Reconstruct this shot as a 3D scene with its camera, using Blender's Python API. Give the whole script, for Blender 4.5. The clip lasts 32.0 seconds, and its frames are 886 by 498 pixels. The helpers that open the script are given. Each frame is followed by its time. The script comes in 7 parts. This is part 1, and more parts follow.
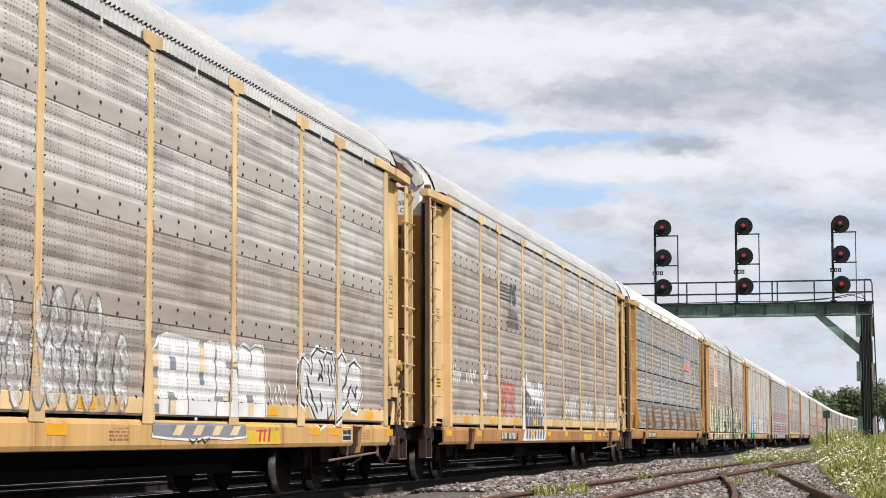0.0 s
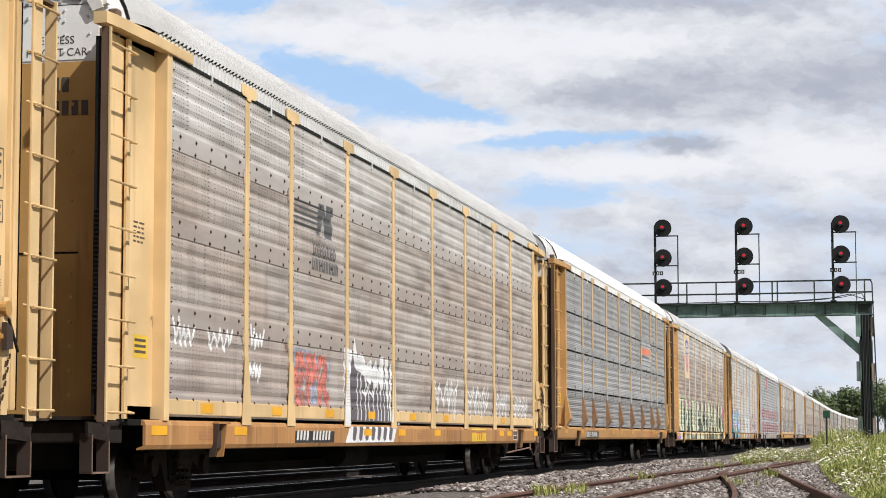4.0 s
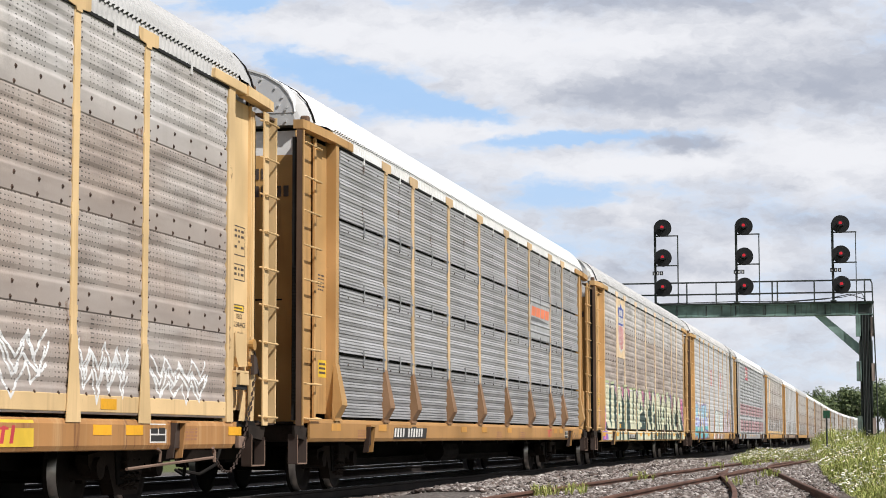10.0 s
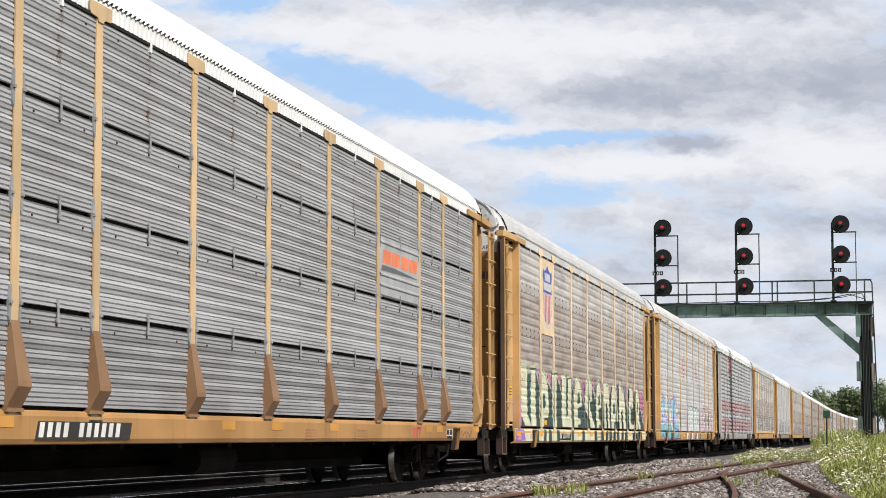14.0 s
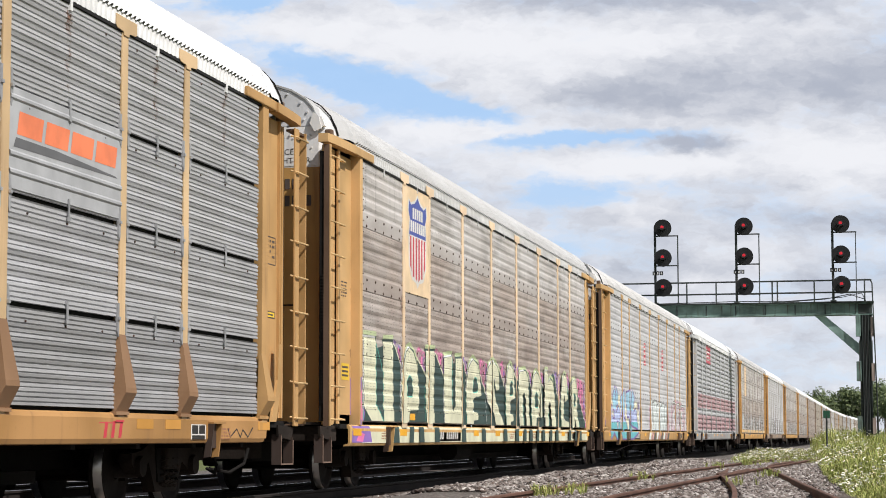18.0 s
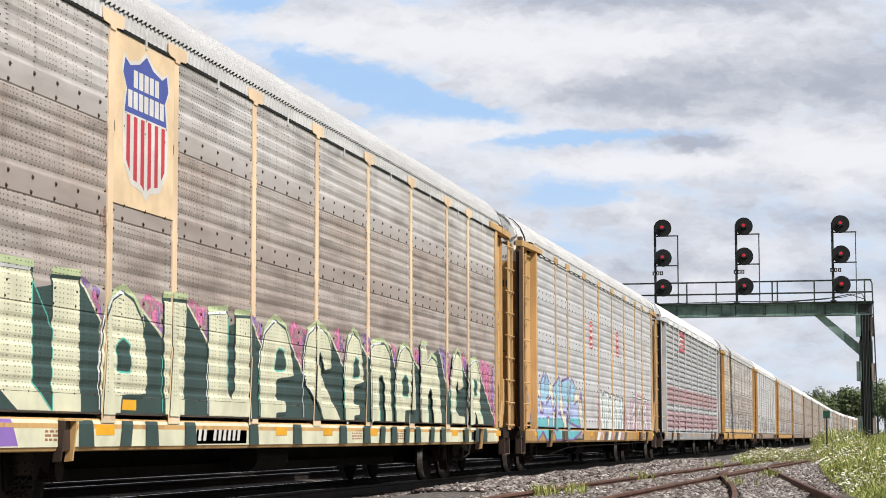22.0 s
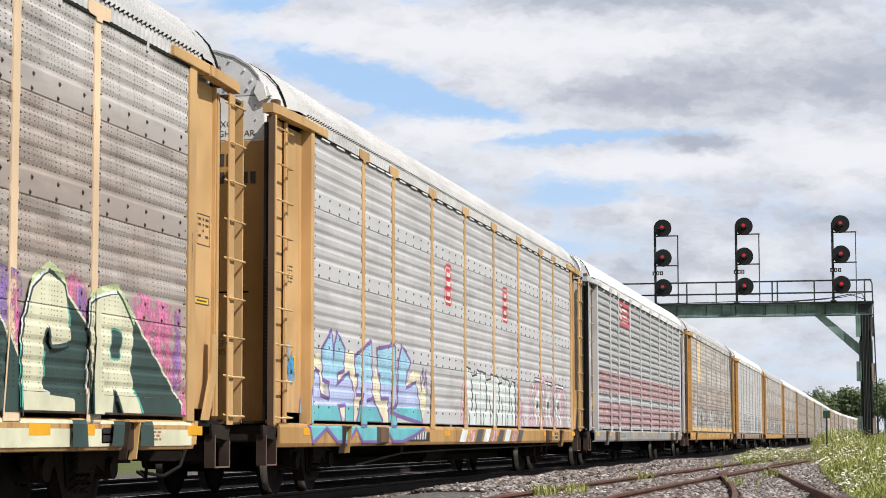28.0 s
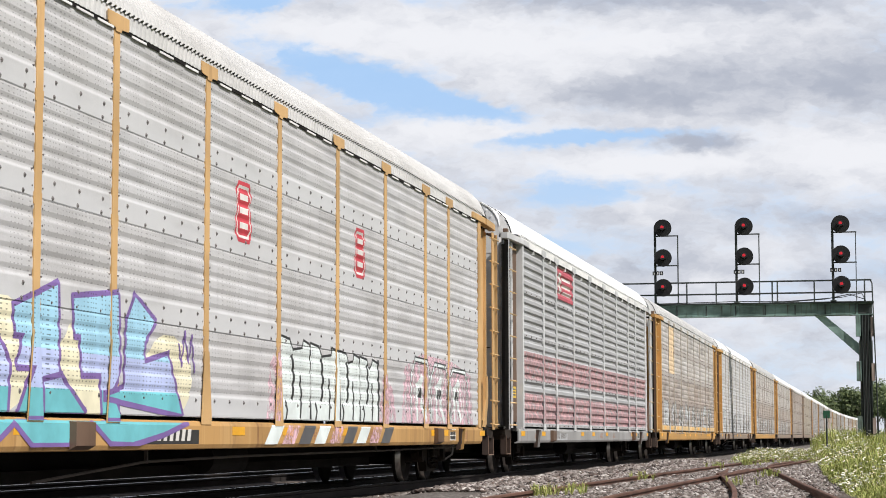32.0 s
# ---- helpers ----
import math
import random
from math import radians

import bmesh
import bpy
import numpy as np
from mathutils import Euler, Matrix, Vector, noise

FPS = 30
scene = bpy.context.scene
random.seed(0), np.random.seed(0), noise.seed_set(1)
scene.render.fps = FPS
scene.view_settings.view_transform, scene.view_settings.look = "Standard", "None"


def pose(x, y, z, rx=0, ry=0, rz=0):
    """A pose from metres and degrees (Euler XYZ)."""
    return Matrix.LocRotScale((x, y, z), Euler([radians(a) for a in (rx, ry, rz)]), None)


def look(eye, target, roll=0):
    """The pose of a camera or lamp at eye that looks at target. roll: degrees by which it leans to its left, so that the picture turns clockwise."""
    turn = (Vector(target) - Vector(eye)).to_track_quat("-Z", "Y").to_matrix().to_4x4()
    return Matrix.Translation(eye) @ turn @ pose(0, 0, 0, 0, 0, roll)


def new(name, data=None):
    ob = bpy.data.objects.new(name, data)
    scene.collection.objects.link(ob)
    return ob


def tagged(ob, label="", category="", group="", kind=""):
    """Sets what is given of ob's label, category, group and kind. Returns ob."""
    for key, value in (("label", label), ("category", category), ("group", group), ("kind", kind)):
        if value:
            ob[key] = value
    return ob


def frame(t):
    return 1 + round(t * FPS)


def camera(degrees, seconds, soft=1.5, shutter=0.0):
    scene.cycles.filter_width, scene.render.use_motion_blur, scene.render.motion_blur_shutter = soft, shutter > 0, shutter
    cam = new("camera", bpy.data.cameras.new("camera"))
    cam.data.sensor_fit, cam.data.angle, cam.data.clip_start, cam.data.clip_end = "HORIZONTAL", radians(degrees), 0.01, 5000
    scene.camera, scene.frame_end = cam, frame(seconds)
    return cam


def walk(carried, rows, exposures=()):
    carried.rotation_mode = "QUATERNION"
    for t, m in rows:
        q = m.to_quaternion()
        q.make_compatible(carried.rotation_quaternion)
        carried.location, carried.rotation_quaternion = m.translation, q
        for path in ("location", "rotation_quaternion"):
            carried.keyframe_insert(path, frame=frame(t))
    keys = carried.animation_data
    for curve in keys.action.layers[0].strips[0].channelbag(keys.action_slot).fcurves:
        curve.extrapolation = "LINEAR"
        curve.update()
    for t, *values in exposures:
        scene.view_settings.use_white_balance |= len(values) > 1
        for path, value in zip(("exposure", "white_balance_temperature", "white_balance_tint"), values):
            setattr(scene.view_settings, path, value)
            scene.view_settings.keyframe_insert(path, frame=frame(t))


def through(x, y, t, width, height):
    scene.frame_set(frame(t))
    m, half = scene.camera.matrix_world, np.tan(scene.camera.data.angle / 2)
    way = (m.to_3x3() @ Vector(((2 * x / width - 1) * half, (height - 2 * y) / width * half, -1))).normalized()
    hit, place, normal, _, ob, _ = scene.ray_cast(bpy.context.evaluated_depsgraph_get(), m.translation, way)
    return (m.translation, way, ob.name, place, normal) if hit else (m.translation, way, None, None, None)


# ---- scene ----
# ---------- camera ----------
# x runs away along the main track, y to the train's side, z = 0 at the rail heads.
YC = 8.95                      # centre line of the main track
CAM_Z = 0.77
cam = camera(24.61, 32.0, soft=0.95)
yaw, pitch = radians(11.999), radians(5.303)
aim = Vector((math.cos(pitch) * math.cos(yaw), math.cos(pitch) * math.sin(yaw), math.sin(pitch)))
eye = Vector((0, 0, CAM_Z))
view = look(eye, eye + 100 * aim, -0.117)
walk(cam, [(0, view), (32, view)], [(0, 0.0), (32, 0.0)])

# ---------- light ----------
world = bpy.data.worlds.new("sky")
scene.world = world
world.use_nodes = True
SUN = Vector((0.30, 0.62, -0.78)).normalized()      # the way that sunlight travels
wn = world.node_tree.nodes
wn.clear()
sky = wn.new("ShaderNodeTexSky")
sky.sky_type, sky.sun_disc = "NISHITA", False
sky.sun_elevation = math.asin(-SUN.z)
sky.sun_rotation = math.atan2(-SUN.x, -SUN.y)
sky.dust_density, sky.air_density = 2.5, 1.0
bgn, outn = wn.new("ShaderNodeBackground"), wn.new("ShaderNodeOutputWorld")
bgn.inputs["Strength"].default_value = 0.085
haze = wn.new("ShaderNodeMix")          # half of the sky is white cloud
haze.data_type = "RGBA"
haze.inputs["Factor"].default_value = 0.5
haze.inputs[7].default_value = (4.2, 4.2, 4.25, 1)
world.node_tree.links.new(sky.outputs[0], haze.inputs[6])
world.node_tree.links.new(haze.outputs[2], bgn.inputs[0])
world.node_tree.links.new(bgn.outputs[0], outn.inputs[0])
sun = new("sun", bpy.data.lights.new("sun", "SUN"))
sun.data.energy, sun.data.angle, sun.data.color = 4.9, radians(0.6), (1.0, 0.97, 0.935)
sun.matrix_world = look((0, 0, 60), Vector((0, 0, 60)) + SUN)


# ---------- mesh and object helpers ----------
class Geo:
    """Collects faces for one mesh."""

    def __init__(self):
        self.v, self.f, self.m = [], [], []

    def poly(self, pts, mi=0):
        n = len(self.v)
        self.v += [tuple(p) for p in pts]
        self.f.append(tuple(range(n, n + len(pts))))
        self.m.append(mi)
        return self

    def box(self, x0, x1, y0, y1, z0, z1, mi=0, c=0.0):
        if c > 0:
            return self.bevelled(x0, x1, y0, y1, z0, z1, mi, c)
        n = len(self.v)
        self.v += [(x, y, z) for x in (x0, x1) for y in (y0, y1) for z in (z0, z1)]
        for q in ((0, 1, 3, 2), (4, 6, 7, 5), (0, 4, 5, 1), (2, 3, 7, 6), (0, 2, 6, 4), (1, 5, 7, 3)):
            self.f.append(tuple(n + i for i in q))
            self.m.append(mi)
        return self

    def bevelled(self, x0, x1, y0, y1, z0, z1, mi, c):
        bm = bmesh.new()
        bmesh.ops.create_cube(bm, size=1)
        for p in bm.verts:
            p.co = (x0 + (p.co.x + 0.5) * (x1 - x0), y0 + (p.co.y + 0.5) * (y1 - y0), z0 + (p.co.z + 0.5) * (z1 - z0))
        bmesh.ops.bevel(bm, geom=bm.edges[:], offset=c, segments=2, affect="EDGES", profile=0.6)
        n = len(self.v)
        bm.verts.index_update()
        self.v += [tuple(p.co) for p in bm.verts]
        for q in bm.faces:
            self.f.append(tuple(n + p.index for p in q.verts))
            self.m.append(mi)
        bm.free()
        return self

    def prism(self, pts, a, b, axis="x", mi=0):
        """A closed outline in the two other axes, drawn out from a to b."""
        def at(p, t):
            return {"x": (t, p[0], p[1]), "y": (p[0], t, p[1]), "z": (p[0], p[1], t)}[axis]
        n, k = len(self.v), len(pts)
        self.v += [at(p, a) for p in pts] + [at(p, b) for p in pts]
        self.f += [tuple(n + i for i in range(k))[::-1], tuple(n + k + i for i in range(k))]
        self.f += [(n + i, n + (i + 1) % k, n + k + (i + 1) % k, n + k + i) for i in range(k)]
        self.m += [mi] * (k + 2)
        return self

    def rod(self, p, q, r, n=8, mi=0, r2=None):
        p, q = Vector(p), Vector(q)
        w = (q - p).normalized()
        u = w.orthogonal().normalized()
        s = w.cross(u)
        k = len(self.v)
        for e, rr in ((p, r), (q, r if r2 is None else r2)):
            self.v += [tuple(e + rr * (u * math.cos(2 * math.pi * i / n) + s * math.sin(2 * math.pi * i / n))) for i in range(n)]
        self.f += [tuple(k + i for i in range(n))[::-1], tuple(k + n + i for i in range(n))]
        self.f += [(k + i, k + (i + 1) % n, k + n + (i + 1) % n, k + n + i) for i in range(n)]
        self.m += [mi] * (n + 2)
        return self

    def tube(self, pts, r, n=6, mi=0):
        for a, b in zip(pts[:-1], pts[1:]):
            self.rod(a, b, r, n, mi)
        return self

    def sweep(self, profile, xs, mi=0):
        """A sheet: the (y, z) profile at each x of xs."""
        n, k = len(self.v), len(profile)
        self.v += [(x, p[0], p[1]) for x in xs for p in profile]
        for i in range(len(xs) - 1):
            for j in range(k - 1):
                a = n + i * k + j
                self.f.append((a, a + k, a + k + 1, a + 1))
                self.m.append(mi)
        return self

    def mesh(self, name, mats, smooth=False):
        me = bpy.data.meshes.new(name)
        me.from_pydata(self.v, [], self.f)
        for m in (mats if isinstance(mats, (list, tuple)) else [mats]):
            me.materials.append(m)
        me.polygons.foreach_set("material_index", self.m)
        if smooth:
            me.polygons.foreach_set("use_smooth", [True] * len(self.f))
        me.update()
        return me


def part(name, geo, mats, parent, label="", at=None, smooth=False):
    """One mesh object under a thing or a part; geo is a Geo or a mesh that is shared."""
    me = geo if isinstance(geo, bpy.types.Mesh) else geo.mesh(name, mats, smooth)
    ob = new(name, me)
    ob.parent = parent
    if at is not None:
        ob.location = at
    if label:
        ob["label"] = label
    return ob


def thing(name, label, category, group="", kind="", at=(0, 0, 0)):
    ob = new(name)
    ob.empty_display_size = 0.2
    ob.location = at
    return tagged(ob, label, category, group, kind)


def solid(name, geo, mats, label, category, kind="", at=(0, 0, 0), smooth=False, group=""):
    ob = new(name, geo.mesh(name, mats, smooth))
    ob.location = at
    return tagged(ob, label, category, group, kind)


# ---------- materials ----------
class Mat:
    """A small builder of node materials."""

    def __init__(self, name, rough=0.6, metal=0.0, spec=0.4):
        self.mat = bpy.data.materials.new(name)
        self.mat.use_nodes = True
        self.t = self.mat.node_tree
        self.b = self.t.nodes["Principled BSDF"]
        self.b.inputs["Roughness"].default_value = rough
        self.b.inputs["Metallic"].default_value = metal
        self.b.inputs["Specular IOR Level"].default_value = spec
        self.co = self.t.nodes.new("ShaderNodeTexCoord").outputs["Object"]
        self.info = self.t.nodes.new("ShaderNodeObjectInfo")

    def put(self, socket, value):
        if hasattr(value, "links"):
            self.t.links.new(value, socket)
        elif isinstance(value, (tuple, list)) and len(value) == 3 and socket.type == "RGBA":
            socket.default_value = (*value, 1)
        else:
            socket.default_value = value

    def math(self, op, a, b=0.0, c=0.0):
        n = self.t.nodes.new("ShaderNodeMath")
        n.operation = op
        for s, val in zip(n.inputs, (a, b, c)):
            self.put(s, val)
        return n.outputs[0]

    def scaled(self, sx, sy, sz, shift=True, source=None):
        n = self.t.nodes.new("ShaderNodeMapping")
        n.inputs["Scale"].default_value = (sx, sy, sz)
        self.put(n.inputs["Vector"], source or self.co)
        if shift:
            add = self.t.nodes.new("ShaderNodeVectorMath")
            add.operation = "ADD"
            sc = self.math("MULTIPLY", self.info.outputs["Random"], 37.0)
            comb = self.t.nodes.new("ShaderNodeCombineXYZ")
            for s in comb.inputs:
                self.put(s, sc)
            self.put(add.inputs[0], n.outputs[0])
            self.put(add.inputs[1], comb.outputs[0])
            return add.outputs[0]
        return n.outputs[0]

    def noise(self, vec, scale=1.0, detail=4.0, rough=0.55):
        n = self.t.nodes.new("ShaderNodeTexNoise")
        self.put(n.inputs["Vector"], vec)
        n.inputs["Scale"].default_value, n.inputs["Detail"].default_value, n.inputs["Roughness"].default_value = scale, detail, rough
        return n.outputs[0]

    def ramp(self, val, lo, hi, a=0.0, b=1.0):
        n = self.t.nodes.new("ShaderNodeMapRange")
        n.interpolation_type = "SMOOTHSTEP"
        for s, x in zip(n.inputs, (val, lo, hi, a, b)):
            self.put(s, x)
        return n.outputs[0]

    def mix(self, fac, a, b, kind="MIX"):
        n = self.t.nodes.new("ShaderNodeMix")
        n.data_type, n.blend_type = "RGBA", kind
        self.put(n.inputs["Factor"], fac)
        self.put(n.inputs[6], a)
        self.put(n.inputs[7], b)
        return n.outputs[2]

    def xyz(self, source=None):
        n = self.t.nodes.new("ShaderNodeSeparateXYZ")
        self.put(n.inputs[0], source or self.co)
        return n.outputs

    def bump(self, height, strength=0.3, dist=0.01):
        n = self.t.nodes.new("ShaderNodeBump")
        n.inputs["Strength"].default_value, n.inputs["Distance"].default_value = strength, dist
        self.put(n.inputs["Height"], height)
        self.t.links.new(n.outputs[0], self.b.inputs["Normal"])
        return self

    def colour(self, c):
        self.put(self.b.inputs["Base Color"], c)
        return self

    def rough(self, r):
        self.put(self.b.inputs["Roughness"], r)
        return self


def painted(name, col, streak=(0.16, 0.07, 0.03), amount=0.35, fade=0.10, rough=0.55, lo=0.54):
    """Old paint: faded patches, rust that runs down, fine grain."""
    m = Mat(name, rough)
    light = tuple(min(1, c * (1 + fade) + 0.02) for c in col)
    dark = tuple(c * (1 - fade * 1.6) for c in col)
    big = m.noise(m.scaled(0.8, 0.8, 0.8), 1.0, 3)
    runs = m.noise(m.scaled(4.2, 4.2, 0.35), 1.0, 5, 0.6)
    fine = m.noise(m.scaled(40, 40, 40), 1.0, 3)
    c = m.mix(m.ramp(big, 0.3, 0.7), dark, light)
    c = m.mix(m.ramp(runs, lo, lo + 0.16, 0, amount), c, streak)
    c = m.mix(m.ramp(fine, 0.62, 0.75, 0, 0.25), c, tuple(x * 0.55 for x in col))
    m.colour(c).rough(m.ramp(big, 0.2, 0.8, rough - 0.1, rough + 0.15)).bump(fine, 0.15, 0.004)
    return m.mat


def punched(m, shift=True):
    """Short slots in uneven upright columns, three rows to a corrugation."""
    x, y, z = m.xyz()
    sway = m.math("MULTIPLY", m.noise(m.scaled(2.3, 0, 0, shift), 1.0, 1), 4.5)
    fx = m.math("ABSOLUTE", m.math("SUBTRACT", m.math("FRACT", m.math("ADD", m.math("MULTIPLY", x, 11.0), sway)), 0.5))
    fz = m.math("ABSOLUTE", m.math("SUBTRACT", m.math("FRACT", m.math("MULTIPLY", z, 22.5)), 0.5))
    spot = m.math("MULTIPLY", m.math("LESS_THAN", fx, 0.17), m.math("LESS_THAN", fz, 0.14))
    column = m.math("GREATER_THAN", m.noise(m.scaled(7.5, 0, 0, shift), 1.0, 2), 0.43)
    return m.math("MULTIPLY", spot, m.math("MULTIPLY", column, m.math("GREATER_THAN", m.noise(m.scaled(9, 1, 5, shift), 1.0, 1), 0.36)))


def galvanised(name, base, warm, holes=1.0, dirt=0.5, band=None):
    """Weathered galvanised sheet with rows of small punched holes."""
    m = Mat(name, 0.62, 0.06)
    big = m.noise(m.scaled(0.55, 1, 0.9), 1.0, 4)
    runs = m.noise(m.scaled(3.5, 1, 0.35), 1.0, 6, 0.6)
    flake = m.noise(m.scaled(55, 55, 55), 1.0, 3)
    c = m.mix(m.ramp(big, 0.32, 0.68), base, warm)
    c = m.mix(m.ramp(runs, 0.50, 0.80, 0, dirt), c, tuple(x * 0.55 for x in warm))
    c = m.mix(m.ramp(flake, 0.35, 0.65, 0, 0.22), c, tuple(min(1, x * 1.25) for x in base))
    rust = m.noise(m.scaled(1.3, 1, 2.2), 1.0, 5, 0.7)
    c = m.mix(m.ramp(rust, 0.70, 0.80, 0, 0.35), c, (0.24, 0.10, 0.05))
    grime = m.noise(m.scaled(0.7, 1, 5.0), 1.0, 4, 0.5)
    c = m.mix(m.ramp(grime, 0.44, 0.70, 0, min(0.7, dirt * 1.1)), c, tuple(x * 0.45 for x in warm))
    if band:
        z = m.xyz()[2]
        soot = m.math("ADD", z, m.math("MULTIPLY", m.noise(m.scaled(1.2, 1, 1.5), 1.0, 5), 0.42))
        c = m.mix(m.ramp(soot, 0.62, 0.26, 0, 0.75), c, band)
    if holes:
        spot = m.math("MULTIPLY", punched(m), m.math("GREATER_THAN", m.xyz()[2], 0.25))
        c = m.mix(m.math("MULTIPLY", spot, 0.80 * holes), c, (0.03, 0.027, 0.025))
    m.colour(c).rough(m.ramp(big, 0.2, 0.8, 0.55, 0.75)).bump(flake, 0.12, 0.003)
    return m.mat


def plain(name, col, rough=0.6, metal=0.0, vary=0.15, grain=30.0, bump=0.2, spec=0.4):
    m = Mat(name, rough, metal, spec)
    n1 = m.noise(m.scaled(1.5, 1.5, 1.5), 1.0, 4)
    n2 = m.noise(m.scaled(grain, grain, grain), 1.0, 4)
    c = m.mix(m.ramp(n1, 0.3, 0.7), tuple(x * (1 - vary) for x in col), tuple(min(1, x * (1 + vary)) for x in col))
    c = m.mix(m.ramp(n2, 0.4, 0.75, 0, vary * 1.5), c, tuple(x * 0.5 for x in col))
    m.colour(c).bump(n2, bump, 0.005)
    return m.mat


def glow(name, col, strength):
    m = Mat(name, 0.4)
    m.colour(col)
    m.put(m.b.inputs["Emission Color"], col)
    m.b.inputs["Emission Strength"].default_value = strength
    return m.mat


M_CREAM = painted("cream_yellow_paint", (0.71, 0.50, 0.255), amount=0.25)


def streaked(name, col, rust, pale):
    """A sill's paint with many runs of rust and of bleached paint."""
    m = Mat(name, 0.6)
    wide = m.noise(m.scaled(1.1, 1.1, 0.2), 1.0, 4)
    thin = m.noise(m.scaled(5.5, 5.5, 0.5), 1.0, 6, 0.7)
    other = m.noise(m.scaled(6.0, 6.0, 0.25), 1.0, 4, 0.6)
    c = m.mix(m.ramp(wide, 0.35, 0.65), col, tuple(x * 0.8 for x in col))
    c = m.mix(m.ramp(other, 0.52, 0.66, 0, 0.4), c, pale)
    c = m.mix(m.math("MULTIPLY", m.ramp(thin, 0.50, 0.66), m.ramp(wide, 0.42, 0.62, 0.12, 0.9)), c, rust)
    m.colour(c).bump(m.noise(m.scaled(40, 40, 40), 1.0, 3), 0.15, 0.004)
    return m.mat


M_CREAM_SILL = streaked("rust_streaked_yellow_paint", (0.66, 0.40, 0.155), (0.26, 0.11, 0.05), (0.74, 0.52, 0.27))
M_YELLOW = painted("golden_yellow_paint", (0.50, 0.29, 0.11), amount=0.3)
M_YELLOW_SILL = painted("golden_sill_paint", (0.41, 0.215, 0.07), (0.18, 0.09, 0.045), 0.35, lo=0.54)
M_OCHRE = painted("brown_yellow_paint", (0.52, 0.29, 0.09), (0.14, 0.06, 0.03), 0.45)
# greyer tan and brown for the cars from the seventh on
M_FAR = painted("tan_grey_paint", (0.40, 0.35, 0.29), (0.20, 0.12, 0.08), 0.4)
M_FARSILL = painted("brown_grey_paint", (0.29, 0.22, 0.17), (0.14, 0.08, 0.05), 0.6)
M_POST_GOLD = painted("tan_yellow_paint", (0.63, 0.44, 0.245), amount=0.25)
M_ROOF_PALE = galvanised("pale_roof_sheet", (0.56, 0.555, 0.55), (0.50, 0.49, 0.48), holes=0.0, dirt=0.2)
M_GUSSET = painted("brown_gold_paint", (0.27, 0.15, 0.075), (0.16, 0.08, 0.04), 0.4)
M_PANEL = galvanised("weathered_galvanised_sheet", (0.60, 0.575, 0.56), (0.51, 0.47, 0.44), dirt=0.55, band=(0.41, 0.37, 0.345))
M_PANEL_LOW = galvanised("brown_stained_galvanised_sheet", (0.48, 0.435, 0.405), (0.40, 0.325, 0.28), dirt=0.55, band=(0.35, 0.30, 0.27))
M_PANEL_GREY = galvanised("grey_galvanised_sheet", (0.575, 0.57, 0.58), (0.51, 0.50, 0.50), holes=0.5, dirt=0.30, band=(0.60, 0.605, 0.615))
M_RIB = galvanised("ribbed_galvanised_sheet", (0.46, 0.46, 0.475), (0.40, 0.398, 0.402), holes=0.0, dirt=0.22)
M_RIB_LOW = galvanised("grimy_ribbed_sheet", (0.37, 0.37, 0.38), (0.32, 0.317, 0.317), holes=0.0, dirt=0.28)
M_BOLD = galvanised("silver_ribbed_sheet", (0.44, 0.445, 0.455), (0.385, 0.385, 0.39), holes=0.0, dirt=0.2)
M_SILVER = painted("silver_grey_paint", (0.57, 0.575, 0.58), (0.25, 0.18, 0.15), 0.2)
M_SILVER_SILL = painted("grimy_silver_paint", (0.33, 0.325, 0.32), (0.14, 0.10, 0.08), 0.4)
M_ROOF = galvanised("galvanised_roof_sheet", (0.49, 0.49, 0.49), (0.45, 0.445, 0.44), holes=0.0, dirt=0.2)
M_ROOF_WHITE = galvanised("bright_roof_sheet", (0.80, 0.80, 0.80), (0.74, 0.74, 0.74), holes=0.0, dirt=0.15)
M_FASCIA = galvanised("grey_fascia_sheet", (0.66, 0.655, 0.65), (0.58, 0.57, 0.56), holes=0.0, dirt=0.3)
M_FASCIA_WHITE = galvanised("pale_fascia_sheet", (0.82, 0.82, 0.81), (0.76, 0.75, 0.74), holes=0.0, dirt=0.2)
M_BLACK = plain("underframe_black", (0.016, 0.0145, 0.0135), 0.9, 0.0, 0.35, spec=0.12)
# near-black that stands for shade inside gaps and recesses
M_DARK = plain("gap_shade_dark", (0.012, 0.012, 0.012), 0.9)
M_TRUCK = plain("oily_brown_cast_iron", (0.027, 0.020, 0.016), 0.85, 0.0, 0.4, spec=0.2)
M_WHEEL = plain("wheel_steel", (0.020, 0.016, 0.014), 0.7, 0.0, 0.3, spec=0.15)
M_TREAD = plain("polished_tread", (0.45, 0.44, 0.43), 0.28, 1.0, 0.1)
M_BOLT = plain("rusty_bolt", (0.10, 0.065, 0.05), 0.8, 0.2, 0.4)
M_BOLT_PALE = plain("dull_grey_bolt", (0.22, 0.205, 0.20), 0.7, 0.2, 0.3)
M_RUNG = plain("worn_rung_paint", (0.62, 0.42, 0.20), 0.6, 0.0, 0.25)
M_WHITE = painted("white_door_paint", (0.84, 0.83, 0.81), (0.35, 0.28, 0.22), 0.25)
M_STICKER = plain("reflector_yellow", (0.85, 0.42, 0.02), 0.4, 0.0, 0.12)
M_STICKER_OLD = painted("faded_orange_reflector", (0.56, 0.27, 0.05), (0.40, 0.22, 0.08), 0.5)
M_CLIP = plain("zinc_clip", (0.42, 0.42, 0.43), 0.5, 0.4, 0.2)
M_GOLD = painted("bright_golden_paint", (0.58, 0.36, 0.155), amount=0.25)
M_GOLD_SILL = streaked("golden_brown_sill", (0.52, 0.30, 0.11), (0.24, 0.12, 0.05), (0.62, 0.40, 0.18))
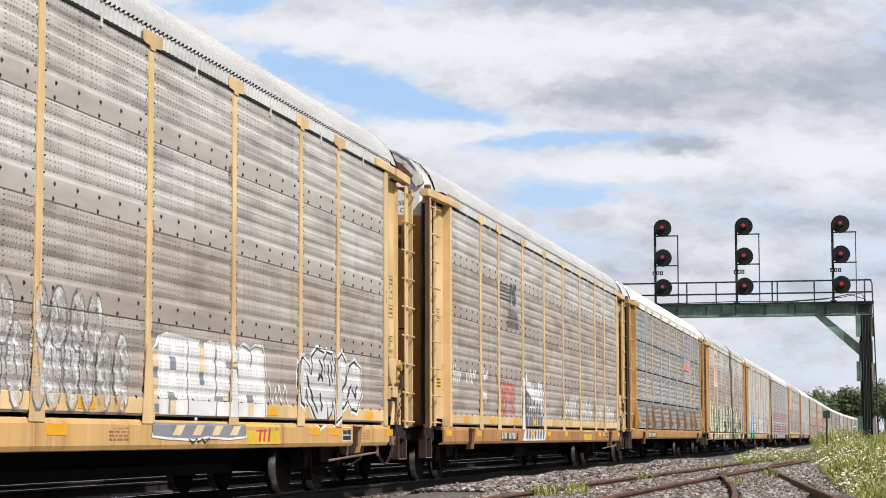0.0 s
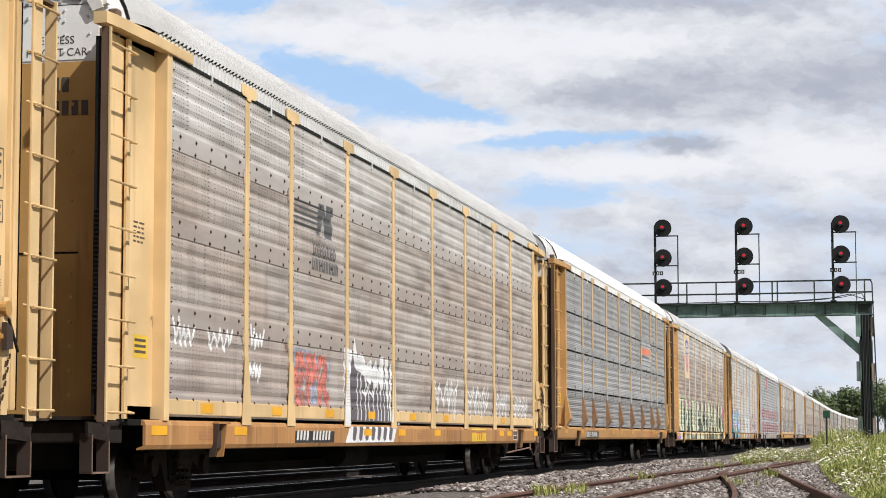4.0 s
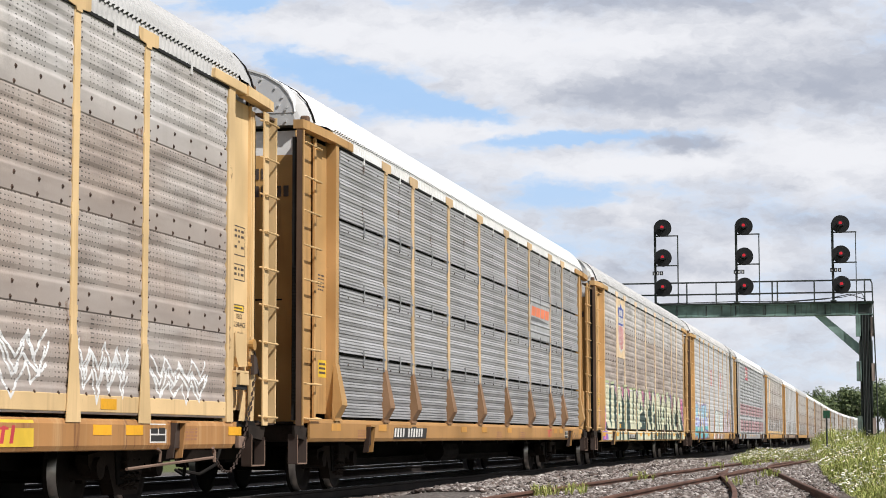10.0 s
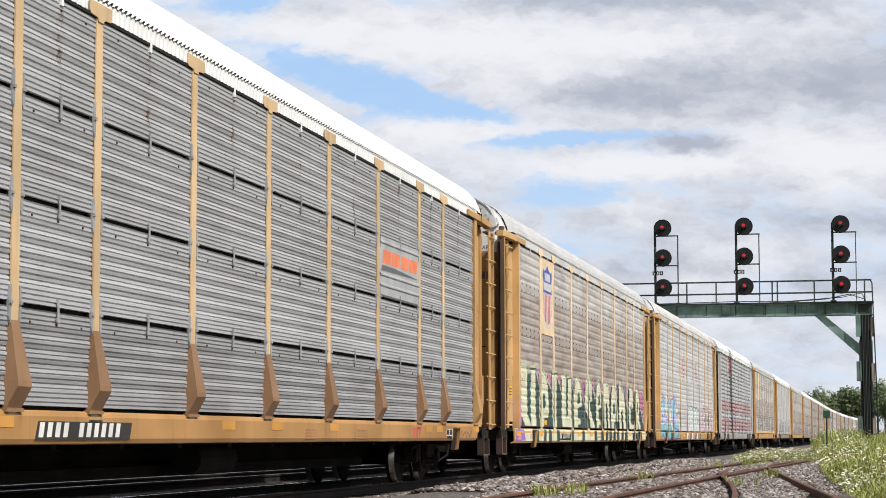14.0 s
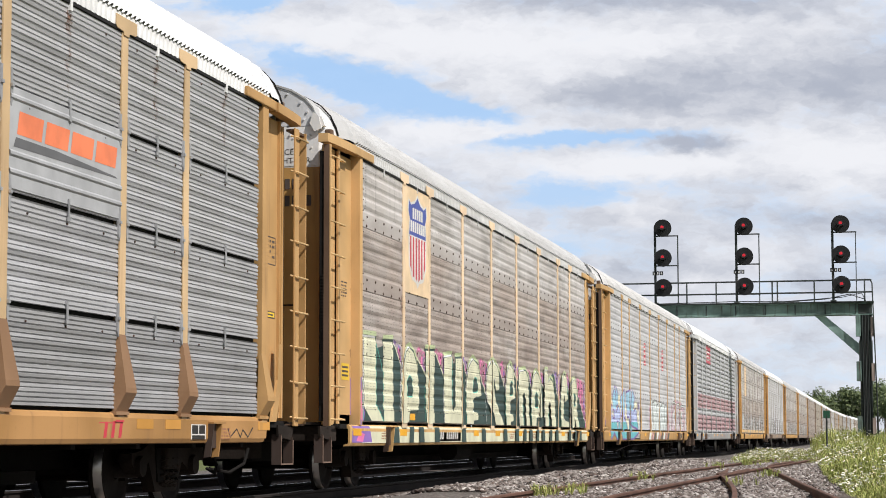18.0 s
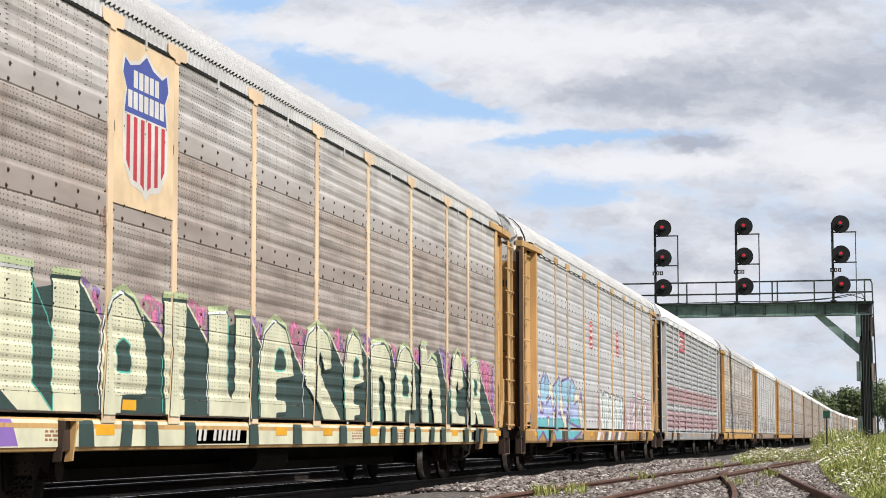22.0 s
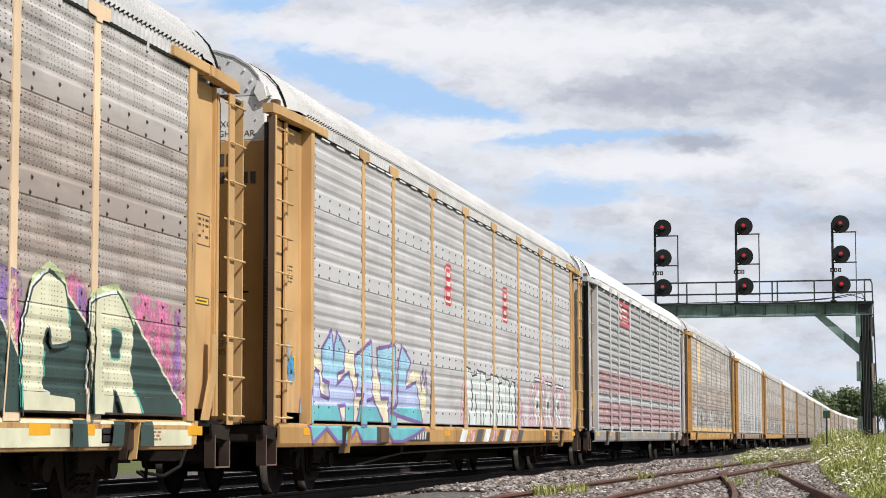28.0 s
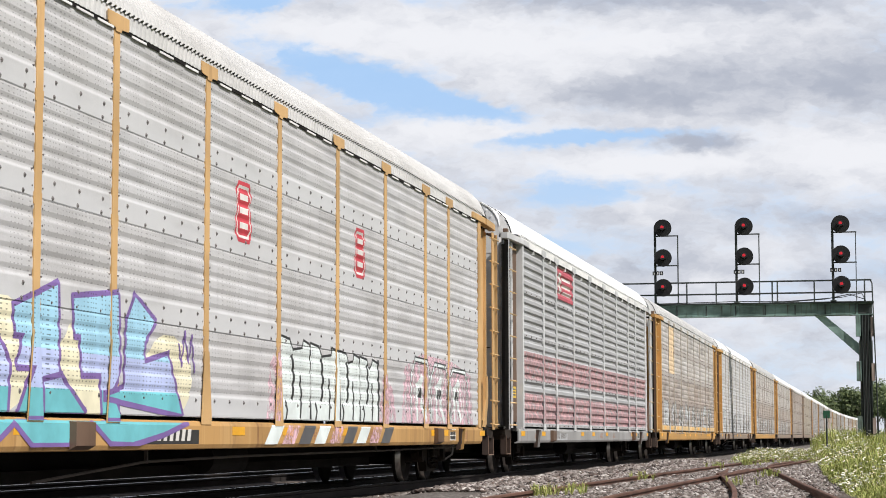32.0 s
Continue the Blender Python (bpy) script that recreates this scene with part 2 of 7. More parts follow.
M_RUST_SILL = streaked("orange_brown_sill", (0.47, 0.235, 0.085), (0.15, 0.055, 0.025), (0.62, 0.42, 0.22))
# dark brown for ladder flanges, hood lips and step plates
M_FLANGE = painted("dark_brown_paint", (0.13, 0.075, 0.045), (0.05, 0.03, 0.02), 0.5)
M_HOOD = painted("grey_white_sheet", (0.50, 0.50, 0.50), (0.27, 0.23, 0.21), 0.3, fade=0.2)
M_PLATE_GREY = painted("grey_white_end_sheet", (0.66, 0.665, 0.68), (0.30, 0.26, 0.24), 0.18, fade=0.12)
M_STEP = painted("rusty_brown_step", (0.042, 0.024, 0.017), (0.05, 0.03, 0.02), 0.5)
M_PEACH = painted("peach_cream_paint", (0.80, 0.60, 0.40), amount=0.22)
M_ROD = plain("dusty_steel_rod", (0.09, 0.075, 0.063), 0.7, 0.2, 0.3)
M_RODLIGHT = plain("worn_pinkish_steel", (0.27, 0.18, 0.135), 0.55, 0.3, 0.25)
M_EYE = painted("dull_red_lining", (0.20, 0.07, 0.06), (0.05, 0.03, 0.03), 0.5)


# ---------- sky backdrop ----------
def cloud_material():
    m = Mat("cloudy_sky", 1.0)
    t = m.t
    t.nodes.remove(m.b)
    x, y, z = m.xyz()                # local metres: x to the right, y up, unit 100 m

    def blob(cx, cy, rx, ry, gain, lean=0.0):
        u = m.math("SUBTRACT", x, cx)
        v = m.math("SUBTRACT", m.math("SUBTRACT", y, cy), m.math("MULTIPLY", u, lean))
        r = m.math("ADD", m.math("POWER", m.math("ABSOLUTE", m.math("DIVIDE", u, rx)), 2.0), m.math("POWER", m.math("ABSOLUTE", m.math("DIVIDE", v, ry)), 2.0))
        return m.math("MULTIPLY", m.math("EXPONENT", m.math("MULTIPLY", r, -1.0)), gain)

    def total(items):
        s = 0.0
        for it in items:
            s = m.math("ADD", s, blob(*it))
        return s
    warp = t.nodes.new("ShaderNodeTexNoise")
    m.put(warp.inputs["Vector"], m.scaled(0.7, 1.3, 1, False))
    warp.inputs["Detail"].default_value = 3
    mixv = t.nodes.new("ShaderNodeVectorMath")
    mixv.operation = "MULTIPLY_ADD"
    m.put(mixv.inputs[0], warp.outputs[1])
    mixv.inputs[1].default_value = (0.7, 0.26, 0.0)
    m.put(mixv.inputs[2], m.co)
    wv = mixv.outputs[0]
    x, y, z = m.xyz(wv)
    x, y = m.math("SUBTRACT", x, 0.35), m.math("SUBTRACT", y, 0.13)
    streak = m.noise(m.scaled(0.30, 0.95, 1, False, wv), 1.0, 7, 0.52)
    puff = m.noise(m.scaled(1.3, 2.6, 1, False, wv), 1.0, 8, 0.56)
    cover = m.math("ADD", m.math("MULTIPLY", m.math("SUBTRACT", streak, 0.47), 1.05), m.math("MULTIPLY", m.math("SUBTRACT", puff, 0.5), 0.85))
    # holes of blue and thick banks, where they stand in this sky
    cover = m.math("ADD", cover, m.math("MULTIPLY", total(SKY_COVER), 0.75))
    cloud = m.ramp(cover, -0.52, 0.26)
    tone = m.noise(m.scaled(0.40, 1.15, 1, False, wv), 1.0, 6, 0.50)
    shade = m.math("ADD", m.math("MULTIPLY", m.math("SUBTRACT", tone, 0.5), 0.95), m.math("MULTIPLY", total(SKY_SHADE), 0.8))
    shade = m.math("ADD", shade, m.math("MULTIPLY", m.math("SUBTRACT", puff, 0.5), 0.75))
    lit = m.mix(m.ramp(shade, -0.30, 0.52), (0.875, 0.885, 0.93), (0.45, 0.485, 0.575))
    blue = m.mix(m.ramp(y, -2.4, 3.2), (0.62, 0.76, 0.93), (0.40, 0.62, 0.94))
    col = m.mix(m.ramp(cloud, 0.0, 1.0, 0.06, 1.0), blue, lit)
    em = t.nodes.new("ShaderNodeEmission")
    em.inputs["Strength"].default_value = 1.0
    t.links.new(col, em.inputs[0])
    t.links.new(em.outputs[0], t.nodes["Material Output"].inputs[0])
    return m.mat


# each bank: centre, half width and height, strength, lean
SKY_COVER = [(-1.5, 2.85, 1.7, 0.34, -1.05, -0.30), (0.2, 2.45, 0.9, 0.16, -0.5, -0.2), (-3.7, 4.35, 0.6, 0.16, -0.8), (2.3, 1.95, 1.7, 0.11, -0.95, 0.05), (2.0, 0.95, 1.0, 0.24, -0.75), (1.6, -0.05, 1.1, 0.22, -0.5),
             (-1.0, 3.8, 2.2, 0.42, 0.55), (0.0, 2.05, 1.2, 0.20, 0.55), (3.6, 1.45, 2.0, 0.26, 0.55), (6.9, 1.6, 1.3, 0.5, 0.4), (4.7, 3.2, 4.0, 0.9, 0.6), (3.2, 0.55, 1.0, 0.2, 0.3), (5.6, -2.0, 2.5, 0.5, -0.15)]
SKY_SHADE = [(3.6, 4.40, 3.2, 0.26, 0.55), (6.2, 2.95, 2.6, 0.55, 0.62), (4.3, 1.85, 0.65, 0.16, 0.75), (2.6, 2.65, 1.6, 0.28, 0.28), (5.6, 0.45, 2.8, 0.30, 0.30), (5.2, -0.4, 3.0, 0.3, 0.15),
             (-1.0, 3.7, 2.2, 0.5, -0.30), (2.9, 3.60, 2.2, 0.28, -0.45), (0.0, 2.1, 1.3, 0.25, -0.35), (3.6, 1.50, 1.8, 0.22, -0.45), (6.9, 1.7, 1.2, 0.35, -0.40), (7.2, 4.0, 1.6, 0.3, -0.1)]
SKY_D = 2700.0
sky_pose = look(eye + SKY_D * aim, eye + (SKY_D + 100) * aim, -0.117)
unit = SKY_D / 35.94                   # metres of backdrop for a hundredth of the focal length
gs = Geo()
nx, ny = 24, 14
for i in range(nx):
    for j in range(ny):
        c = [((i + a) / nx * 26 - 13, (j + b) / ny * 15 - 5.2) for a, b in ((0, 0), (1, 0), (1, 1), (0, 1))]
        gs.poly([(p[0], p[1], 0) for p in c])
backdrop = solid("backdrop", gs, cloud_material(), "broken white and grey cloud with patches of pale blue sky", "sky", "structure")
backdrop.data.transform(Matrix.Diagonal((1, 1, 1, 1)))
backdrop.matrix_world = sky_pose @ Matrix.Diagonal((unit, unit, 1, 1))
backdrop.visible_shadow = False

# ---------- ground ----------
def bed(y):
    """Height of the ground across the tracks."""
    z = -0.34
    for c, w, top in ((YC, 1.4, -0.20), (3.4, 2.6, -0.115), (13.3, 1.75, -0.20), (6.5, 0.5, -0.07)):
        d = abs(y - c)
        z = max(z, top if d < w else top - (d - w) * 0.55)
    if y < 1.0:
        z = min(-0.16, z + 0.10 * min(1.0, (1.0 - y) / 3))
    return z


def stony():
    m = Mat("ballast_and_earth", 0.9)
    v = m.t.nodes.new("ShaderNodeTexVoronoi")
    m.put(v.inputs["Vector"], m.co)
    v.inputs["Scale"].default_value = 14.0
    big = m.noise(m.scaled(0.5, 0.5, 0.5, False), 1.0, 4)
    s = m.mix(m.ramp(big, 0.35, 0.65), (0.11, 0.088, 0.077), (0.19, 0.163, 0.148))
    bright = m.mix(v.outputs["Color"], s, (0.40, 0.38, 0.36))
    s = m.mix(0.35, s, bright)
    s = m.mix(m.ramp(v.outputs["Distance"], 0.25, 0.6, 0, 0.7), s, (0.04, 0.035, 0.03))
    x, y, z = m.xyz()
    field = m.mix(m.noise(m.scaled(0.35, 0.35, 0.35, False), 1.0, 5), (0.07, 0.10, 0.025), (0.14, 0.15, 0.05))
    edge = m.math("ADD", y, m.math("MULTIPLY", big, 2.4))
    far = m.math("MAXIMUM", m.ramp(edge, 2.2, 1.2), m.ramp(edge, 23.0, 25.0))
    # the train's shade is painted into the ballast colour across this band
    train_shade = m.math("MULTIPLY", m.ramp(y, 7.3, 7.7), m.ramp(y, 17.5, 16.0))
    s = m.mix(m.math("MULTIPLY", train_shade, 0.93), s, (0.009, 0.008, 0.0075))
    m.colour(m.mix(far, s, field))
    m.bump(v.outputs["Distance"], 0.8, 0.05)
    return m.mat


def ground_mesh():
    ys = sorted(set([-900, -300, -80, -30, -12, 30, 80, 300, 900] + [round(-8 + 0.35 * i, 2) for i in range(80)]))
    xs = [-120, -40, 0] + [12 + 1.5 * i for i in range(80)] + [140, 170, 220, 300, 450, 700, 1100, 1700, 2650]
    g = Geo()
    k = len(ys)
    for x in xs:
        for y in ys:
            n = 0.03 * noise.noise((x * 0.7, y * 0.9, 0)) + (0.05 * noise.noise((x * 0.15, y * 0.2, 3)) if y < 1 else 0)
            g.v.append((x, y, bed(y) + n))
    for i in range(len(xs) - 1):
        for j in range(k - 1):
            a = i * k + j
            g.f.append((a, a + k, a + k + 1, a + 1))
            g.m.append(0)
    return g


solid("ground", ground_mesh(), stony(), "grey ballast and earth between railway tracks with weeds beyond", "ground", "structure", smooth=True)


# ---------- tracks ----------
def rail_paint(name, col, top):
    m = Mat(name, 0.8, 0.1)
    a = m.noise(m.scaled(1.2, 3, 3), 1.0, 5)
    b = m.noise(m.scaled(30, 30, 30), 1.0, 3)
    m.colour(m.mix(m.ramp(a, 0.3, 0.7), col, tuple(x * 0.55 for x in col)))
    m.bump(b, 0.3, 0.004)
    return m.mat


M_RUST = rail_paint("rusty_rail", (0.155, 0.078, 0.055), None)
M_OILY = rail_paint("dark_rail_side", (0.028, 0.022, 0.02), None)
M_SHINE = plain("polished_rail_head", (0.55, 0.54, 0.53), 0.25, 1.0, 0.1)
M_TIE = plain("weathered_timber_tie", (0.13, 0.105, 0.09), 0.9, 0.0, 0.4, 12)
M_PLATE = plain("rusty_tie_plate", (0.13, 0.065, 0.045), 0.85, 0.1, 0.3)
RAIL = [(-0.075, -0.185), (0.075, -0.185), (0.075, -0.172), (0.012, -0.15), (0.010, -0.05), (0.036, -0.036), (0.036, -0.006), (0.028, 0),
        (-0.028, 0), (-0.036, -0.006), (-0.036, -0.036), (-0.010, -0.05), (-0.012, -0.15), (-0.075, -0.172)]


def rail_geo(path, head):
    """A rail along points (x, y); head: the running band has the second material."""
    g = Geo()
    k = len(RAIL)
    for i, (x, y) in enumerate(path):
        a, b = path[max(i - 1, 0)], path[min(i + 1, len(path) - 1)]
        w = Vector((b[0] - a[0], b[1] - a[1])).normalized()
        for u, z in RAIL:
            g.v.append((x - w.y * u, y + w.x * u, z))
    for i in range(len(path) - 1):
        for j in range(k):
            a, b = i * k + j, i * k + (j + 1) % k
            g.f.append((a, a + k, b + k, b))
            g.m.append(1 if head and j == 7 else 0)
    g.f += [tuple(range(k)), tuple(len(g.v) - k + j for j in range(k))[::-1]]
    g.m += [0, 0]
    return g


def drift(x):
    """How far the line bears off to the right, a long way out."""
    return -max(0.0, x - 330.0) ** 2 / (2 * 8500.0)


def line(y, a, b, step=10.0):
    n = int((b - a) / step)
    return [(a + (b - a) * i / n, y + drift(a + (b - a) * i / n)) for i in range(n + 1)]


tie_mesh = Geo().box(-0.115, 0.115, -1.28, 1.28, -0.36, -0.16, 0, 0.012).mesh("tie", M_TIE)


def track(label, yc, a, b, mats, head, ties):
    t = thing("railway_track", label, "track", "railway tracks")
    for s in (-1, 1):
        part("rail", rail_geo(line(yc + s * 0.753, a, b), head), mats, t)
    n = int((ties[1] - ties[0]) / 0.53)
    for i in range(n):
        o = part("tie", tie_mesh, None, t, at=(ties[0] + 0.53 * i + random.uniform(-0.02, 0.02), yc + random.uniform(-0.04, 0.04), random.uniform(-0.012, 0.004)))
        o.rotation_euler = (0, 0, random.uniform(-0.015, 0.015))
    return t


track("main line with dark rail sides and polished heads under the train", YC, -60, 900, [M_OILY, M_SHINE], True, (14, 80))
track("second line behind the train with polished rail heads", 13.3, -60, 900, [M_OILY, M_SHINE], True, (20, 90))


def siding_y(x):
    u = max(0.0, x - 27.0)
    return 4.23 - 0.016 * u - 0.0004 * min(u, 28.0) ** 2 - max(0.0, u - 28.0) * 0.015


def branch_y(x):
    """The turnout's diverging line, which melts into the siding."""
    gap = siding_y(x) - (1.08 + 0.088 * (x - 27.5))
    return siding_y(x) - 0.5 * (gap + math.sqrt(gap * gap + 0.02))


def curved_rail(fy, off, a, b, step=1.5):
    n = int((b - a) / step)
    return [(a + (b - a) * i / n, fy(a + (b - a) * i / n) + off) for i in range(n + 1)]


CLOSE_IN = [(8, 0.92), (18, 1.36), (26.5, 1.80), (31.5, 2.15), (38.9, 2.80), (43.7, 3.32)]
CLOSE_OUT = [(8, -0.95), (26.7, 0.53), (33.9, 1.18), (39.0, 1.60), (49.1, 2.46), (53.0, 2.76), (57.0, 2.93), (61.0, 2.90), (66.4, 2.62)]


def along(knots, x):
    """A smooth line through a few plan points."""
    kx, ky = [k[0] for k in knots], [k[1] for k in knots]
    return float(np.mean([np.interp(x + d, kx, ky) for d in (-2.0, -1.0, 0.0, 1.0, 2.0)]))


siding = thing("railway_track", "rusty siding track half buried in grey ballast", "track", "railway tracks")
for s in (-1, 1):
    part("rail", rail_geo(curved_rail(siding_y, s * 0.753, 8, 92), False), [M_RUST, M_RUST], siding)
for i in range(118):
    x = 20 + 0.53 * i
    part("tie", tie_mesh, None, siding, at=(x, siding_y(x) - (0.35 if 36 < x < 60 else 0), random.uniform(-0.012, 0.004)))
turnout = thing("turnout_track", "rusty turnout rails with a worn frog in ballast", "track", "railway tracks")
for k in (CLOSE_IN, CLOSE_OUT):
    part("closure_rail", rail_geo([(x, along(k, x)) for x in np.linspace(k[0][0], k[-1][0], 46)], False), [M_RUST, M_RUST], turnout)
for i in range(34):
    x = 18 + 0.53 * i
    part("tie", tie_mesh, None, turnout, at=(x, branch_y(x), -0.006))
FROG = (45.0, 3.22)
for s in (-1, 1):
    part("wing_rail", rail_geo([(FROG[0] + 5.5, FROG[1] + s * 0.26 + 0.12), (FROG[0] + 1.5, FROG[1] + s * 0.10 + 0.04), (FROG[0] - 0.8, FROG[1] + s * 0.14)], False), [M_RUST, M_RUST], turnout)
part("guard_rail", rail_geo([(49, 4.3), (47.5, 4.47), (43.5, 4.6), (42, 4.5)], False), [M_RUST, M_RUST], turnout)
part("frog_point", Geo().prism([(FROG[0] + 0.3, FROG[1]), (FROG[0] - 1.8, FROG[1] + 0.10), (FROG[0] - 1.8, FROG[1] - 0.14)], -0.12, 0.004, "z"), M_RUST, turnout)


# ---------- the train ----------
# A car's own space: x along the car from its middle, y across (the camera's side is -1.6), z from the rail heads.
POSTS = [-9.03, -7.13, -4.28, -1.43, 1.43, 4.28, 7.13, 9.03]
END = 11.78
ROWS = [1.00, 1.97, 2.93, 3.87, 4.86]
FACE = -1.6
SKIN = -1.586
CACHE = {}


def bays():
    e = [-END] + POSTS + [END]
    return [(e[i] + 0.05, e[i + 1] - 0.05) for i in range(9)]


def wavy(h, style):
    """The (depth, z) outline of one corrugated panel, depth 0 at its outer face, positive inwards."""
    if style == "rib":
        # fine ribs on a sheet that is itself bent into four broad waves
        p, n = [(0.012, 0.0)], 20
        step = h / n
        for i in range(n):
            for u, d in ((0.06, 0.0), (0.58, 0.0), (0.66, 0.012), (0.88, 0.012), (0.98, 0.0)):
                q = (i + u) / n
                wave = 0.5 - 0.5 * math.cos(2 * math.pi * 4 * (q - 0.16) / 0.68) if 0.16 < q < 0.84 else 0.0
                p.append((d + 0.016 * wave, step * (i + u)))
        return p + [(0.012, h)]
    if style == "bold":
        p, z = [(0.0, 0.0)], 0.0
        n = 5
        step = h / n
        for i in range(n):
            p += [(0.0, z + step * 0.35), (0.034, z + step * 0.55), (0.034, z + step * 0.75), (0.0, z + step * 0.98)]
            z += step
        return p
    p, z = [(0.008, 0.0), (0.0, 0.012), (0.0, 0.22)], 0.22
    n = 4
    step = (h - 0.24) / n
    for i in range(n):
        p += [(d, z + step * u) for d, u in ((0.002, 0.06), (0.011, 0.18), (0.013, 0.24), (0.013, 0.34), (0.011, 0.38), (0.002, 0.55), (0.0, 0.59), (0.0, 0.99))]
        z += step
    return p + [(0.004, h)]


def depth_at(z, style):
    """How far the skin lies behind its outer face at the height z."""
    for r in range(4):
        if ROWS[r] <= z <= ROWS[r + 1]:
            pr = wavy(ROWS[r + 1] - ROWS[r], style)
            u = z - ROWS[r]
            for a, b in zip(pr[:-1], pr[1:]):
                if a[1] <= u <= b[1] and b[1] > a[1]:
                    return a[0] + (b[0] - a[0]) * (u - a[1]) / (b[1] - a[1])
    return 0.0


def panel_mesh(width, row, style, mats):
    key = ("panel", round(width, 2), row, style, mats[0].name)
    if key in CACHE:
        return CACHE[key]
    h = ROWS[row + 1] - ROWS[row] - (0.045 if style == "rib" and row < 3 else 0.0) - (0.06 if style == "rib" and row == 0 else 0.0)
    g = Geo()
    pr = wavy(h, style)
    w = width / 2
    g.sweep([(d, z) for d, z in pr], [-w, w])
    # the sheet's bottom and end edges give it thickness
    g.poly([(-w, 0, 0), (w, 0, 0), (w, 0.03, 0), (-w, 0.03, 0)])
    g.poly([(-w, 0, h), (-w, 0.03, h), (w, 0.03, h), (w, 0, h)])
    for s in (-1, 1):
        for a, b in zip(pr[:-1], pr[1:]):
            g.poly([(s * w, a[0], a[1]), (s * w, b[0], b[1]), (s * w, b[0] + 0.012, b[1]), (s * w, a[0] + 0.012, a[1])])
    if style == "wave":
        n = max(3, int(width / 0.52))
        for j, z in enumerate((0.035, 0.175) if row else (0.185,)):
            for i in range(n):
                x = -w + width * (i + 0.5 + (0.06 if j else 0)) / n
                g.rod((x, 0.002, z), (x, -0.014, z), 0.012, 6, 1)
                g.rod((x, 0.002, z), (x, -0.004, z), 0.024, 8, 1)
        for s in (-1, 1):
            for i in range(6):
                z = 0.1 + 0.155 * i
                g.rod((s * (w - 0.07), 0.03, z), (s * (w - 0.07), -0.008, z), 0.009, 5, 1)
    elif style == "rib":
        for i in range(3):
            x = -w + width * (i + 0.5) / 3
            g.rod((x, 0.004, h - 0.12), (x, -0.012, h - 0.12), 0.012, 6, 1)
    elif style == "bold":
        for i in range(4):
            x = -w + width * (i + 0.5) / 4
            g.rod((x, 0.004, 0.03), (x, -0.014, 0.03), 0.013, 6, 1)
    CACHE[key] = g.mesh("panel", list(mats))
    return CACHE[key]


def post_mesh(style, mat):
    key = ("post", style, mat.name)
    if key not in CACHE:
        g = Geo()
        w = 0.082 if style == "rib" else 0.072
        g.box(-w, w, FACE, FACE + 0.02, 0.96, 4.86, 0, 0.004)
        g.box(-0.055, -0.043, FACE + 0.02, FACE + 0.12, 0.96, 4.86)
        g.box(0.043, 0.055, FACE + 0.02, FACE + 0.12, 0.96, 4.86)
        for z in (1.97, 2.93, 3.87):                      # seam lugs
            for s in (-1, 1):
                g.box(s * 0.07 - 0.018, s * 0.07 + 0.018, FACE + 0.002, FACE + 0.03, z - 0.06, z + 0.05)
        CACHE[key] = g.mesh("post", mat)
    return CACHE[key]


def cap_mesh(mat):
    key = ("cap", mat.name)
    if key not in CACHE:
        g = Geo()
        o = [(-0.29, 5.0), (-0.29, 4.89), (-0.26, 4.865), (-0.085, 4.855), (-0.07, 4.82), (0.07, 4.82), (0.085, 4.855), (0.26, 4.865), (0.29, 4.89), (0.29, 5.0)]
        g.prism(o[::-1], FACE - 0.012, FACE - 0.002, "y")
        CACHE[key] = g.mesh("cap", mat)
    return CACHE[key]


def gusset_mesh(style, mat):
    key = ("gusset", style, mat.name)
    if key not in CACHE:
        g = Geo()
        if style == "rib":
            # a boxed foot that widens and leans outwards, then tucks in to the sill
            ring = [(0.085, FACE - 0.003, 1.80), (0.145, FACE - 0.105, 1.27), (0.15, FACE - 0.108, 1.22), (0.16, FACE - 0.006, 1.035)]
            back = [(w, FACE + 0.03, z) for w, y, z in ring]
            for p, q in zip(ring[:-1], ring[1:]):
                g.poly([(-p[0], p[1], p[2]), (p[0], p[1], p[2]), (q[0], q[1], q[2]), (-q[0], q[1], q[2])])
            for s in (-1, 1):
                g.poly([(s * w, y, z) for w, y, z in ring] + [(s * w, y, z) for w, y, z in back[::-1]])
            g.box(-0.18, 0.18, FACE - 0.02, FACE + 0.05, 1.0, 1.034)
        else:
            o = [(-0.072, 1.74), (0.072, 1.74), (0.18, 0.92), (-0.18, 0.92)]
            g.prism(o, FACE - 0.010, FACE - 0.001, "y")
        CACHE[key] = g.mesh("gusset", mat)
    return CACHE[key]


ROOF = [(-1.60, 5.045), (-1.56, 5.17), (-1.48, 5.33), (-1.33, 5.49), (-1.08, 5.63), (-0.70, 5.73), (-0.3, 5.785), (0, 5.795)]
ROOF = ROOF + [(-y, z) for y, z in ROOF[-2::-1]]


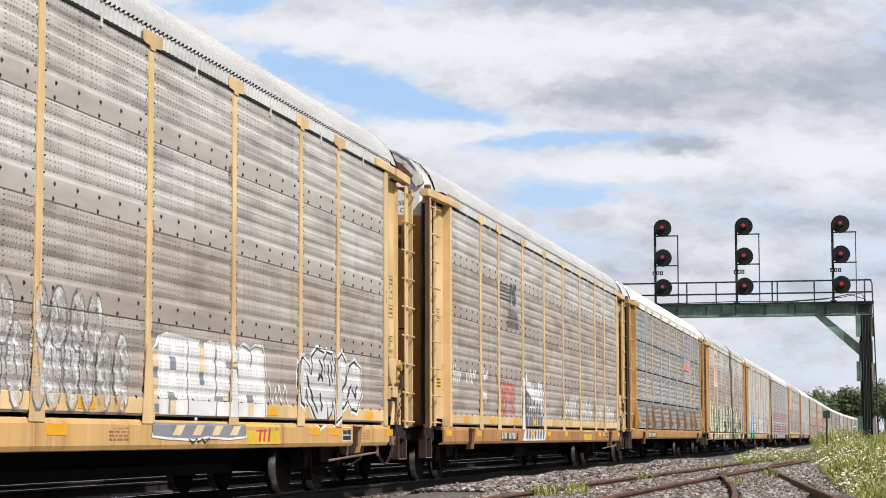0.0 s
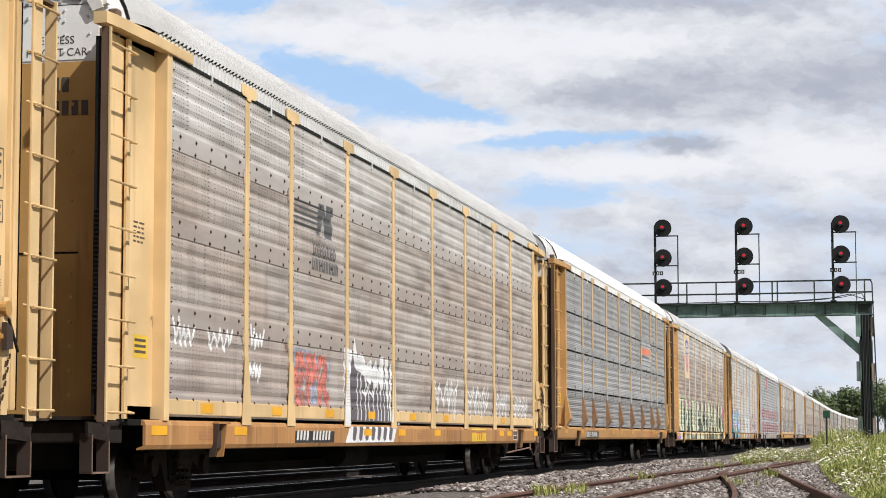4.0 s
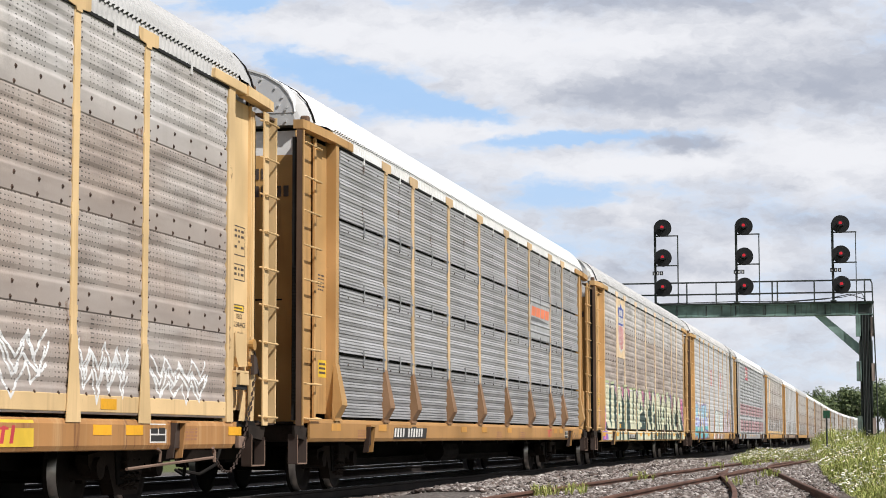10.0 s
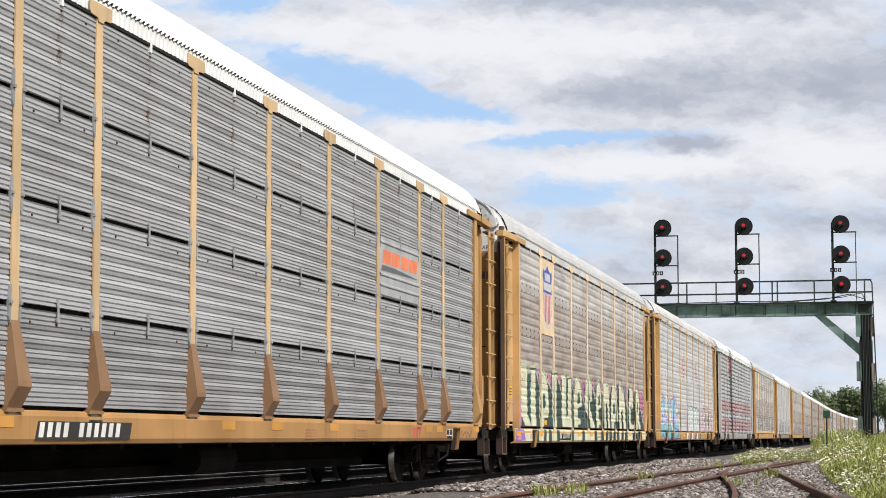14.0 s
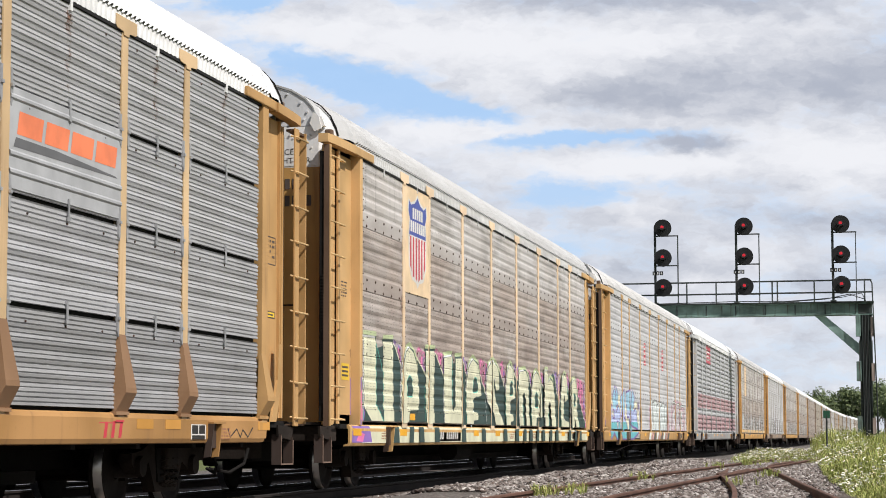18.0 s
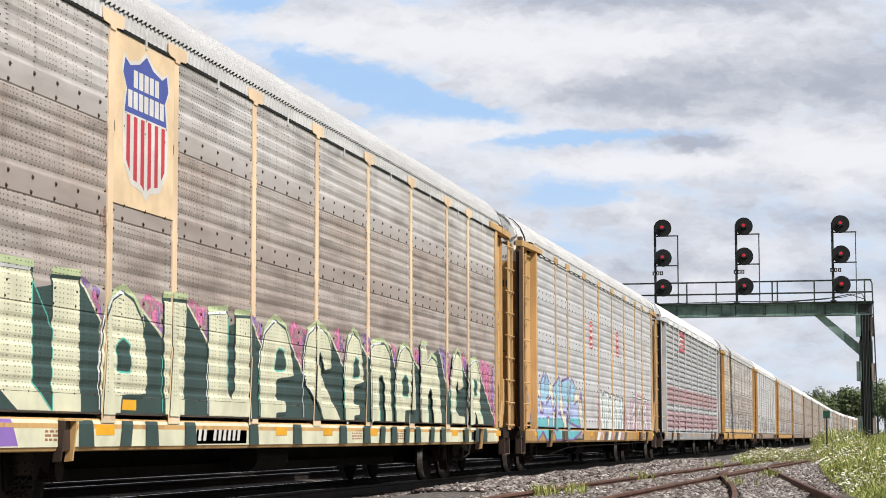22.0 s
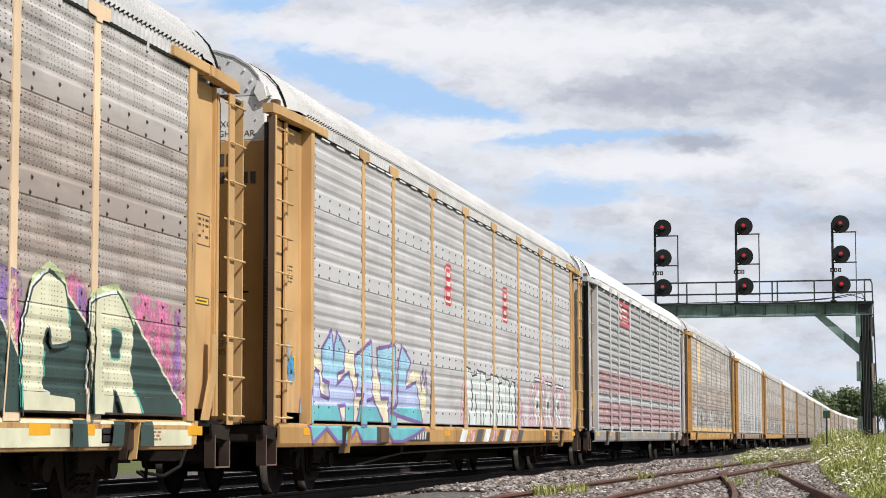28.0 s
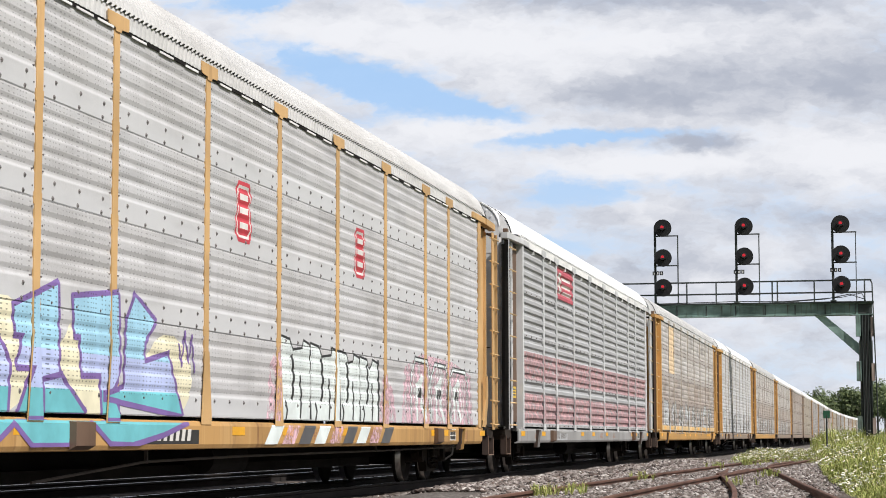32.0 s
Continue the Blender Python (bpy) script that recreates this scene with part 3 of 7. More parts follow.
def roof_mesh(mat, fine=True):
    key = ("roof", mat.name, fine)
    if key in CACHE:
        return CACHE[key]
    g = Geo()
    xs, up = [], []
    if fine:
        per = 0.128
        n = int(24.4 / per)
        for i in range(n):
            for f, u in ((0, 0), (0.32, 0), (0.48, 0.022), (0.82, 0.022)):
                xs.append(-12.2 + per * (i + f))
                up.append(u)
    else:
        xs, up = [-12.2, 12.2], [0, 0]
    k = len(ROOF)
    for x, u in zip(xs, up):
        for y, z in ROOF:
            f = 1.0 if z < 5.2 else 0.3
            g.v.append((x, y * (1 + u * 0.8 * f), z + u * f))
    for i in range(len(xs) - 1):
        for j in range(k - 1):
            a = i * k + j
            g.f.append((a, a + k, a + k + 1, a + 1))
            g.m.append(0)
    # inner lining, so that the sheet has thickness at its ends
    g.sweep([(y * 0.985, z - 0.03) for y, z in ROOF][::-1], [-12.19, 12.19])
    CACHE[key] = g.mesh("roof_sheet", mat)
    return CACHE[key]


def fascia_geo():
    """The roof sheet's hanging edge, with upright ribs that run on from the roof's corrugation."""
    g = Geo().box(-12.2, 12.2, FACE + 0.03, FACE + 0.06, 4.885, 5.05).box(-12.2, 12.2, 1.53, 1.6, 4.84, 5.05)
    line, per = [], 0.128
    for i in range(int(24.4 / per)):
        line += [(-12.2 + per * (i + f), FACE + d) for f, d in ((0.0, 0.022), (0.42, 0.022), (0.52, 0.002), (0.90, 0.002))]
    for a, b in zip(line[:-1], line[1:]):
        g.poly([(a[0], a[1], 4.89), (b[0], b[1], 4.89), (b[0], b[1] - 0.006, 5.045), (a[0], a[1] - 0.006, 5.045)])
    return g


def hood_geo(s):
    """The rounded end of the roof over the end doors."""
    g = Geo()
    rings = []
    for x in (12.2, 12.5):
        rings.append([(s * x, y, z) for y, z in ROOF])
    rings.append([(s * 12.93, y * 0.95, 5.03 + (z - 5.045) * 0.97) for y, z in ROOF])
    rings.append([(s * 13.14, y * 0.88, 5.02 + (z - 5.045) * 0.93) for y, z in ROOF])
    rings.append([(s * 13.17, y * 0.84, 5.02 + (z - 5.045) * 0.82) for y, z in ROOF])
    rings.append([(s * 13.17, y * 0.84, 4.99) for y, z in ROOF])
    rings.append([(s * 12.6, y * 0.84, 4.99) for y, z in ROOF])
    k = len(ROOF)
    n = len(g.v)
    for r in rings:
        g.v += r
    for i in range(len(rings) - 1):
        for j in range(k - 1):
            a = n + i * k + j
            g.f.append((a, a + k, a + k + 1, a + 1) if s > 0 else (a, a + 1, a + k + 1, a + k))
            g.m.append(1 if i > 1 else 0)
    for y in (-1.2, -0.9, -0.55, -0.2, 0.2, 0.55, 0.9, 1.2):
        for z in (5.04, 5.20):
            g.rod((s * 13.17, y, z), (s * 13.195, y, z), 0.016, 5, 1)
    return g


HOOD = [(-1.33, 5.17), (-1.31, 5.30), (-1.24, 5.44), (-1.13, 5.57), (-0.92, 5.70), (-0.68, 5.78), (-0.3, 5.82), (0.0, 5.825)]
HOOD = HOOD + [(-y, z) for y, z in HOOD[-2::-1]]


def hood_plate_geo(s):
    """A flat arched end sheet with a row of rivets along its edge."""
    g = Geo().prism([(y, z) for y, z in HOOD] + [(1.33, 5.16), (-1.33, 5.16)], s * 13.165, s * 13.178, "x")
    for y, z in HOOD[1:-1]:
        g.rod((s * 13.178, y * 0.93, z - 0.07), (s * 13.195, y * 0.93, z - 0.07), 0.016, 6)
    for y in (-1.1, -0.8, -0.5, -0.2, 0.2, 0.5, 0.8, 1.1):
        g.rod((s * 13.178, y, 5.26), (s * 13.195, y, 5.26), 0.016, 6)
    return g


def hood_rim_geo(s):
    """The bent edge that runs back from the end sheet to the roof."""
    g = Geo()
    for a, b in zip(HOOD[:-1], HOOD[1:]):
        g.poly([(s * 13.19, *a), (s * 13.19, *b), (s * 12.9, b[0] * 1.03, b[1] - 0.01), (s * 12.9, a[0] * 1.03, a[1] - 0.01)])
        g.poly([(s * 13.19, *a), (s * 13.19, *b), (s * 13.19, b[0], b[1] - 0.03), (s * 13.19, a[0], a[1] - 0.03)])
    return g


def trim_geo(s, x, grow=0.012, width=0.035, shrink=1.0):
    """A dark sealing strip over the roof at x."""
    g = Geo()
    line = [(y * shrink, z) for y, z in ROOF]
    for a, b in zip(line[:-1], line[1:]):
        q = []
        for (y, z) in (a, b):
            q.append((y * (1 + grow), z + grow))
        g.poly([(x, *q[0]), (x + width, *q[0]), (x + width, *q[1]), (x, *q[1])])
        g.poly([(x, *a), (x, *q[0]), (x, *q[1]), (x, *b)])
        g.poly([(x + width, *a), (x + width, *b), (x + width, *q[1]), (x + width, *q[0])])
    return g


def wheelset_geo():
    g = Geo()
    g.rod((0, -1.05, 0), (0, 1.05, 0), 0.085, 12)
    for s in (-1, 1):
        n = 28
        prof = [(0.10, s * 0.80), (0.30, s * 0.745), (0.355, s * 0.79), (0.415, s * 0.80), (0.42, s * 0.70), (0.445, s * 0.675), (0.445, s * 0.655), (0.36, s * 0.66), (0.10, s * 0.64)]
        k = len(g.v)
        m = len(prof)
        for i in range(n):
            a = 2 * math.pi * i / n
            for r, y in prof:
                g.v.append((r * math.cos(a), y, r * math.sin(a)))
        for i in range(n):
            for j in range(m - 1):
                a, b = k + i * m + j, k + ((i + 1) % n) * m + j
                g.f.append((a, b, b + 1, a + 1))
                g.m.append(1 if j == 3 else 0)
        for i in range(3):                                  # bearing cap bolts
            a = 2 * math.pi * i / 3
            g.rod((0.06 * math.cos(a), s * 1.05, 0.06 * math.sin(a)), (0.06 * math.cos(a), s * 1.08, 0.06 * math.sin(a)), 0.018, 6)
    return g


def frame_geo(s):
    """A cast bogie side frame at the side s."""
    y = s * 0.99
    g = Geo()
    o = [(-1.08, 0.50), (-1.08, 0.60), (-0.75, 0.64), (-0.35, 0.78), (0.35, 0.78), (0.75, 0.64), (1.08, 0.60), (1.08, 0.50), (0.98, 0.40), (0.78, 0.40), (0.55, 0.50),
         (0.42, 0.30), (0.34, 0.17), (-0.34, 0.17), (-0.42, 0.30), (-0.55, 0.50), (-0.78, 0.40), (-0.98, 0.40)]
    top = [(-0.36, 0.66), (0.36, 0.66), (0.30, 0.28), (-0.30, 0.28)]
    g.prism(o, y - 0.07, y - 0.055, "y")
    for a, b in zip(o, o[1:] + o[:1]):
        g.poly([(a[0], y - 0.07, a[1]), (b[0], y - 0.07, b[1]), (b[0], y + 0.07, b[1]), (a[0], y + 0.07, a[1])])
    g.prism(o, y + 0.055, y + 0.07, "y")
    g.prism(top, y + s * 0.072, y + s * 0.09, "y", 1)
    for sx in (-1, 1):
        g.rod((sx * 0.88, y - s * 0.05, 0.46), (sx * 0.88, y + s * 0.13, 0.46), 0.115, 14)
    return g


def spring_geo(s):
    g = Geo()
    for x in (-0.16, 0.0, 0.16):
        pts = [(x + 0.065 * math.cos(i * 0.9), s * 1.10 + 0.045 * math.sin(i * 0.9), 0.23 + 0.012 * i) for i in range(32)]
        g.tube(pts, 0.016, 5)
    return g


MESHES = {}


def shared(key, make, mats, smooth=False):
    if key not in MESHES:
        MESHES[key] = make().mesh(key.split("|")[0], mats, smooth)
    return MESHES[key]


WHEELS = []


def bogie(car, x, turning):
    b = part("bogie", shared("bogie", lambda: Geo().box(-0.2, 0.2, -1.15, 1.15, 0.42, 0.72, 0, 0.03).box(-0.5, 0.5, -0.25, 0.25, 0.55, 0.68)
                             .box(-0.72, -0.62, -0.85, 0.85, 0.30, 0.40).box(0.62, 0.72, -0.85, 0.85, 0.30, 0.40), M_TRUCK), None, car, "grimy cast iron bogie", at=(x, 0, 0))
    for s in (-1, 1):
        part("side_frame", shared("side_frame|%d" % s, lambda: frame_geo(s), [M_TRUCK, M_BLACK]), None, b)
        part("spring", shared("spring|%d" % s, lambda: spring_geo(s), M_TRUCK), None, b)
    for dx in (-0.88, 0.88):
        w = part("wheelset", shared("wheelset", wheelset_geo, [M_WHEEL, M_TREAD], True), None, b, at=(dx, 0, 0.42))
        if turning:
            WHEELS.append(w)


SILL_UP = {"rib": 0.065}


def side_sill(yf, style):
    """The deep side beam; its foot folds inwards."""
    s, up = -1 if yf < 0 else 1, SILL_UP.get(style, 0.0)
    o = [(yf + s * 0.002, 0.905), (yf, 0.70), (yf - s * 0.02, 0.655), (yf - s * 0.10, 0.645), (yf - s * 0.10, 0.665), (yf - s * 0.03, 0.69), (yf - s * 0.03, 0.90), (yf - s * 0.16, 0.90), (yf - s * 0.16, 0.962), (yf - s * 0.035, 0.958), (yf - s * 0.012, 0.942)]
    o = [(y, z + up) for y, z in o]
    g = Geo().prism(o, -13.32 if style in ("rib", "grey") else -12.45, 12.0, "x")
    return g.prism([(12.001, 0.70 + up), (12.001, 0.955 + up), (12.12, 0.955 + up), (12.06, 0.70 + up)], yf, yf - s * 0.025, "y")


def ladder(car, x0, x1, mat, sp_dark, s):
    """Two stringers with bowed rungs at the car's corner."""
    if s > 0:
        l = part("ladder", Geo().box(x0, x0 + 0.20, FACE - 0.01, FACE + 0.012, 0.92, 4.80, 0, 0.005), mat, car)
        part("stringer", Geo().box(x1 - 0.03, x1, FACE - 0.005, FACE + 0.11, 0.95, 4.80, 0, 0.005), mat, l)
        part("foot_bracket", Geo().box(x0 + 0.02, x1, FACE + 0.02, FACE + 0.12, 0.93, 0.95).box(x0 + 0.02, x1, FACE + 0.02, FACE + 0.12, 4.76, 4.79), sp_dark, l)
    else:
        l = part("ladder", Geo().box(x0 + 0.03, x1 - 0.03, FACE + 0.11, FACE + 0.13, 0.95, 4.84), mat, car)
        part("stringer", Geo().box(x0 - 0.02, x0 + 0.02, FACE - 0.01, FACE + 0.012, 0.93, 4.84, 0, 0.005), mat, l)
        part("stringer", Geo().box(x1 - 0.07, x1 + 0.02, FACE + 0.05, FACE + 0.085, 0.93, 4.84, 0, 0.006), mat, l)
        part("flange", Geo().box(x0 - 0.016, x0 + 0.004, FACE + 0.012, FACE + 0.09, 0.93, 4.84), sp_dark, l)
        part("flange", Geo().box(x1 - 0.004, x1 + 0.016, FACE + 0.085, FACE + 0.20, 0.93, 4.84), sp_dark, l)
        # toothed edge; its black also stands for the shaded gap behind the ladder
        teeth = Geo().box(x0 + 0.0, x0 + 0.02, FACE + 0.09, FACE + 0.155, 1.0, 4.75)
        for k in range(40):
            teeth.box(x0 - 0.02, x0, FACE + 0.10, FACE + 0.145, 1.25 + 0.045 * k, 1.27 + 0.045 * k)
        part("toothed_rail", teeth, M_BLACK, l, "toothed rail by the end door, black for the shaded gap")
    key = "rung|%.2f" % (x1 - x0)
    w = x1 - x0
    me = shared(key, lambda: Geo().tube([(0.0, 0.05, 0.02), (0.03, -0.035, 0), (w - 0.03, -0.035, 0), (w, 0.06, 0.02)], 0.0125, 6), M_RUNG)
    for i in range(9):
        part("rung", me, None, l, at=(x0, FACE, 1.02 + 0.457 * i))
    return l


def rivet_rows(s):
    g = Geo()
    for y in (-1.22, -0.95, -0.65, -0.35, 0.0, 0.35, 0.65, 0.95, 1.22):
        for z in (4.68, 4.86, 5.0, 5.11):
            g.rod((s * 13.176, y, z), (s * 13.19, y, z), 0.012, 6)
    return g


def end_section(car, s, sp):
    """The yellow end of the car beyond the panels: post, side wall, ladder, top beam, doors, steps, coupler."""
    mat, wall = sp["end"], sp["wall"]
    e = s * (END + sp.get("longer", 0.0))
    near, far_x = sorted((e - s * 0.03, e + s * (0.20 if s > 0 else 0.12)))
    part("corner_post", Geo().box(near, far_x, FACE - 0.005, FACE + 0.16, 0.95, 4.90, 0, 0.01), mat, car)
    a, b = sorted((e + s * 0.09, s * (12.97 if s > 0 else 12.82)))
    part("side_wall", Geo().box(a, b, FACE + 0.14, FACE + 0.17, 1.10, 4.84), wall, car)
    part("wall_edge", Geo().box(b - 0.03 if s > 0 else a, b if s > 0 else a + 0.03, FACE + 0.10, FACE + 0.139, 1.10, 4.84), wall, car)
    if s > 0:
        part("door_track", Geo().box(b + 0.004, b + 0.20, FACE + 0.12, FACE + 0.165, 1.02, 4.80, 0, 0.006).box(b + 0.05, b + 0.09, FACE + 0.10, FACE + 0.12, 1.02, 4.76), wall, car)
        # black strip drawn for the dark slit beyond the wall
        part("door_seal", Geo().box(b + 0.204, b + 0.25, FACE + 0.13, FACE + 0.20, 1.02, 4.70), M_BLACK, car)
        part("wall_foot", Geo().prism([(12.34, 0.97), (12.56, 0.97), (12.80, 1.45), (12.80, 1.95), (12.66, 1.95), (12.62, 1.50)], FACE + 0.02, FACE + 0.05, "y"), wall, car)
    part("side_wall", Geo().box(a, b, -FACE - 0.19, -FACE - 0.16, 1.0, 4.84), wall, car)
    x0, x1 = (-13.56 - sp.get("longer", 0.0), -12.86) if s < 0 else (13.14 + sp.get("longer", 0.0), 13.70 + sp.get("longer", 0.0))
    ladder(car, x0, x1, mat, sp.get("flange", M_FLANGE), s)
    far = part("far_ladder", Geo().box(x0, x0 + 0.05, 1.46, 1.50, 0.95, 4.84).box(x1 - 0.05, x1, 1.46, 1.50, 0.95, 4.84), mat, car)
    rung = shared("far_rung", lambda: Geo().rod((0, 0, 0), (0.66, 0, 0), 0.0125, 6), M_RUNG)
    for i in range(9):
        part("rung", rung, None, far, at=(x0 + 0.02, 1.45, 1.1 + 0.42 * i))
    # top beam, which bends in over the ladder
    g = Geo()
    g.box(*sorted((s * 11.15, s * 12.35)), FACE - 0.03, FACE + 0.09, 4.88, 5.00, 0, 0.012)
    g.prism([(s * 12.35, FACE - 0.05), (s * 12.35, FACE + 0.09), (s * 13.35, FACE + 0.13), (s * 13.62, FACE + 0.16), (s * 13.62, FACE + 0.02), (s * 13.35, FACE - 0.01)], 4.87, 4.99, "z")
    part("top_beam", g, mat, car)
    # end doors
    deep = 13.06 if sp["style"] == "rib" else 13.172
    xd, fold = s * (deep - 0.2), s * deep
    g = Geo()
    zw = sp.get("white_z", 4.58)
    for z0, z1, mi in ((0.98, zw, 0), (zw, 4.93, 1)):
        for q in ([(xd, -1.46), (fold, -1.33)], [(fold, -1.33), (fold, 1.33)], [(fold, 1.33), (xd, 1.46)]):
            g.poly([(q[0][0], q[0][1], z0), (q[1][0], q[1][1], z0), (q[1][0], q[1][1], z1), (q[0][0], q[0][1], z1)], mi)
    d = part("end_door", g, [sp["door"], sp["doortop"]], car)
    gr = Geo()
    for y in (-1.05, -0.7, -0.35, 0.0, 0.35, 0.7, 1.05):
        for k in range(13):
            gr.rod((fold, y, 1.2 + 0.245 * k), (fold + s * 0.02, y, 1.2 + 0.245 * k), 0.02, 6)
    part("rivets", gr, sp["door"], d)
    part("door_seam", Geo().box(*sorted((fold, fold + s * 0.006)), -1.13, 1.13, 2.62, 2.64), M_BLACK, d)
    part("roof_hood", hood_geo(s), [sp["roof"], M_HOOD], car, "grey riveted hood over the end doors")
    if sp["style"] == "rib":
        # black block stands for the shade under the hood
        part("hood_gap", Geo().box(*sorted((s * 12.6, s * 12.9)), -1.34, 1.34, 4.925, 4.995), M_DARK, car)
    else:
        w = part("door_top", Geo().box(*sorted((s * 12.6, s * 13.178)), -1.32, 1.32, 4.60, 5.17), sp["doortop"], car, "riveted door top")
        part("rivets", rivet_rows(s), sp["doortop"], w)
    hp = part("hood_plate", hood_plate_geo(s), sp.get("plate", M_PLATE_GREY), car, "riveted sheet closing the end of the roof")
    part("hood_flange", hood_rim_geo(s), sp["roof"], hp)
    part("roof_trim", trim_geo(s, s * 12.9 - 0.02, 0.010, 0.04, 0.955), M_BLACK, car)
    part("hood_lip", Geo().box(*sorted((s * 13.0, s * 13.14)), -1.50, -1.40, 4.86, 5.12, 0, 0.02), M_FLANGE, car)
    # end sill, step and coupler
    g = Geo().box(*sorted((s * 12.9, s * 13.45)), -1.52, 1.52, 0.72, 0.94, 0, 0.02)
    g.box(*sorted((s * 12.6, s * 13.4)), -0.33, 0.33, 0.48, 0.78)
    part("end_sill", g, sp["grime"], car)
    u, v = (12.72, 13.26) if s > 0 else (-13.90, -13.45)
    st = part("stirrup", Geo().box(u, u + 0.014, FACE + 0.006, FACE + 0.13, 0.44, 0.82).box(v - 0.014, v, FACE + 0.006, FACE + 0.13, 0.44, 0.78).box(u, v, FACE + 0.006, FACE + 0.13, 0.43, 0.444), M_STEP, car, "rusty step hung below the ladder")
    # pale strips along the step's outer edges
    part("worn_edge", Geo().box(u - 0.002, u + 0.014, FACE - 0.002, FACE + 0.006, 0.43, 0.80).box(v - 0.014, v + 0.002, FACE - 0.002, FACE + 0.006, 0.43, 0.74).box(u, v, FACE - 0.002, FACE + 0.006, 0.428, 0.446), M_RODLIGHT, st)
    part("step_hanger", Geo().prism([(u - 0.02, 0.78), (v + 0.02, 0.74), (v + 0.10, 0.90), (u - 0.05, 0.93)], FACE + 0.03, FACE + 0.06, "y"), M_TRUCK, car)
    part("coupler", Geo().box(*sorted((s * 13.3, s * 14.02)), -0.09, 0.09, 0.72, 0.90, 0, 0.02).box(*sorted((s * 14.0, s * 14.30)), -0.16, 0.14, 0.68, 0.95, 0, 0.04), M_TRUCK, car)
    hose = [(s * 13.45, -0.4, 0.62), (s * 13.7, -0.42, 0.42), (s * 14.0, -0.3, 0.30), (s * 14.25, -0.1, 0.36)]
    part("brake_hose", Geo().tube(hose, 0.022, 6), M_BLACK, car)
    part("walkway", Geo().box(*sorted((s * 12.98, s * 13.5)), -1.45, -0.75, 0.95, 0.985), M_TRUCK, car)


def handbrake(car, s):
    """Hand brake housing with its chain at the corner."""
    h = part("hand_brake", Geo().prism([(s * 11.98, 2.0), (s * 12.42, 2.0), (s * 12.46, 1.62), (s * 12.14, 1.60), (s * 12.02, 1.72)], FACE - 0.02, FACE + 0.12, "y")
             .box(s * 11.93, s * 12.44, FACE - 0.05, FACE + 0.12, 1.53, 1.56, 0, 0.006).box(s * 12.10, s * 12.44, FACE - 0.05, FACE + 0.12, 1.39, 1.53, 0, 0.008)
             .box(s * 11.93, s * 11.95, FACE - 0.05, FACE + 0.12, 1.36, 1.53), M_CREAM, car, "yellow hand brake housing with chain")
    # black blocks stand for the shade inside and beneath the open box
    part("box_recess", Geo().box(s * 11.951, s * 12.10, FACE + 0.03, FACE + 0.11, 1.37, 1.529).box(s * 11.95, s * 12.42, FACE - 0.03, FACE + 0.11, 1.34, 1.389), M_DARK, h)
    part("brake_arm", Geo().prism([(s * 12.50, 0.97), (s * 12.62, 0.97), (s * 12.66, 1.40), (s * 12.62, 1.98), (s * 12.52, 1.98), (s * 12.50, 1.45)], FACE - 0.05, FACE - 0.02, "y"), M_CREAM, h)
    part("pulley", Geo().rod((s * 12.56, FACE - 0.08, 1.88), (s * 12.56, FACE - 0.02, 1.88), 0.07, 14), M_OCHRE, h)
    part("pulley", Geo().rod((s * 12.53, FACE - 0.07, 1.64), (s * 12.53, FACE - 0.02, 1.64), 0.06, 12), M_OCHRE, h)
    part("weight", Geo().prism([(s * 12.47, 1.76), (s * 12.60, 1.72), (s * 12.62, 1.54), (s * 12.48, 1.52)], FACE - 0.10, FACE - 0.055, "y"), M_STEP, h)
    part("chain_block", Geo().box(s * 12.14, s * 12.36, FACE - 0.03, FACE + 0.03, 0.65, 0.79, 0, 0.012), M_RODLIGHT, h)
    part("brake_rod_end", Geo().tube([(s * 8.6, FACE + 0.02, 0.46), (s * 11.27, FACE, 0.55)], 0.017, 6).tube([(s * 9.5, FACE, 0.52), (s * 9.5, FACE - 0.01, 0.63), (s * 9.42, FACE - 0.01, 0.66)], 0.016, 6).tube([(s * 11.25, FACE, 0.66), (s * 11.30, FACE, 0.62), (s * 11.30, FACE, 0.50)], 0.02, 6), M_RODLIGHT, h)
    pts = [(s * 12.60, FACE - 0.06, 1.50), (s * 12.50, FACE - 0.05, 1.15), (s * 12.40, FACE - 0.03, 0.9), (s * 12.26, FACE - 0.03, 0.68), (s * 12.10, FACE, 0.48), (s * 11.88, FACE, 0.38), (s * 11.65, FACE, 0.39), (s * 11.42, FACE, 0.48), (s * 11.30, FACE, 0.56)]
    g = Geo()
    for a, b in zip(pts[:-1], pts[1:]):
        a, b = Vector(a), Vector(b)
        n = max(2, int((b - a).length / 0.055))
        for i in range(n):
            p = a.lerp(b, (i + 0.1) / n)
            q = a.lerp(b, (i + 0.9) / n)
            off = Vector((0.018, 0, 0.006)) if i % 2 else Vector((0, 0.018, 0))
            g.rod(p + off, q + off, 0.010, 5)
            g.rod(p - off, q - off, 0.010, 5)
    part("chain", g, M_STEP, h)
    part("lever", Geo().rod((s * 12.60, FACE - 0.06, 1.80), (s * 12.80, FACE - 0.06, 1.52), 0.014, 6), M_TRUCK, h)


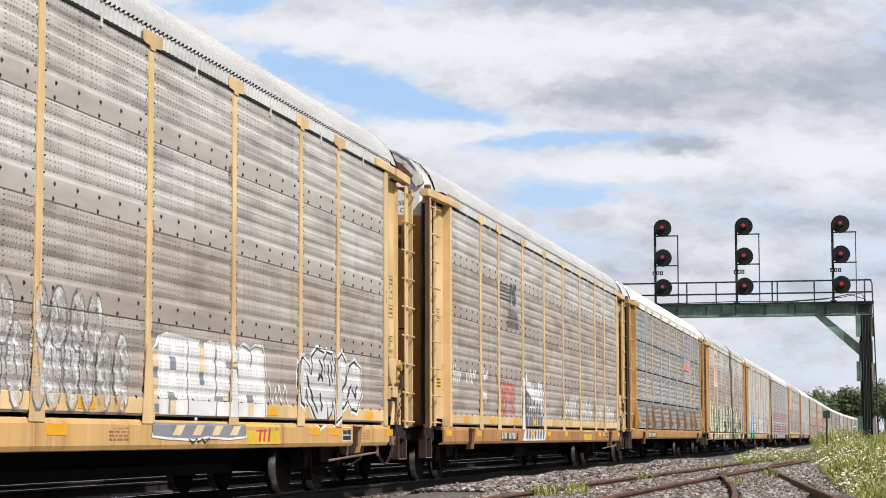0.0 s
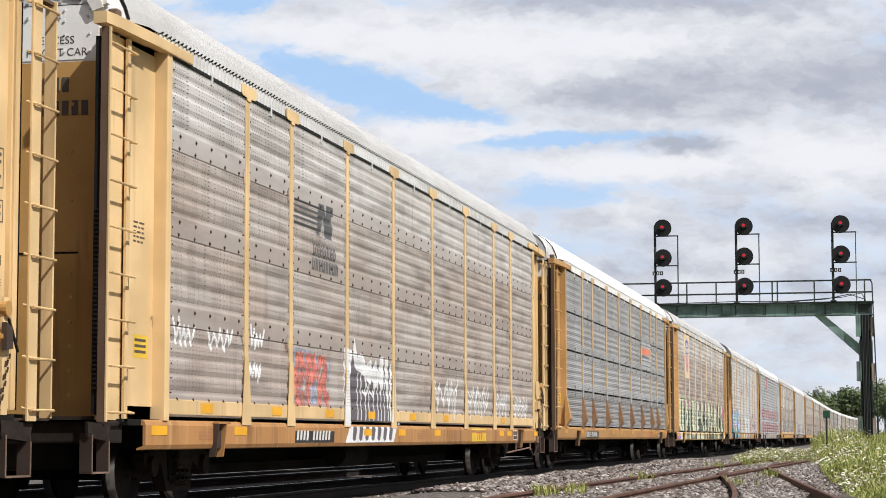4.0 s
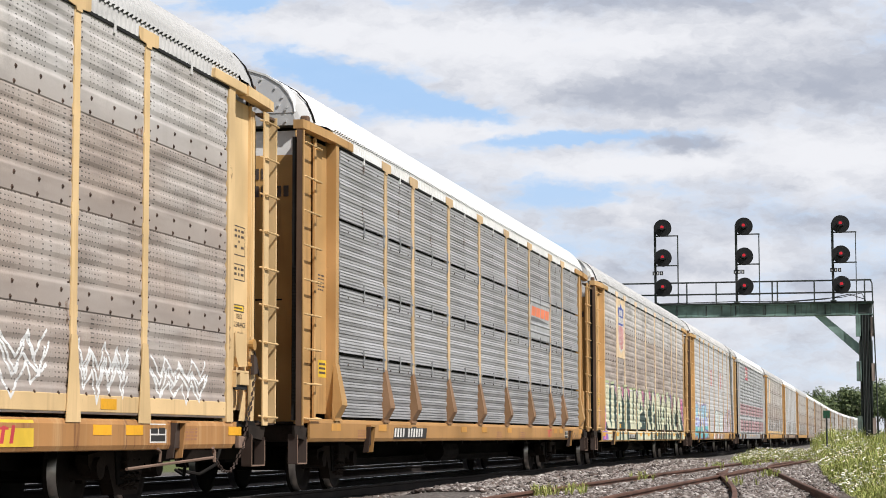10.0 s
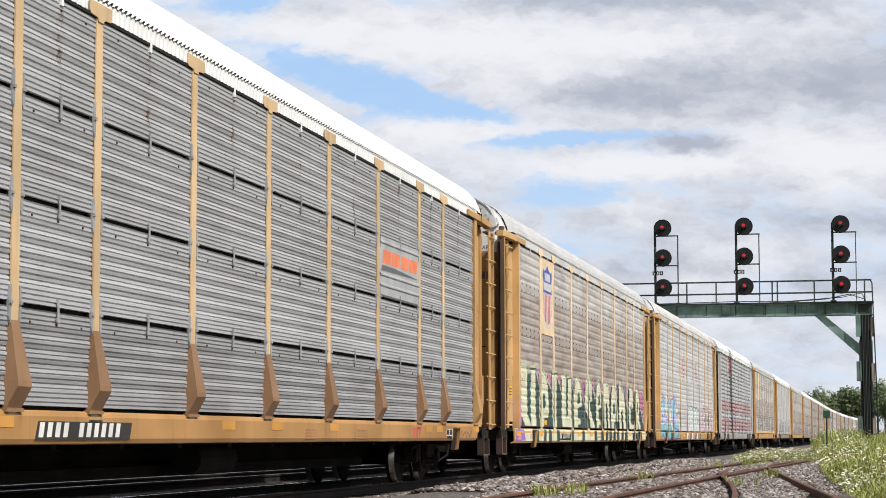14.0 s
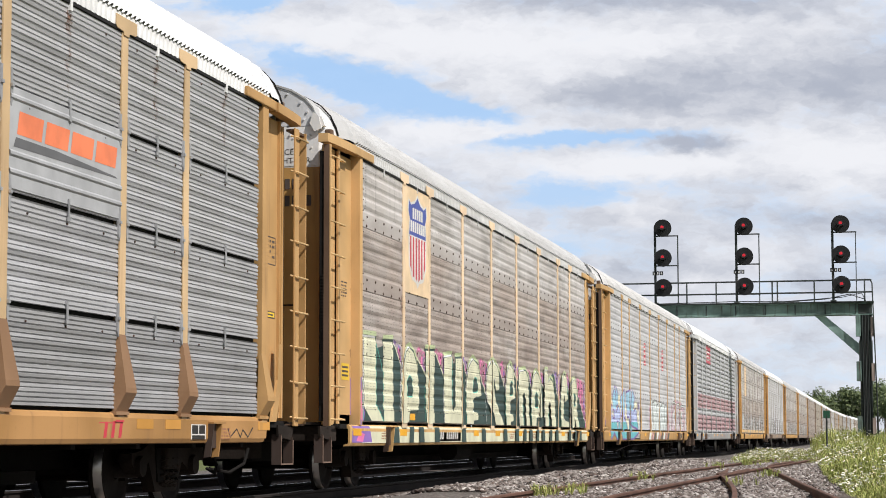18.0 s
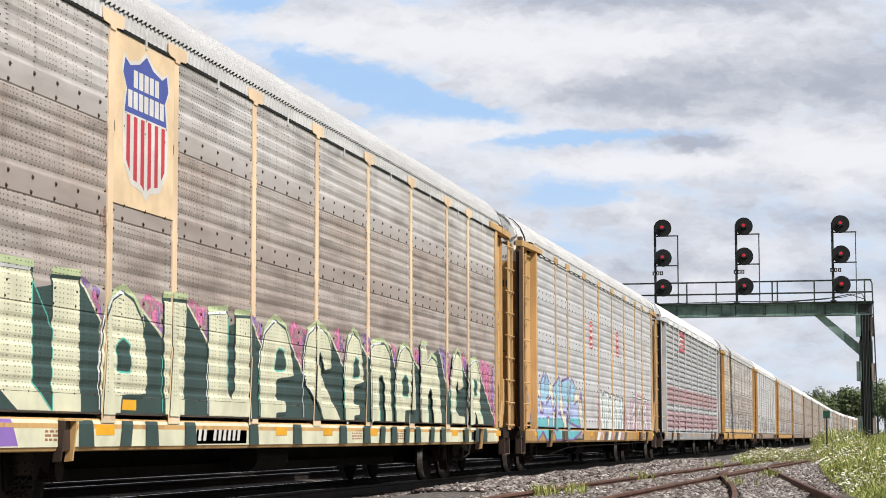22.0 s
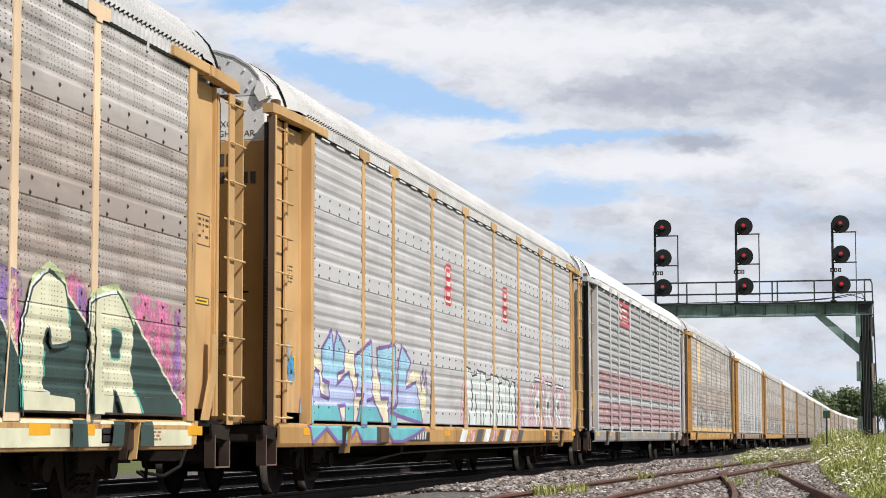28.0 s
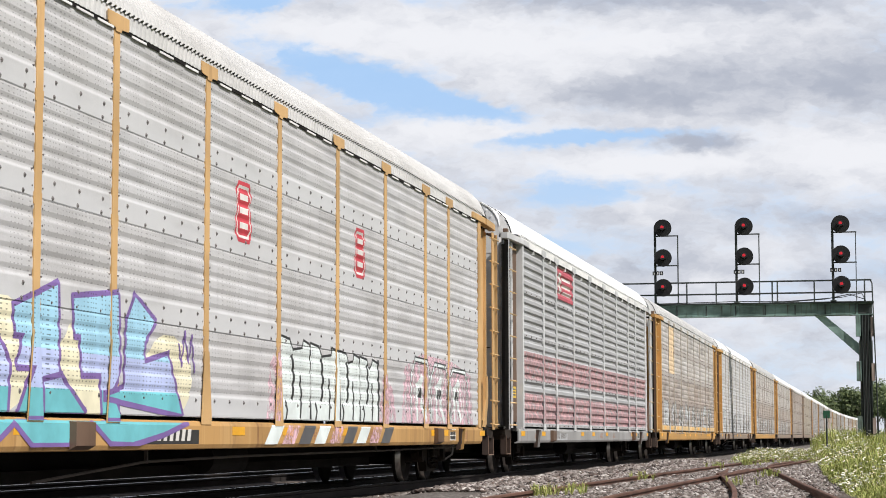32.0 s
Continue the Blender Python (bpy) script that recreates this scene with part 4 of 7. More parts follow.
def rack_car(sp, detail=True):
    """An enclosed autorack car."""
    car = thing("autorack_car", sp["label"], "railway car", "autorack cars of the freight train")
    st = sp["style"]
    post = sp["post"]
    panels = sp["panel"]
    for row in range(4):
        if detail:
            for a, b in bays():
                m = (panels[row % len(panels)], M_BOLT_PALE if panels[0] is M_PANEL_GREY else M_BOLT)
                part("panel", panel_mesh(b - a, row, st, m), None, car, at=((a + b) / 2, SKIN, ROWS[row] + (0.06 if st == "rib" and row == 0 else 0.0)))
        else:
            part("panel", panel_mesh(2 * END, row, st, (panels[row % len(panels)], M_BOLT)), None, car, at=(0, SKIN, ROWS[row]))
    part("far_side", Geo().box(-END, END, 1.45, 1.53, 1.0, 4.86), panels[0], car)
    # added black sheet: the unlit inside, as seen through the panel gaps
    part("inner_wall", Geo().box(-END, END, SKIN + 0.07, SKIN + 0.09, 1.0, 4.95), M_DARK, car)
    if detail and st == "wave" and sp.get("kick"):
        for a, b in bays():
            k = part("kick_plate", Geo().box(a, b, FACE + 0.006, FACE + 0.055, 1.02, 1.185, 0, 0.008), sp["kick"], car)
            if random.random() < 0.75:
                xm = (a + b) / 2 + random.uniform(-0.6, 0.4)
                if not CARS and 1.5 < xm < 5.6:         # sprayed over on the first car
                    continue
                part("reflector", Geo().box(xm, xm + 0.42, FACE + 0.002, FACE + 0.0055, 1.05, 1.155), M_STICKER, k)
    for x in POSTS:
        p = part("post", post_mesh(st, post), None, car, at=(x, 0, 0))
        part("cap", cap_mesh(post), None, p)
        part("gusset", gusset_mesh("rib" if st == "rib" else "flat", sp.get("gusset", post)), None, p)
    if st == "rib":
        for x in (-END - 0.03, END + 0.03):
            part("gusset", gusset_mesh("rib", sp["end"]), None, car, at=(x + math.copysign(sp.get("longer", 0.0), x), 0, 0))
    part("side_sill", side_sill(FACE + 0.0, sp["sill_kind"]), sp["sill"], car, sp.get("sill_label", ""))
    part("side_sill", side_sill(1.6, sp["sill_kind"]), sp["sill"], car)
    up = SILL_UP.get(st, 0.0)
    if detail:
        for x in (-12.2, -9.4, -3.3, -1.2, 1.5, 7.6, 8.5, 11.75):
            x += random.uniform(-0.1, 0.1)
            part("reflector", Geo().box(x, x + 0.48, FACE - 0.0045, FACE - 0.001, 0.80 + up, 0.90 + up), M_STICKER_OLD if st == "rib" else M_STICKER, car)
        if st == "rib":
            clamp = shared("clamp", lambda: Geo().prism([(0.085, -0.16), (0.10, -0.20), (0.135, -0.14), (0.135, 0.02), (0.12, 0.14), (0.085, 0.14)], FACE - 0.004, FACE + 0.02, "y").box(0.08, 0.13, FACE - 0.02, FACE - 0.004, -0.03, 0.0)
                           .prism([(-0.085, -0.16), (-0.10, -0.20), (-0.135, -0.14), (-0.135, 0.02), (-0.12, 0.14), (-0.085, 0.14)][::-1], FACE - 0.004, FACE + 0.02, "y").box(-0.13, -0.08, FACE - 0.02, FACE - 0.004, -0.03, 0.0), M_CLIP)
            for x in POSTS:
                for z in ROWS[1:4]:
                    part("clamp", clamp, None, car, at=(x, 0, z))
            strap = shared("strap", lambda: Geo().box(-0.016, 0.016, FACE - 0.012, FACE - 0.002, -0.10, 0.09).box(-0.016, 0.016, FACE - 0.002, FACE + 0.02, 0.06, 0.09).box(-0.03, 0.03, FACE - 0.014, FACE - 0.002, -0.12, -0.08), M_CLIP)
            for a, b in bays():
                for z in ROWS[1:4]:
                    part("strap", strap, None, car, at=((a + b) / 2, 0, z - 0.02))
        for x in (-10.05, 10.05):
            k = part("jacking_pad", Geo().prism([(FACE - 0.004, 0.955), (FACE - 0.07, 0.95), (FACE - 0.07, 0.93), (FACE - 0.004, 0.935)], x - 0.22, x + 0.22, "x")
                     .prism([(FACE - 0.004, 0.93), (FACE - 0.07, 0.93), (FACE - 0.03, 0.56), (FACE + 0.05, 0.55)], x + 0.06, x + 0.09, "x"), sp["sill"], car)
            # dark brown puts the pad's shaded side into the colour
            part("pad_face", Geo().prism([(FACE - 0.004, 0.93), (FACE - 0.07, 0.93), (FACE - 0.03, 0.56), (FACE + 0.05, 0.55)], x - 0.22, x - 0.19, "x")
                 .prism([(FACE - 0.003, 0.93), (FACE - 0.006, 0.93), (FACE - 0.006, 0.66), (FACE - 0.003, 0.66)], x - 0.19, x + 0.06, "x"), M_STEP, k)
    if detail and (st == "bold" or panels[0] is M_PANEL_GREY):
        for x in (-8.0, 8.0):
            part("step_plate", Geo().prism([(FACE - 0.003, 0.93), (FACE - 0.075, 0.92), (FACE - 0.075, 0.70), (FACE - 0.003, 0.66)], x - 0.24, x + 0.24, "x"), M_FLANGE, car)
    # fascia, its clips, roof
    if detail:
        part("fascia", shared("fascia|" + sp["fascia"].name, fascia_geo, sp["fascia"]), None, car, "ribbed edge of the roof sheet")
    else:
        part("fascia", Geo().box(-12.2, 12.2, FACE + 0.004, FACE + 0.06, 4.885, 5.05, 0).box(-12.2, 12.2, 1.53, 1.6, 4.84, 5.05), sp["fascia"], car)
    # black strip puts the shade under the roof edge into the colour
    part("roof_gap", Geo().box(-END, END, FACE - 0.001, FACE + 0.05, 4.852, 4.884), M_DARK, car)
    if detail:
        clip = shared("clip|" + sp["fascia"].name, lambda: Geo().box(-0.03, 0.03, FACE - 0.004, FACE + 0.05, 4.79, 4.93), sp["fascia"])
        for a, b in () if sp.get("vents") else bays():
            part("clip", clip, None, car, at=((a + b) / 2, 0, 0))
    if sp.get("vents"):
        for a, b in bays():
            # black strip on the face stands for the shade in an open slot
            part("vent_slot", Geo().box(a + 0.06, b - 0.06, FACE - 0.003, FACE + 0.004, 4.842, 4.882), M_BLACK, car)
            for k in range(3):
                x = a + (b - a) * (0.12 + 0.30 * k)
                part("vent_flap", Geo().box(x, x + 0.42, FACE - 0.012, FACE - 0.0035, 4.834, 4.858), M_FASCIA_WHITE, car)
    part("roof_sheet", roof_mesh(sp["roof"], detail), None, car)
    # floor, underframe, running gear
    part("deck", Geo().box(-13.0, 13.0, -1.55, 1.55, 0.90, 0.965), M_BLACK, car)
    g = Geo().box(-13.0, 13.0, -0.32, 0.32, 0.44, 0.90)
    for i in range(14):
        x = -11.4 + 1.754 * i
        g.box(x - 0.06, x + 0.06, -1.5, 1.5, 0.66, 0.90)
    g.box(-7.6, 7.6, -0.5, 0.5, 0.31, 0.44)
    part("underframe", g, M_BLACK, car)
    if detail:
        part("brake_reservoir", Geo().rod((-2.6, -0.95, 0.52), (-1.2, -0.95, 0.52), 0.19, 14), M_BLACK, car)
        if sp["sill_kind"] == "grey":
            part("brake_rod", Geo().tube([(-8.4, -1.30, 0.36), (-5.5, -1.34, 0.52), (-2.0, -1.36, 0.55), (5.0, -1.38, 0.57), (10.8, -1.42, 0.60)], 0.016, 6)
                 .box(-5.5, -5.47, -1.36, -1.32, 0.5, 0.66).box(4.5, 4.53, -1.40, -1.36, 0.55, 0.66).box(9.4, 9.43, -1.42, -1.38, 0.58, 0.66), M_ROD, car)
    for s in (-1, 1):
        bogie(car, s * 9.95, detail)
        end_section(car, s, sp)
    return car


SPECS = {
    "wave": dict(style="wave", post=M_CREAM, end=M_CREAM, wall=M_CREAM, sill=M_CREAM_SILL, panel=[M_PANEL_LOW, M_PANEL_LOW, M_PANEL, M_PANEL], roof=M_ROOF, fascia=M_FASCIA, kick=M_CREAM, door=M_OCHRE, doortop=M_WHITE, grime=M_TRUCK),
    "rib": dict(style="rib", post=M_POST_GOLD, end=M_YELLOW, wall=M_YELLOW, sill=M_YELLOW_SILL, panel=[M_RIB_LOW, M_RIB, M_RIB, M_RIB], roof=M_ROOF_WHITE, fascia=M_FASCIA_WHITE, gusset=M_GUSSET, door=M_OCHRE, doortop=M_WHITE, white_z=4.60, grime=M_TRUCK),
    "grey": dict(style="wave", post=M_GOLD, end=M_GOLD, wall=M_GOLD, sill=M_GOLD_SILL, panel=[M_PANEL_GREY], roof=M_ROOF_PALE, fascia=M_FASCIA_WHITE, door=M_OCHRE, doortop=M_WHITE, grime=M_TRUCK),
    "bold": dict(style="bold", post=M_SILVER, end=M_SILVER, wall=M_FLANGE, sill=M_SILVER_SILL, panel=[M_BOLD], roof=M_ROOF_WHITE, fascia=M_FASCIA_WHITE, door=M_FASCIA, doortop=M_FASCIA, grime=M_TRUCK, flange=M_BLACK),
}
PITCH = 28.60
FIRST = 18.5
L_WAVE = "autorack car with weathered perforated panels, cream posts"
KINDS = [("wave", L_WAVE + ", white graffiti"), ("wave", L_WAVE + ", white and red graffiti"),
         ("rib", "enclosed autorack car with grey ribbed panels, golden posts and white roof"),
         ("wave", L_WAVE + ", green graffiti"),
         ("grey", "enclosed autorack car with pale grey panels and blue graffiti"),
         ("bold", "silver enclosed autorack car with two faded red bands"),
         ("wave", L_WAVE + ", faded graffiti"), ("grey", "enclosed autorack car with pale panels and bright roof"),
         ("wave", L_WAVE), ("wave", L_WAVE)]
CARS = []
for i in range(24):
    kind, label = KINDS[i] if i < len(KINDS) else (("wave", "grey", "bold", "wave", "grey")[i % 5], "distant enclosed autorack car with weathered grey panels")
    sp = dict(SPECS[kind], label=label, sill_kind=kind)
    if i == 3:
        sp.update(post=M_PEACH, end=M_GOLD, wall=M_GOLD, panel=[M_PANEL_LOW, M_PANEL_LOW, M_PANEL_LOW, M_PANEL])
    if i == 1:
        sp.update(sill=M_RUST_SILL, panel=[M_PANEL_LOW, M_PANEL_LOW, M_PANEL_LOW, M_PANEL])
    if i == 2:
        sp["longer"] = 0.11
    if i == 4:
        sp["vents"], sp["fascia"] = True, M_FASCIA
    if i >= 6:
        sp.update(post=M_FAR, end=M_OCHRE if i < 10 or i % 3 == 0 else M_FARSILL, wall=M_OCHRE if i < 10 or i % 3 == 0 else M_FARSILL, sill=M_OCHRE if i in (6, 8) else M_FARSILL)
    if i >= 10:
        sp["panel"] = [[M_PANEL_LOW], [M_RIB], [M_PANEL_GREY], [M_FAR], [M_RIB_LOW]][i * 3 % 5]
    if i in (7, 9, 10) or (i > 10 and i % 3):
        sp["roof"] = M_ROOF_WHITE
    CARS.append(rack_car(sp, i < 8))
    if i in (0, 1):
        handbrake(CARS[-1], 1)
    if i == 1:
        part("torn_lining", Geo().prism([(-1.20, 5.28), (-1.12, 5.20), (-0.55, 5.34), (-0.45, 5.62), (-0.75, 5.62), (-1.02, 5.48)], -13.196, -13.18, "x"), M_EYE, CARS[-1], "dull red patch under the torn hood")
    if i in (1, 3, 4):
        part("crumpled_corner", Geo().prism([(-1.38, 5.12), (-1.27, 5.08), (-1.20, 5.20), (-1.25, 5.36), (-1.33, 5.30)], -13.225, -13.20, "x").prism([(-1.42, 5.16), (-1.33, 5.13), (-1.30, 5.26), (-1.37, 5.30)], -13.21, -13.12, "x"), M_WHITE, CARS[-1], "crumpled white corner of the hood")


# ---------- signal bridge ----------
M_GREEN = painted("weathered_green_steel", (0.15, 0.235, 0.205), (0.055, 0.038, 0.03), 0.85, 0.3, 0.6)
M_BRACE = painted("pale_green_steel", (0.23, 0.345, 0.31), (0.08, 0.05, 0.04), 0.6, 0.25, 0.6, lo=0.60)
M_GREENDARK = painted("dark_green_steel", (0.030, 0.040, 0.038), (0.06, 0.035, 0.025), 0.5, 0.25, 0.6)
M_PINKBOX = painted("faded_pinkish_box_paint", (0.34, 0.27, 0.24), (0.14, 0.07, 0.05), 0.5)
M_SIGNAL = plain("signal_black", (0.012, 0.012, 0.013), 0.55, 0.0, 0.2)
M_LENS = glow("red_signal_lens", (0.55, 0.02, 0.035), 0.35)
M_NUM = plain("plate_white", (0.7, 0.7, 0.7), 0.6)
GX = 105.0
bridge = thing("signal_bridge", "weathered green steel signal bridge with railings across the tracks", "signal bridge", at=(GX, 0, 0))
part("beam", Geo().box(-0.35, -0.33, 0.1, 16.4, 6.92, 7.50).box(0.33, 0.35, 0.1, 16.4, 6.92, 7.50).box(-0.42, 0.42, 0.05, 16.45, 7.46, 7.52).box(-0.42, 0.42, 0.05, 16.45, 6.90, 6.95), M_GREEN, bridge, "green riveted plate girder")
for i in range(11):
    part("stiffener", Geo().box(-0.42, -0.35, 0.9 + 1.5 * i, 0.96 + 1.5 * i, 6.95, 7.46), M_GREENDARK, bridge)
part("walkway", Geo().box(-0.55, 0.55, 0.0, 16.5, 7.53, 7.59), M_GREENDARK, bridge)
for y in (0.45, 16.0):
    p = part("column", Geo().box(-0.3, 0.3, y - 0.30, y - 0.22, -0.3, 7.0).box(-0.3, 0.3, y + 0.22, y + 0.30, -0.3, 7.0).box(-0.04, 0.04, y - 0.22, y + 0.22, -0.3, 7.0)
             .box(-0.32, 0.32, y - 0.40, y + 0.40, -0.32, -0.1, 0, 0.03).box(-0.36, -0.30, y - 0.34, y + 0.34, 4.2, 5.6).box(-0.36, -0.30, y - 0.34, y + 0.34, 6.1, 7.6), M_GREENDARK, bridge, "dark green steel column")
    for z, h in ((5.8, 1.1), (3.55, 1.0), (0.9, 0.9)):
        part("junction_box", Geo().box(-0.5, -0.3, y + 0.24, y + 0.48, z, z + h, 0, 0.02), M_GREEN, p)
        part("junction_box", Geo().box(-0.45, -0.3, y - 0.44, y - 0.26, z, z + h * 0.9, 0, 0.02), M_PINKBOX, p)
    for k in range(5):
        part("conduit", Geo().rod((-0.40, y - 0.14 + 0.07 * k, -0.3), (-0.40, y - 0.14 + 0.07 * k, 6.9), 0.026, 6), M_SIGNAL if k % 2 else M_GREENDARK, p)
    s = 1 if y < 5 else -1
    part("brace", Geo().prism([(y + s * 0.2, 4.75), (y + s * 0.2, 5.35), (y + s * 2.05, 6.93), (y + s * 2.55, 6.93)], -0.2, 0.2, "x"), M_BRACE, bridge, "pale green gusset brace")
for y in (0.45, 2.95, 4.80, 5.06, 7.9, 9.4, 11.0, 13.0, 15.0, 16.3):
    part("railing_post", Geo().rod((-0.5, y, 7.56), (-0.5, y, 8.68), 0.038, 6), M_GREENDARK, bridge)
for z in (8.05, 8.66):
    part("rail", Geo().rod((-0.5, 0.1, z), (-0.5, 16.4, z), 0.042, 6), M_GREENDARK, bridge)
part("cable", Geo().tube([(-0.45, 0.5, 7.7), (-0.45, 1.2, 7.95), (-0.45, 2.4, 7.72), (-0.45, 4.0, 7.62), (-0.45, 7.0, 7.66), (-0.45, 11.0, 7.6)], 0.022, 5).tube([(-0.42, 0.3, 7.4), (-0.42, 0.6, 8.0), (-0.42, 1.6, 7.8), (-0.42, 5, 7.6)], 0.018, 5), M_SIGNAL, bridge)
part("guard_pipe", Geo().tube([(-0.5, 0.45, 8.68), (-0.5, 0.16, 8.66), (-0.5, 0.08, 8.5), (-0.45, -0.05, 3.0), (-0.45, -0.12, -0.3)], 0.034, 6), M_GREENDARK, bridge)


def signal_mast(y, tops):
    m = thing("signal_mast", "black signal mast with three round red heads on the bridge", "railway signal", "signal masts", at=(GX - 0.55, y, 7.59))
    part("mast", Geo().rod((0, 0.0, 0), (0, 0.0, 4.0), 0.065, 10).box(-0.15, 0.15, -0.15, 0.15, 0, 0.06), M_GREENDARK, m)
    for z in tops:
        h = part("signal_head", shared("signal_head", lambda: Geo().rod((-0.24, 0, 0), (-0.20, 0, 0), 0.455, 32).rod((-0.20, 0, 0), (0.0, 0, 0), 0.20, 18).rod((-0.5, 0, 0.03), (-0.24, 0, 0), 0.15, 18, 0, 0.17)
                                       .box(0.0, 0.12, -0.08, 0.08, -0.22, 0.22), M_SIGNAL), None, m, "round black signal target", at=(0, -0.42, z))
        part("lens", shared("lens", lambda: Geo().rod((-0.507, 0, 0.03), (-0.50, 0, 0.03), 0.085, 18), M_LENS), None, h, "lit red lens")
        part("bracket", Geo().box(-0.05, 0.03, -1.20, 0.0, z - 0.42, z - 0.36), M_GREENDARK, m)
    l = part("ladder", Geo().rod((0.05, -1.15, 0), (0.05, -1.15, 3.5), 0.022, 6).rod((0.30, -1.15, 0), (0.30, -1.15, 3.5), 0.022, 6), M_GREENDARK, m)
    for i in range(8):
        part("rung", shared("mast_rung", lambda: Geo().rod((0.05, 0, 0), (0.30, 0, 0), 0.014, 5), M_GREENDARK), None, l, at=(0, -1.15, 0.3 + 0.38 * i))
    for k in range(3):
        pl = part("number_plate", Geo().box(-0.135, -0.12, -0.03 - 0.19 * k, 0.13 - 0.19 * k, 1.48, 1.68), M_SIGNAL, m)
        part("bar", Geo().box(-0.141, -0.1355, 0.02 - 0.19 * k, 0.08 - 0.19 * k, 1.52, 1.64), M_NUM, pl)
    return m


for y in (11.0, 6.85, 2.0):
    signal_mast(y, (0.82, 2.36, 3.90))


# ---------- paint on the cars: emblems, boards, graffiti ----------
def spray(name, col, holes=True, worn=0.12, clear=0.0):
    """Sprayed paint; the sheet's holes and dents show through it. clear: how much of it has worn away."""
    m = Mat(name, 0.5)
    n1 = m.noise(m.scaled(2.5, 1, 2.5, False), 1.0, 5)
    n2 = m.noise(m.scaled(26, 26, 26, False), 1.0, 3)
    c = m.mix(m.ramp(n1, 0.3, 0.7), tuple(x * (1 - worn) for x in col), tuple(min(1, x * (1 + worn)) for x in col))
    if holes:
        spot = m.math("MULTIPLY", punched(m, False), m.math("GREATER_THAN", m.xyz()[2], 1.2))
        c = m.mix(m.math("MULTIPLY", spot, 0.75), c, tuple(x * 0.15 for x in col))
    m.colour(c).bump(n2, 0.1, 0.003)
    if clear > 0:
        m.put(m.b.inputs["Alpha"], m.ramp(m.noise(m.scaled(5, 5, 5, False), 1.0, 5, 0.7), clear - 0.12, clear + 0.12))
    return m.mat


P_WHITE = spray("white_spray", (0.80, 0.80, 0.80))
P_DUSK = spray("dusky_violet_spray", (0.13, 0.115, 0.13), clear=0.30)
P_GREYBLUE = spray("slate_spray", (0.24, 0.25, 0.28), False)
P_SILVER = spray("silver_spray", (0.50, 0.51, 0.52))
P_PALE = spray("pale_silver_spray", (0.68, 0.68, 0.68), clear=0.24)
P_BLACK = spray("black_spray", (0.03, 0.03, 0.032))
P_GREY = spray("dark_grey_spray", (0.10, 0.10, 0.105))
P_RED = spray("faded_red_spray", (0.70, 0.22, 0.17), clear=0.46)
P_BLUEFADE = spray("faded_blue_spray", (0.33, 0.38, 0.50), clear=0.50)
P_FAINT = spray("faint_white_spray", (0.68, 0.68, 0.68), clear=0.50)
P_SMOKE = spray("faded_black_spray", (0.20, 0.20, 0.20), clear=0.48)
P_CREAM = spray("pale_cream_spray", (0.70, 0.69, 0.50))
P_GREEN = spray("dark_green_spray", (0.042, 0.075, 0.068))
P_TEAL = spray("teal_spray", (0.10, 0.48, 0.38))
P_LIME = spray("pale_green_spray", (0.52, 0.60, 0.34))
P_PINK = spray("pink_spray", (0.75, 0.22, 0.42), clear=0.50)
P_VIOLET = spray("violet_spray", (0.32, 0.20, 0.52), clear=0.50)
P_VIOLET_FULL = spray("solid_violet_spray", (0.26, 0.15, 0.45))
P_PINK_FULL = spray("solid_pink_spray", (0.72, 0.18, 0.38))
P_CYAN = spray("cyan_spray", (0.16, 0.50, 0.55))
P_SKY = spray("pale_blue_spray", (0.36, 0.62, 0.78))
P_PERI = spray("periwinkle_spray", (0.50, 0.57, 0.85))
P_LEMON = spray("pale_yellow_spray", (0.80, 0.75, 0.55))
P_PLUM = spray("plum_spray", (0.21, 0.13, 0.36))
P_MINT = spray("mint_white_spray", (0.74, 0.80, 0.785))
P_ROSE = spray("pale_rose_spray", (0.76, 0.50, 0.57), clear=0.50)
P_BLUE = spray("bright_blue_spray", (0.10, 0.40, 0.75), False, clear=0.44)
P_BUFF = spray("buff_panel_paint", (0.80, 0.60, 0.38), False)
P_NAVY = spray("emblem_blue", (0.08, 0.11, 0.38), False)
P_CRIMSON = spray("emblem_red", (0.55, 0.05, 0.07), False)
P_REDSIGN = spray("faded_sign_red", (0.50, 0.10, 0.13), False)
P_ORANGE = spray("emblem_orange", (0.80, 0.22, 0.10), False)
P_PLATE = spray("grey_sign_sheet", (0.40, 0.405, 0.415), False)
P_WEDGE = spray("dark_grey_wedge", (0.13, 0.13, 0.135), False)
P_REDBAND = spray("faded_red_band", (0.50, 0.30, 0.31), False, clear=0.46)
P_RUN = spray("rust_run", (0.27, 0.15, 0.10), False, clear=0.58)
P_BOARD = spray("board_black", (0.035, 0.033, 0.032), False)
P_YBOARD = spray("label_yellow", (0.75, 0.50, 0.05), False)
P_LETTER = spray("letter_white", (0.72, 0.70, 0.66), False)
P_DARKLET = spray("letter_dark", (0.09, 0.07, 0.06), False)
P_RUSTLET = spray("letter_brown", (0.33, 0.15, 0.08), False)


def clip_poly(pts, win):
    """Cuts an outline to a convex window (counter-clockwise)."""
    for a, b in zip(win, win[1:] + win[:1]):
        out = []

        def side(p):
            return (b[0] - a[0]) * (p[1] - a[1]) - (b[1] - a[1]) * (p[0] - a[0])
        for p, q in zip(pts, pts[1:] + pts[:1]):
            sp, sq = side(p), side(q)
            if sp >= 0:
                out.append(p)
            if (sp > 0 > sq) or (sp < 0 < sq):
                k = sp / (sp - sq)
                out.append((p[0] + (q[0] - p[0]) * k, p[1] + (q[1] - p[1]) * k))
        pts = out
        if len(pts) < 3:
            return []
    return pts


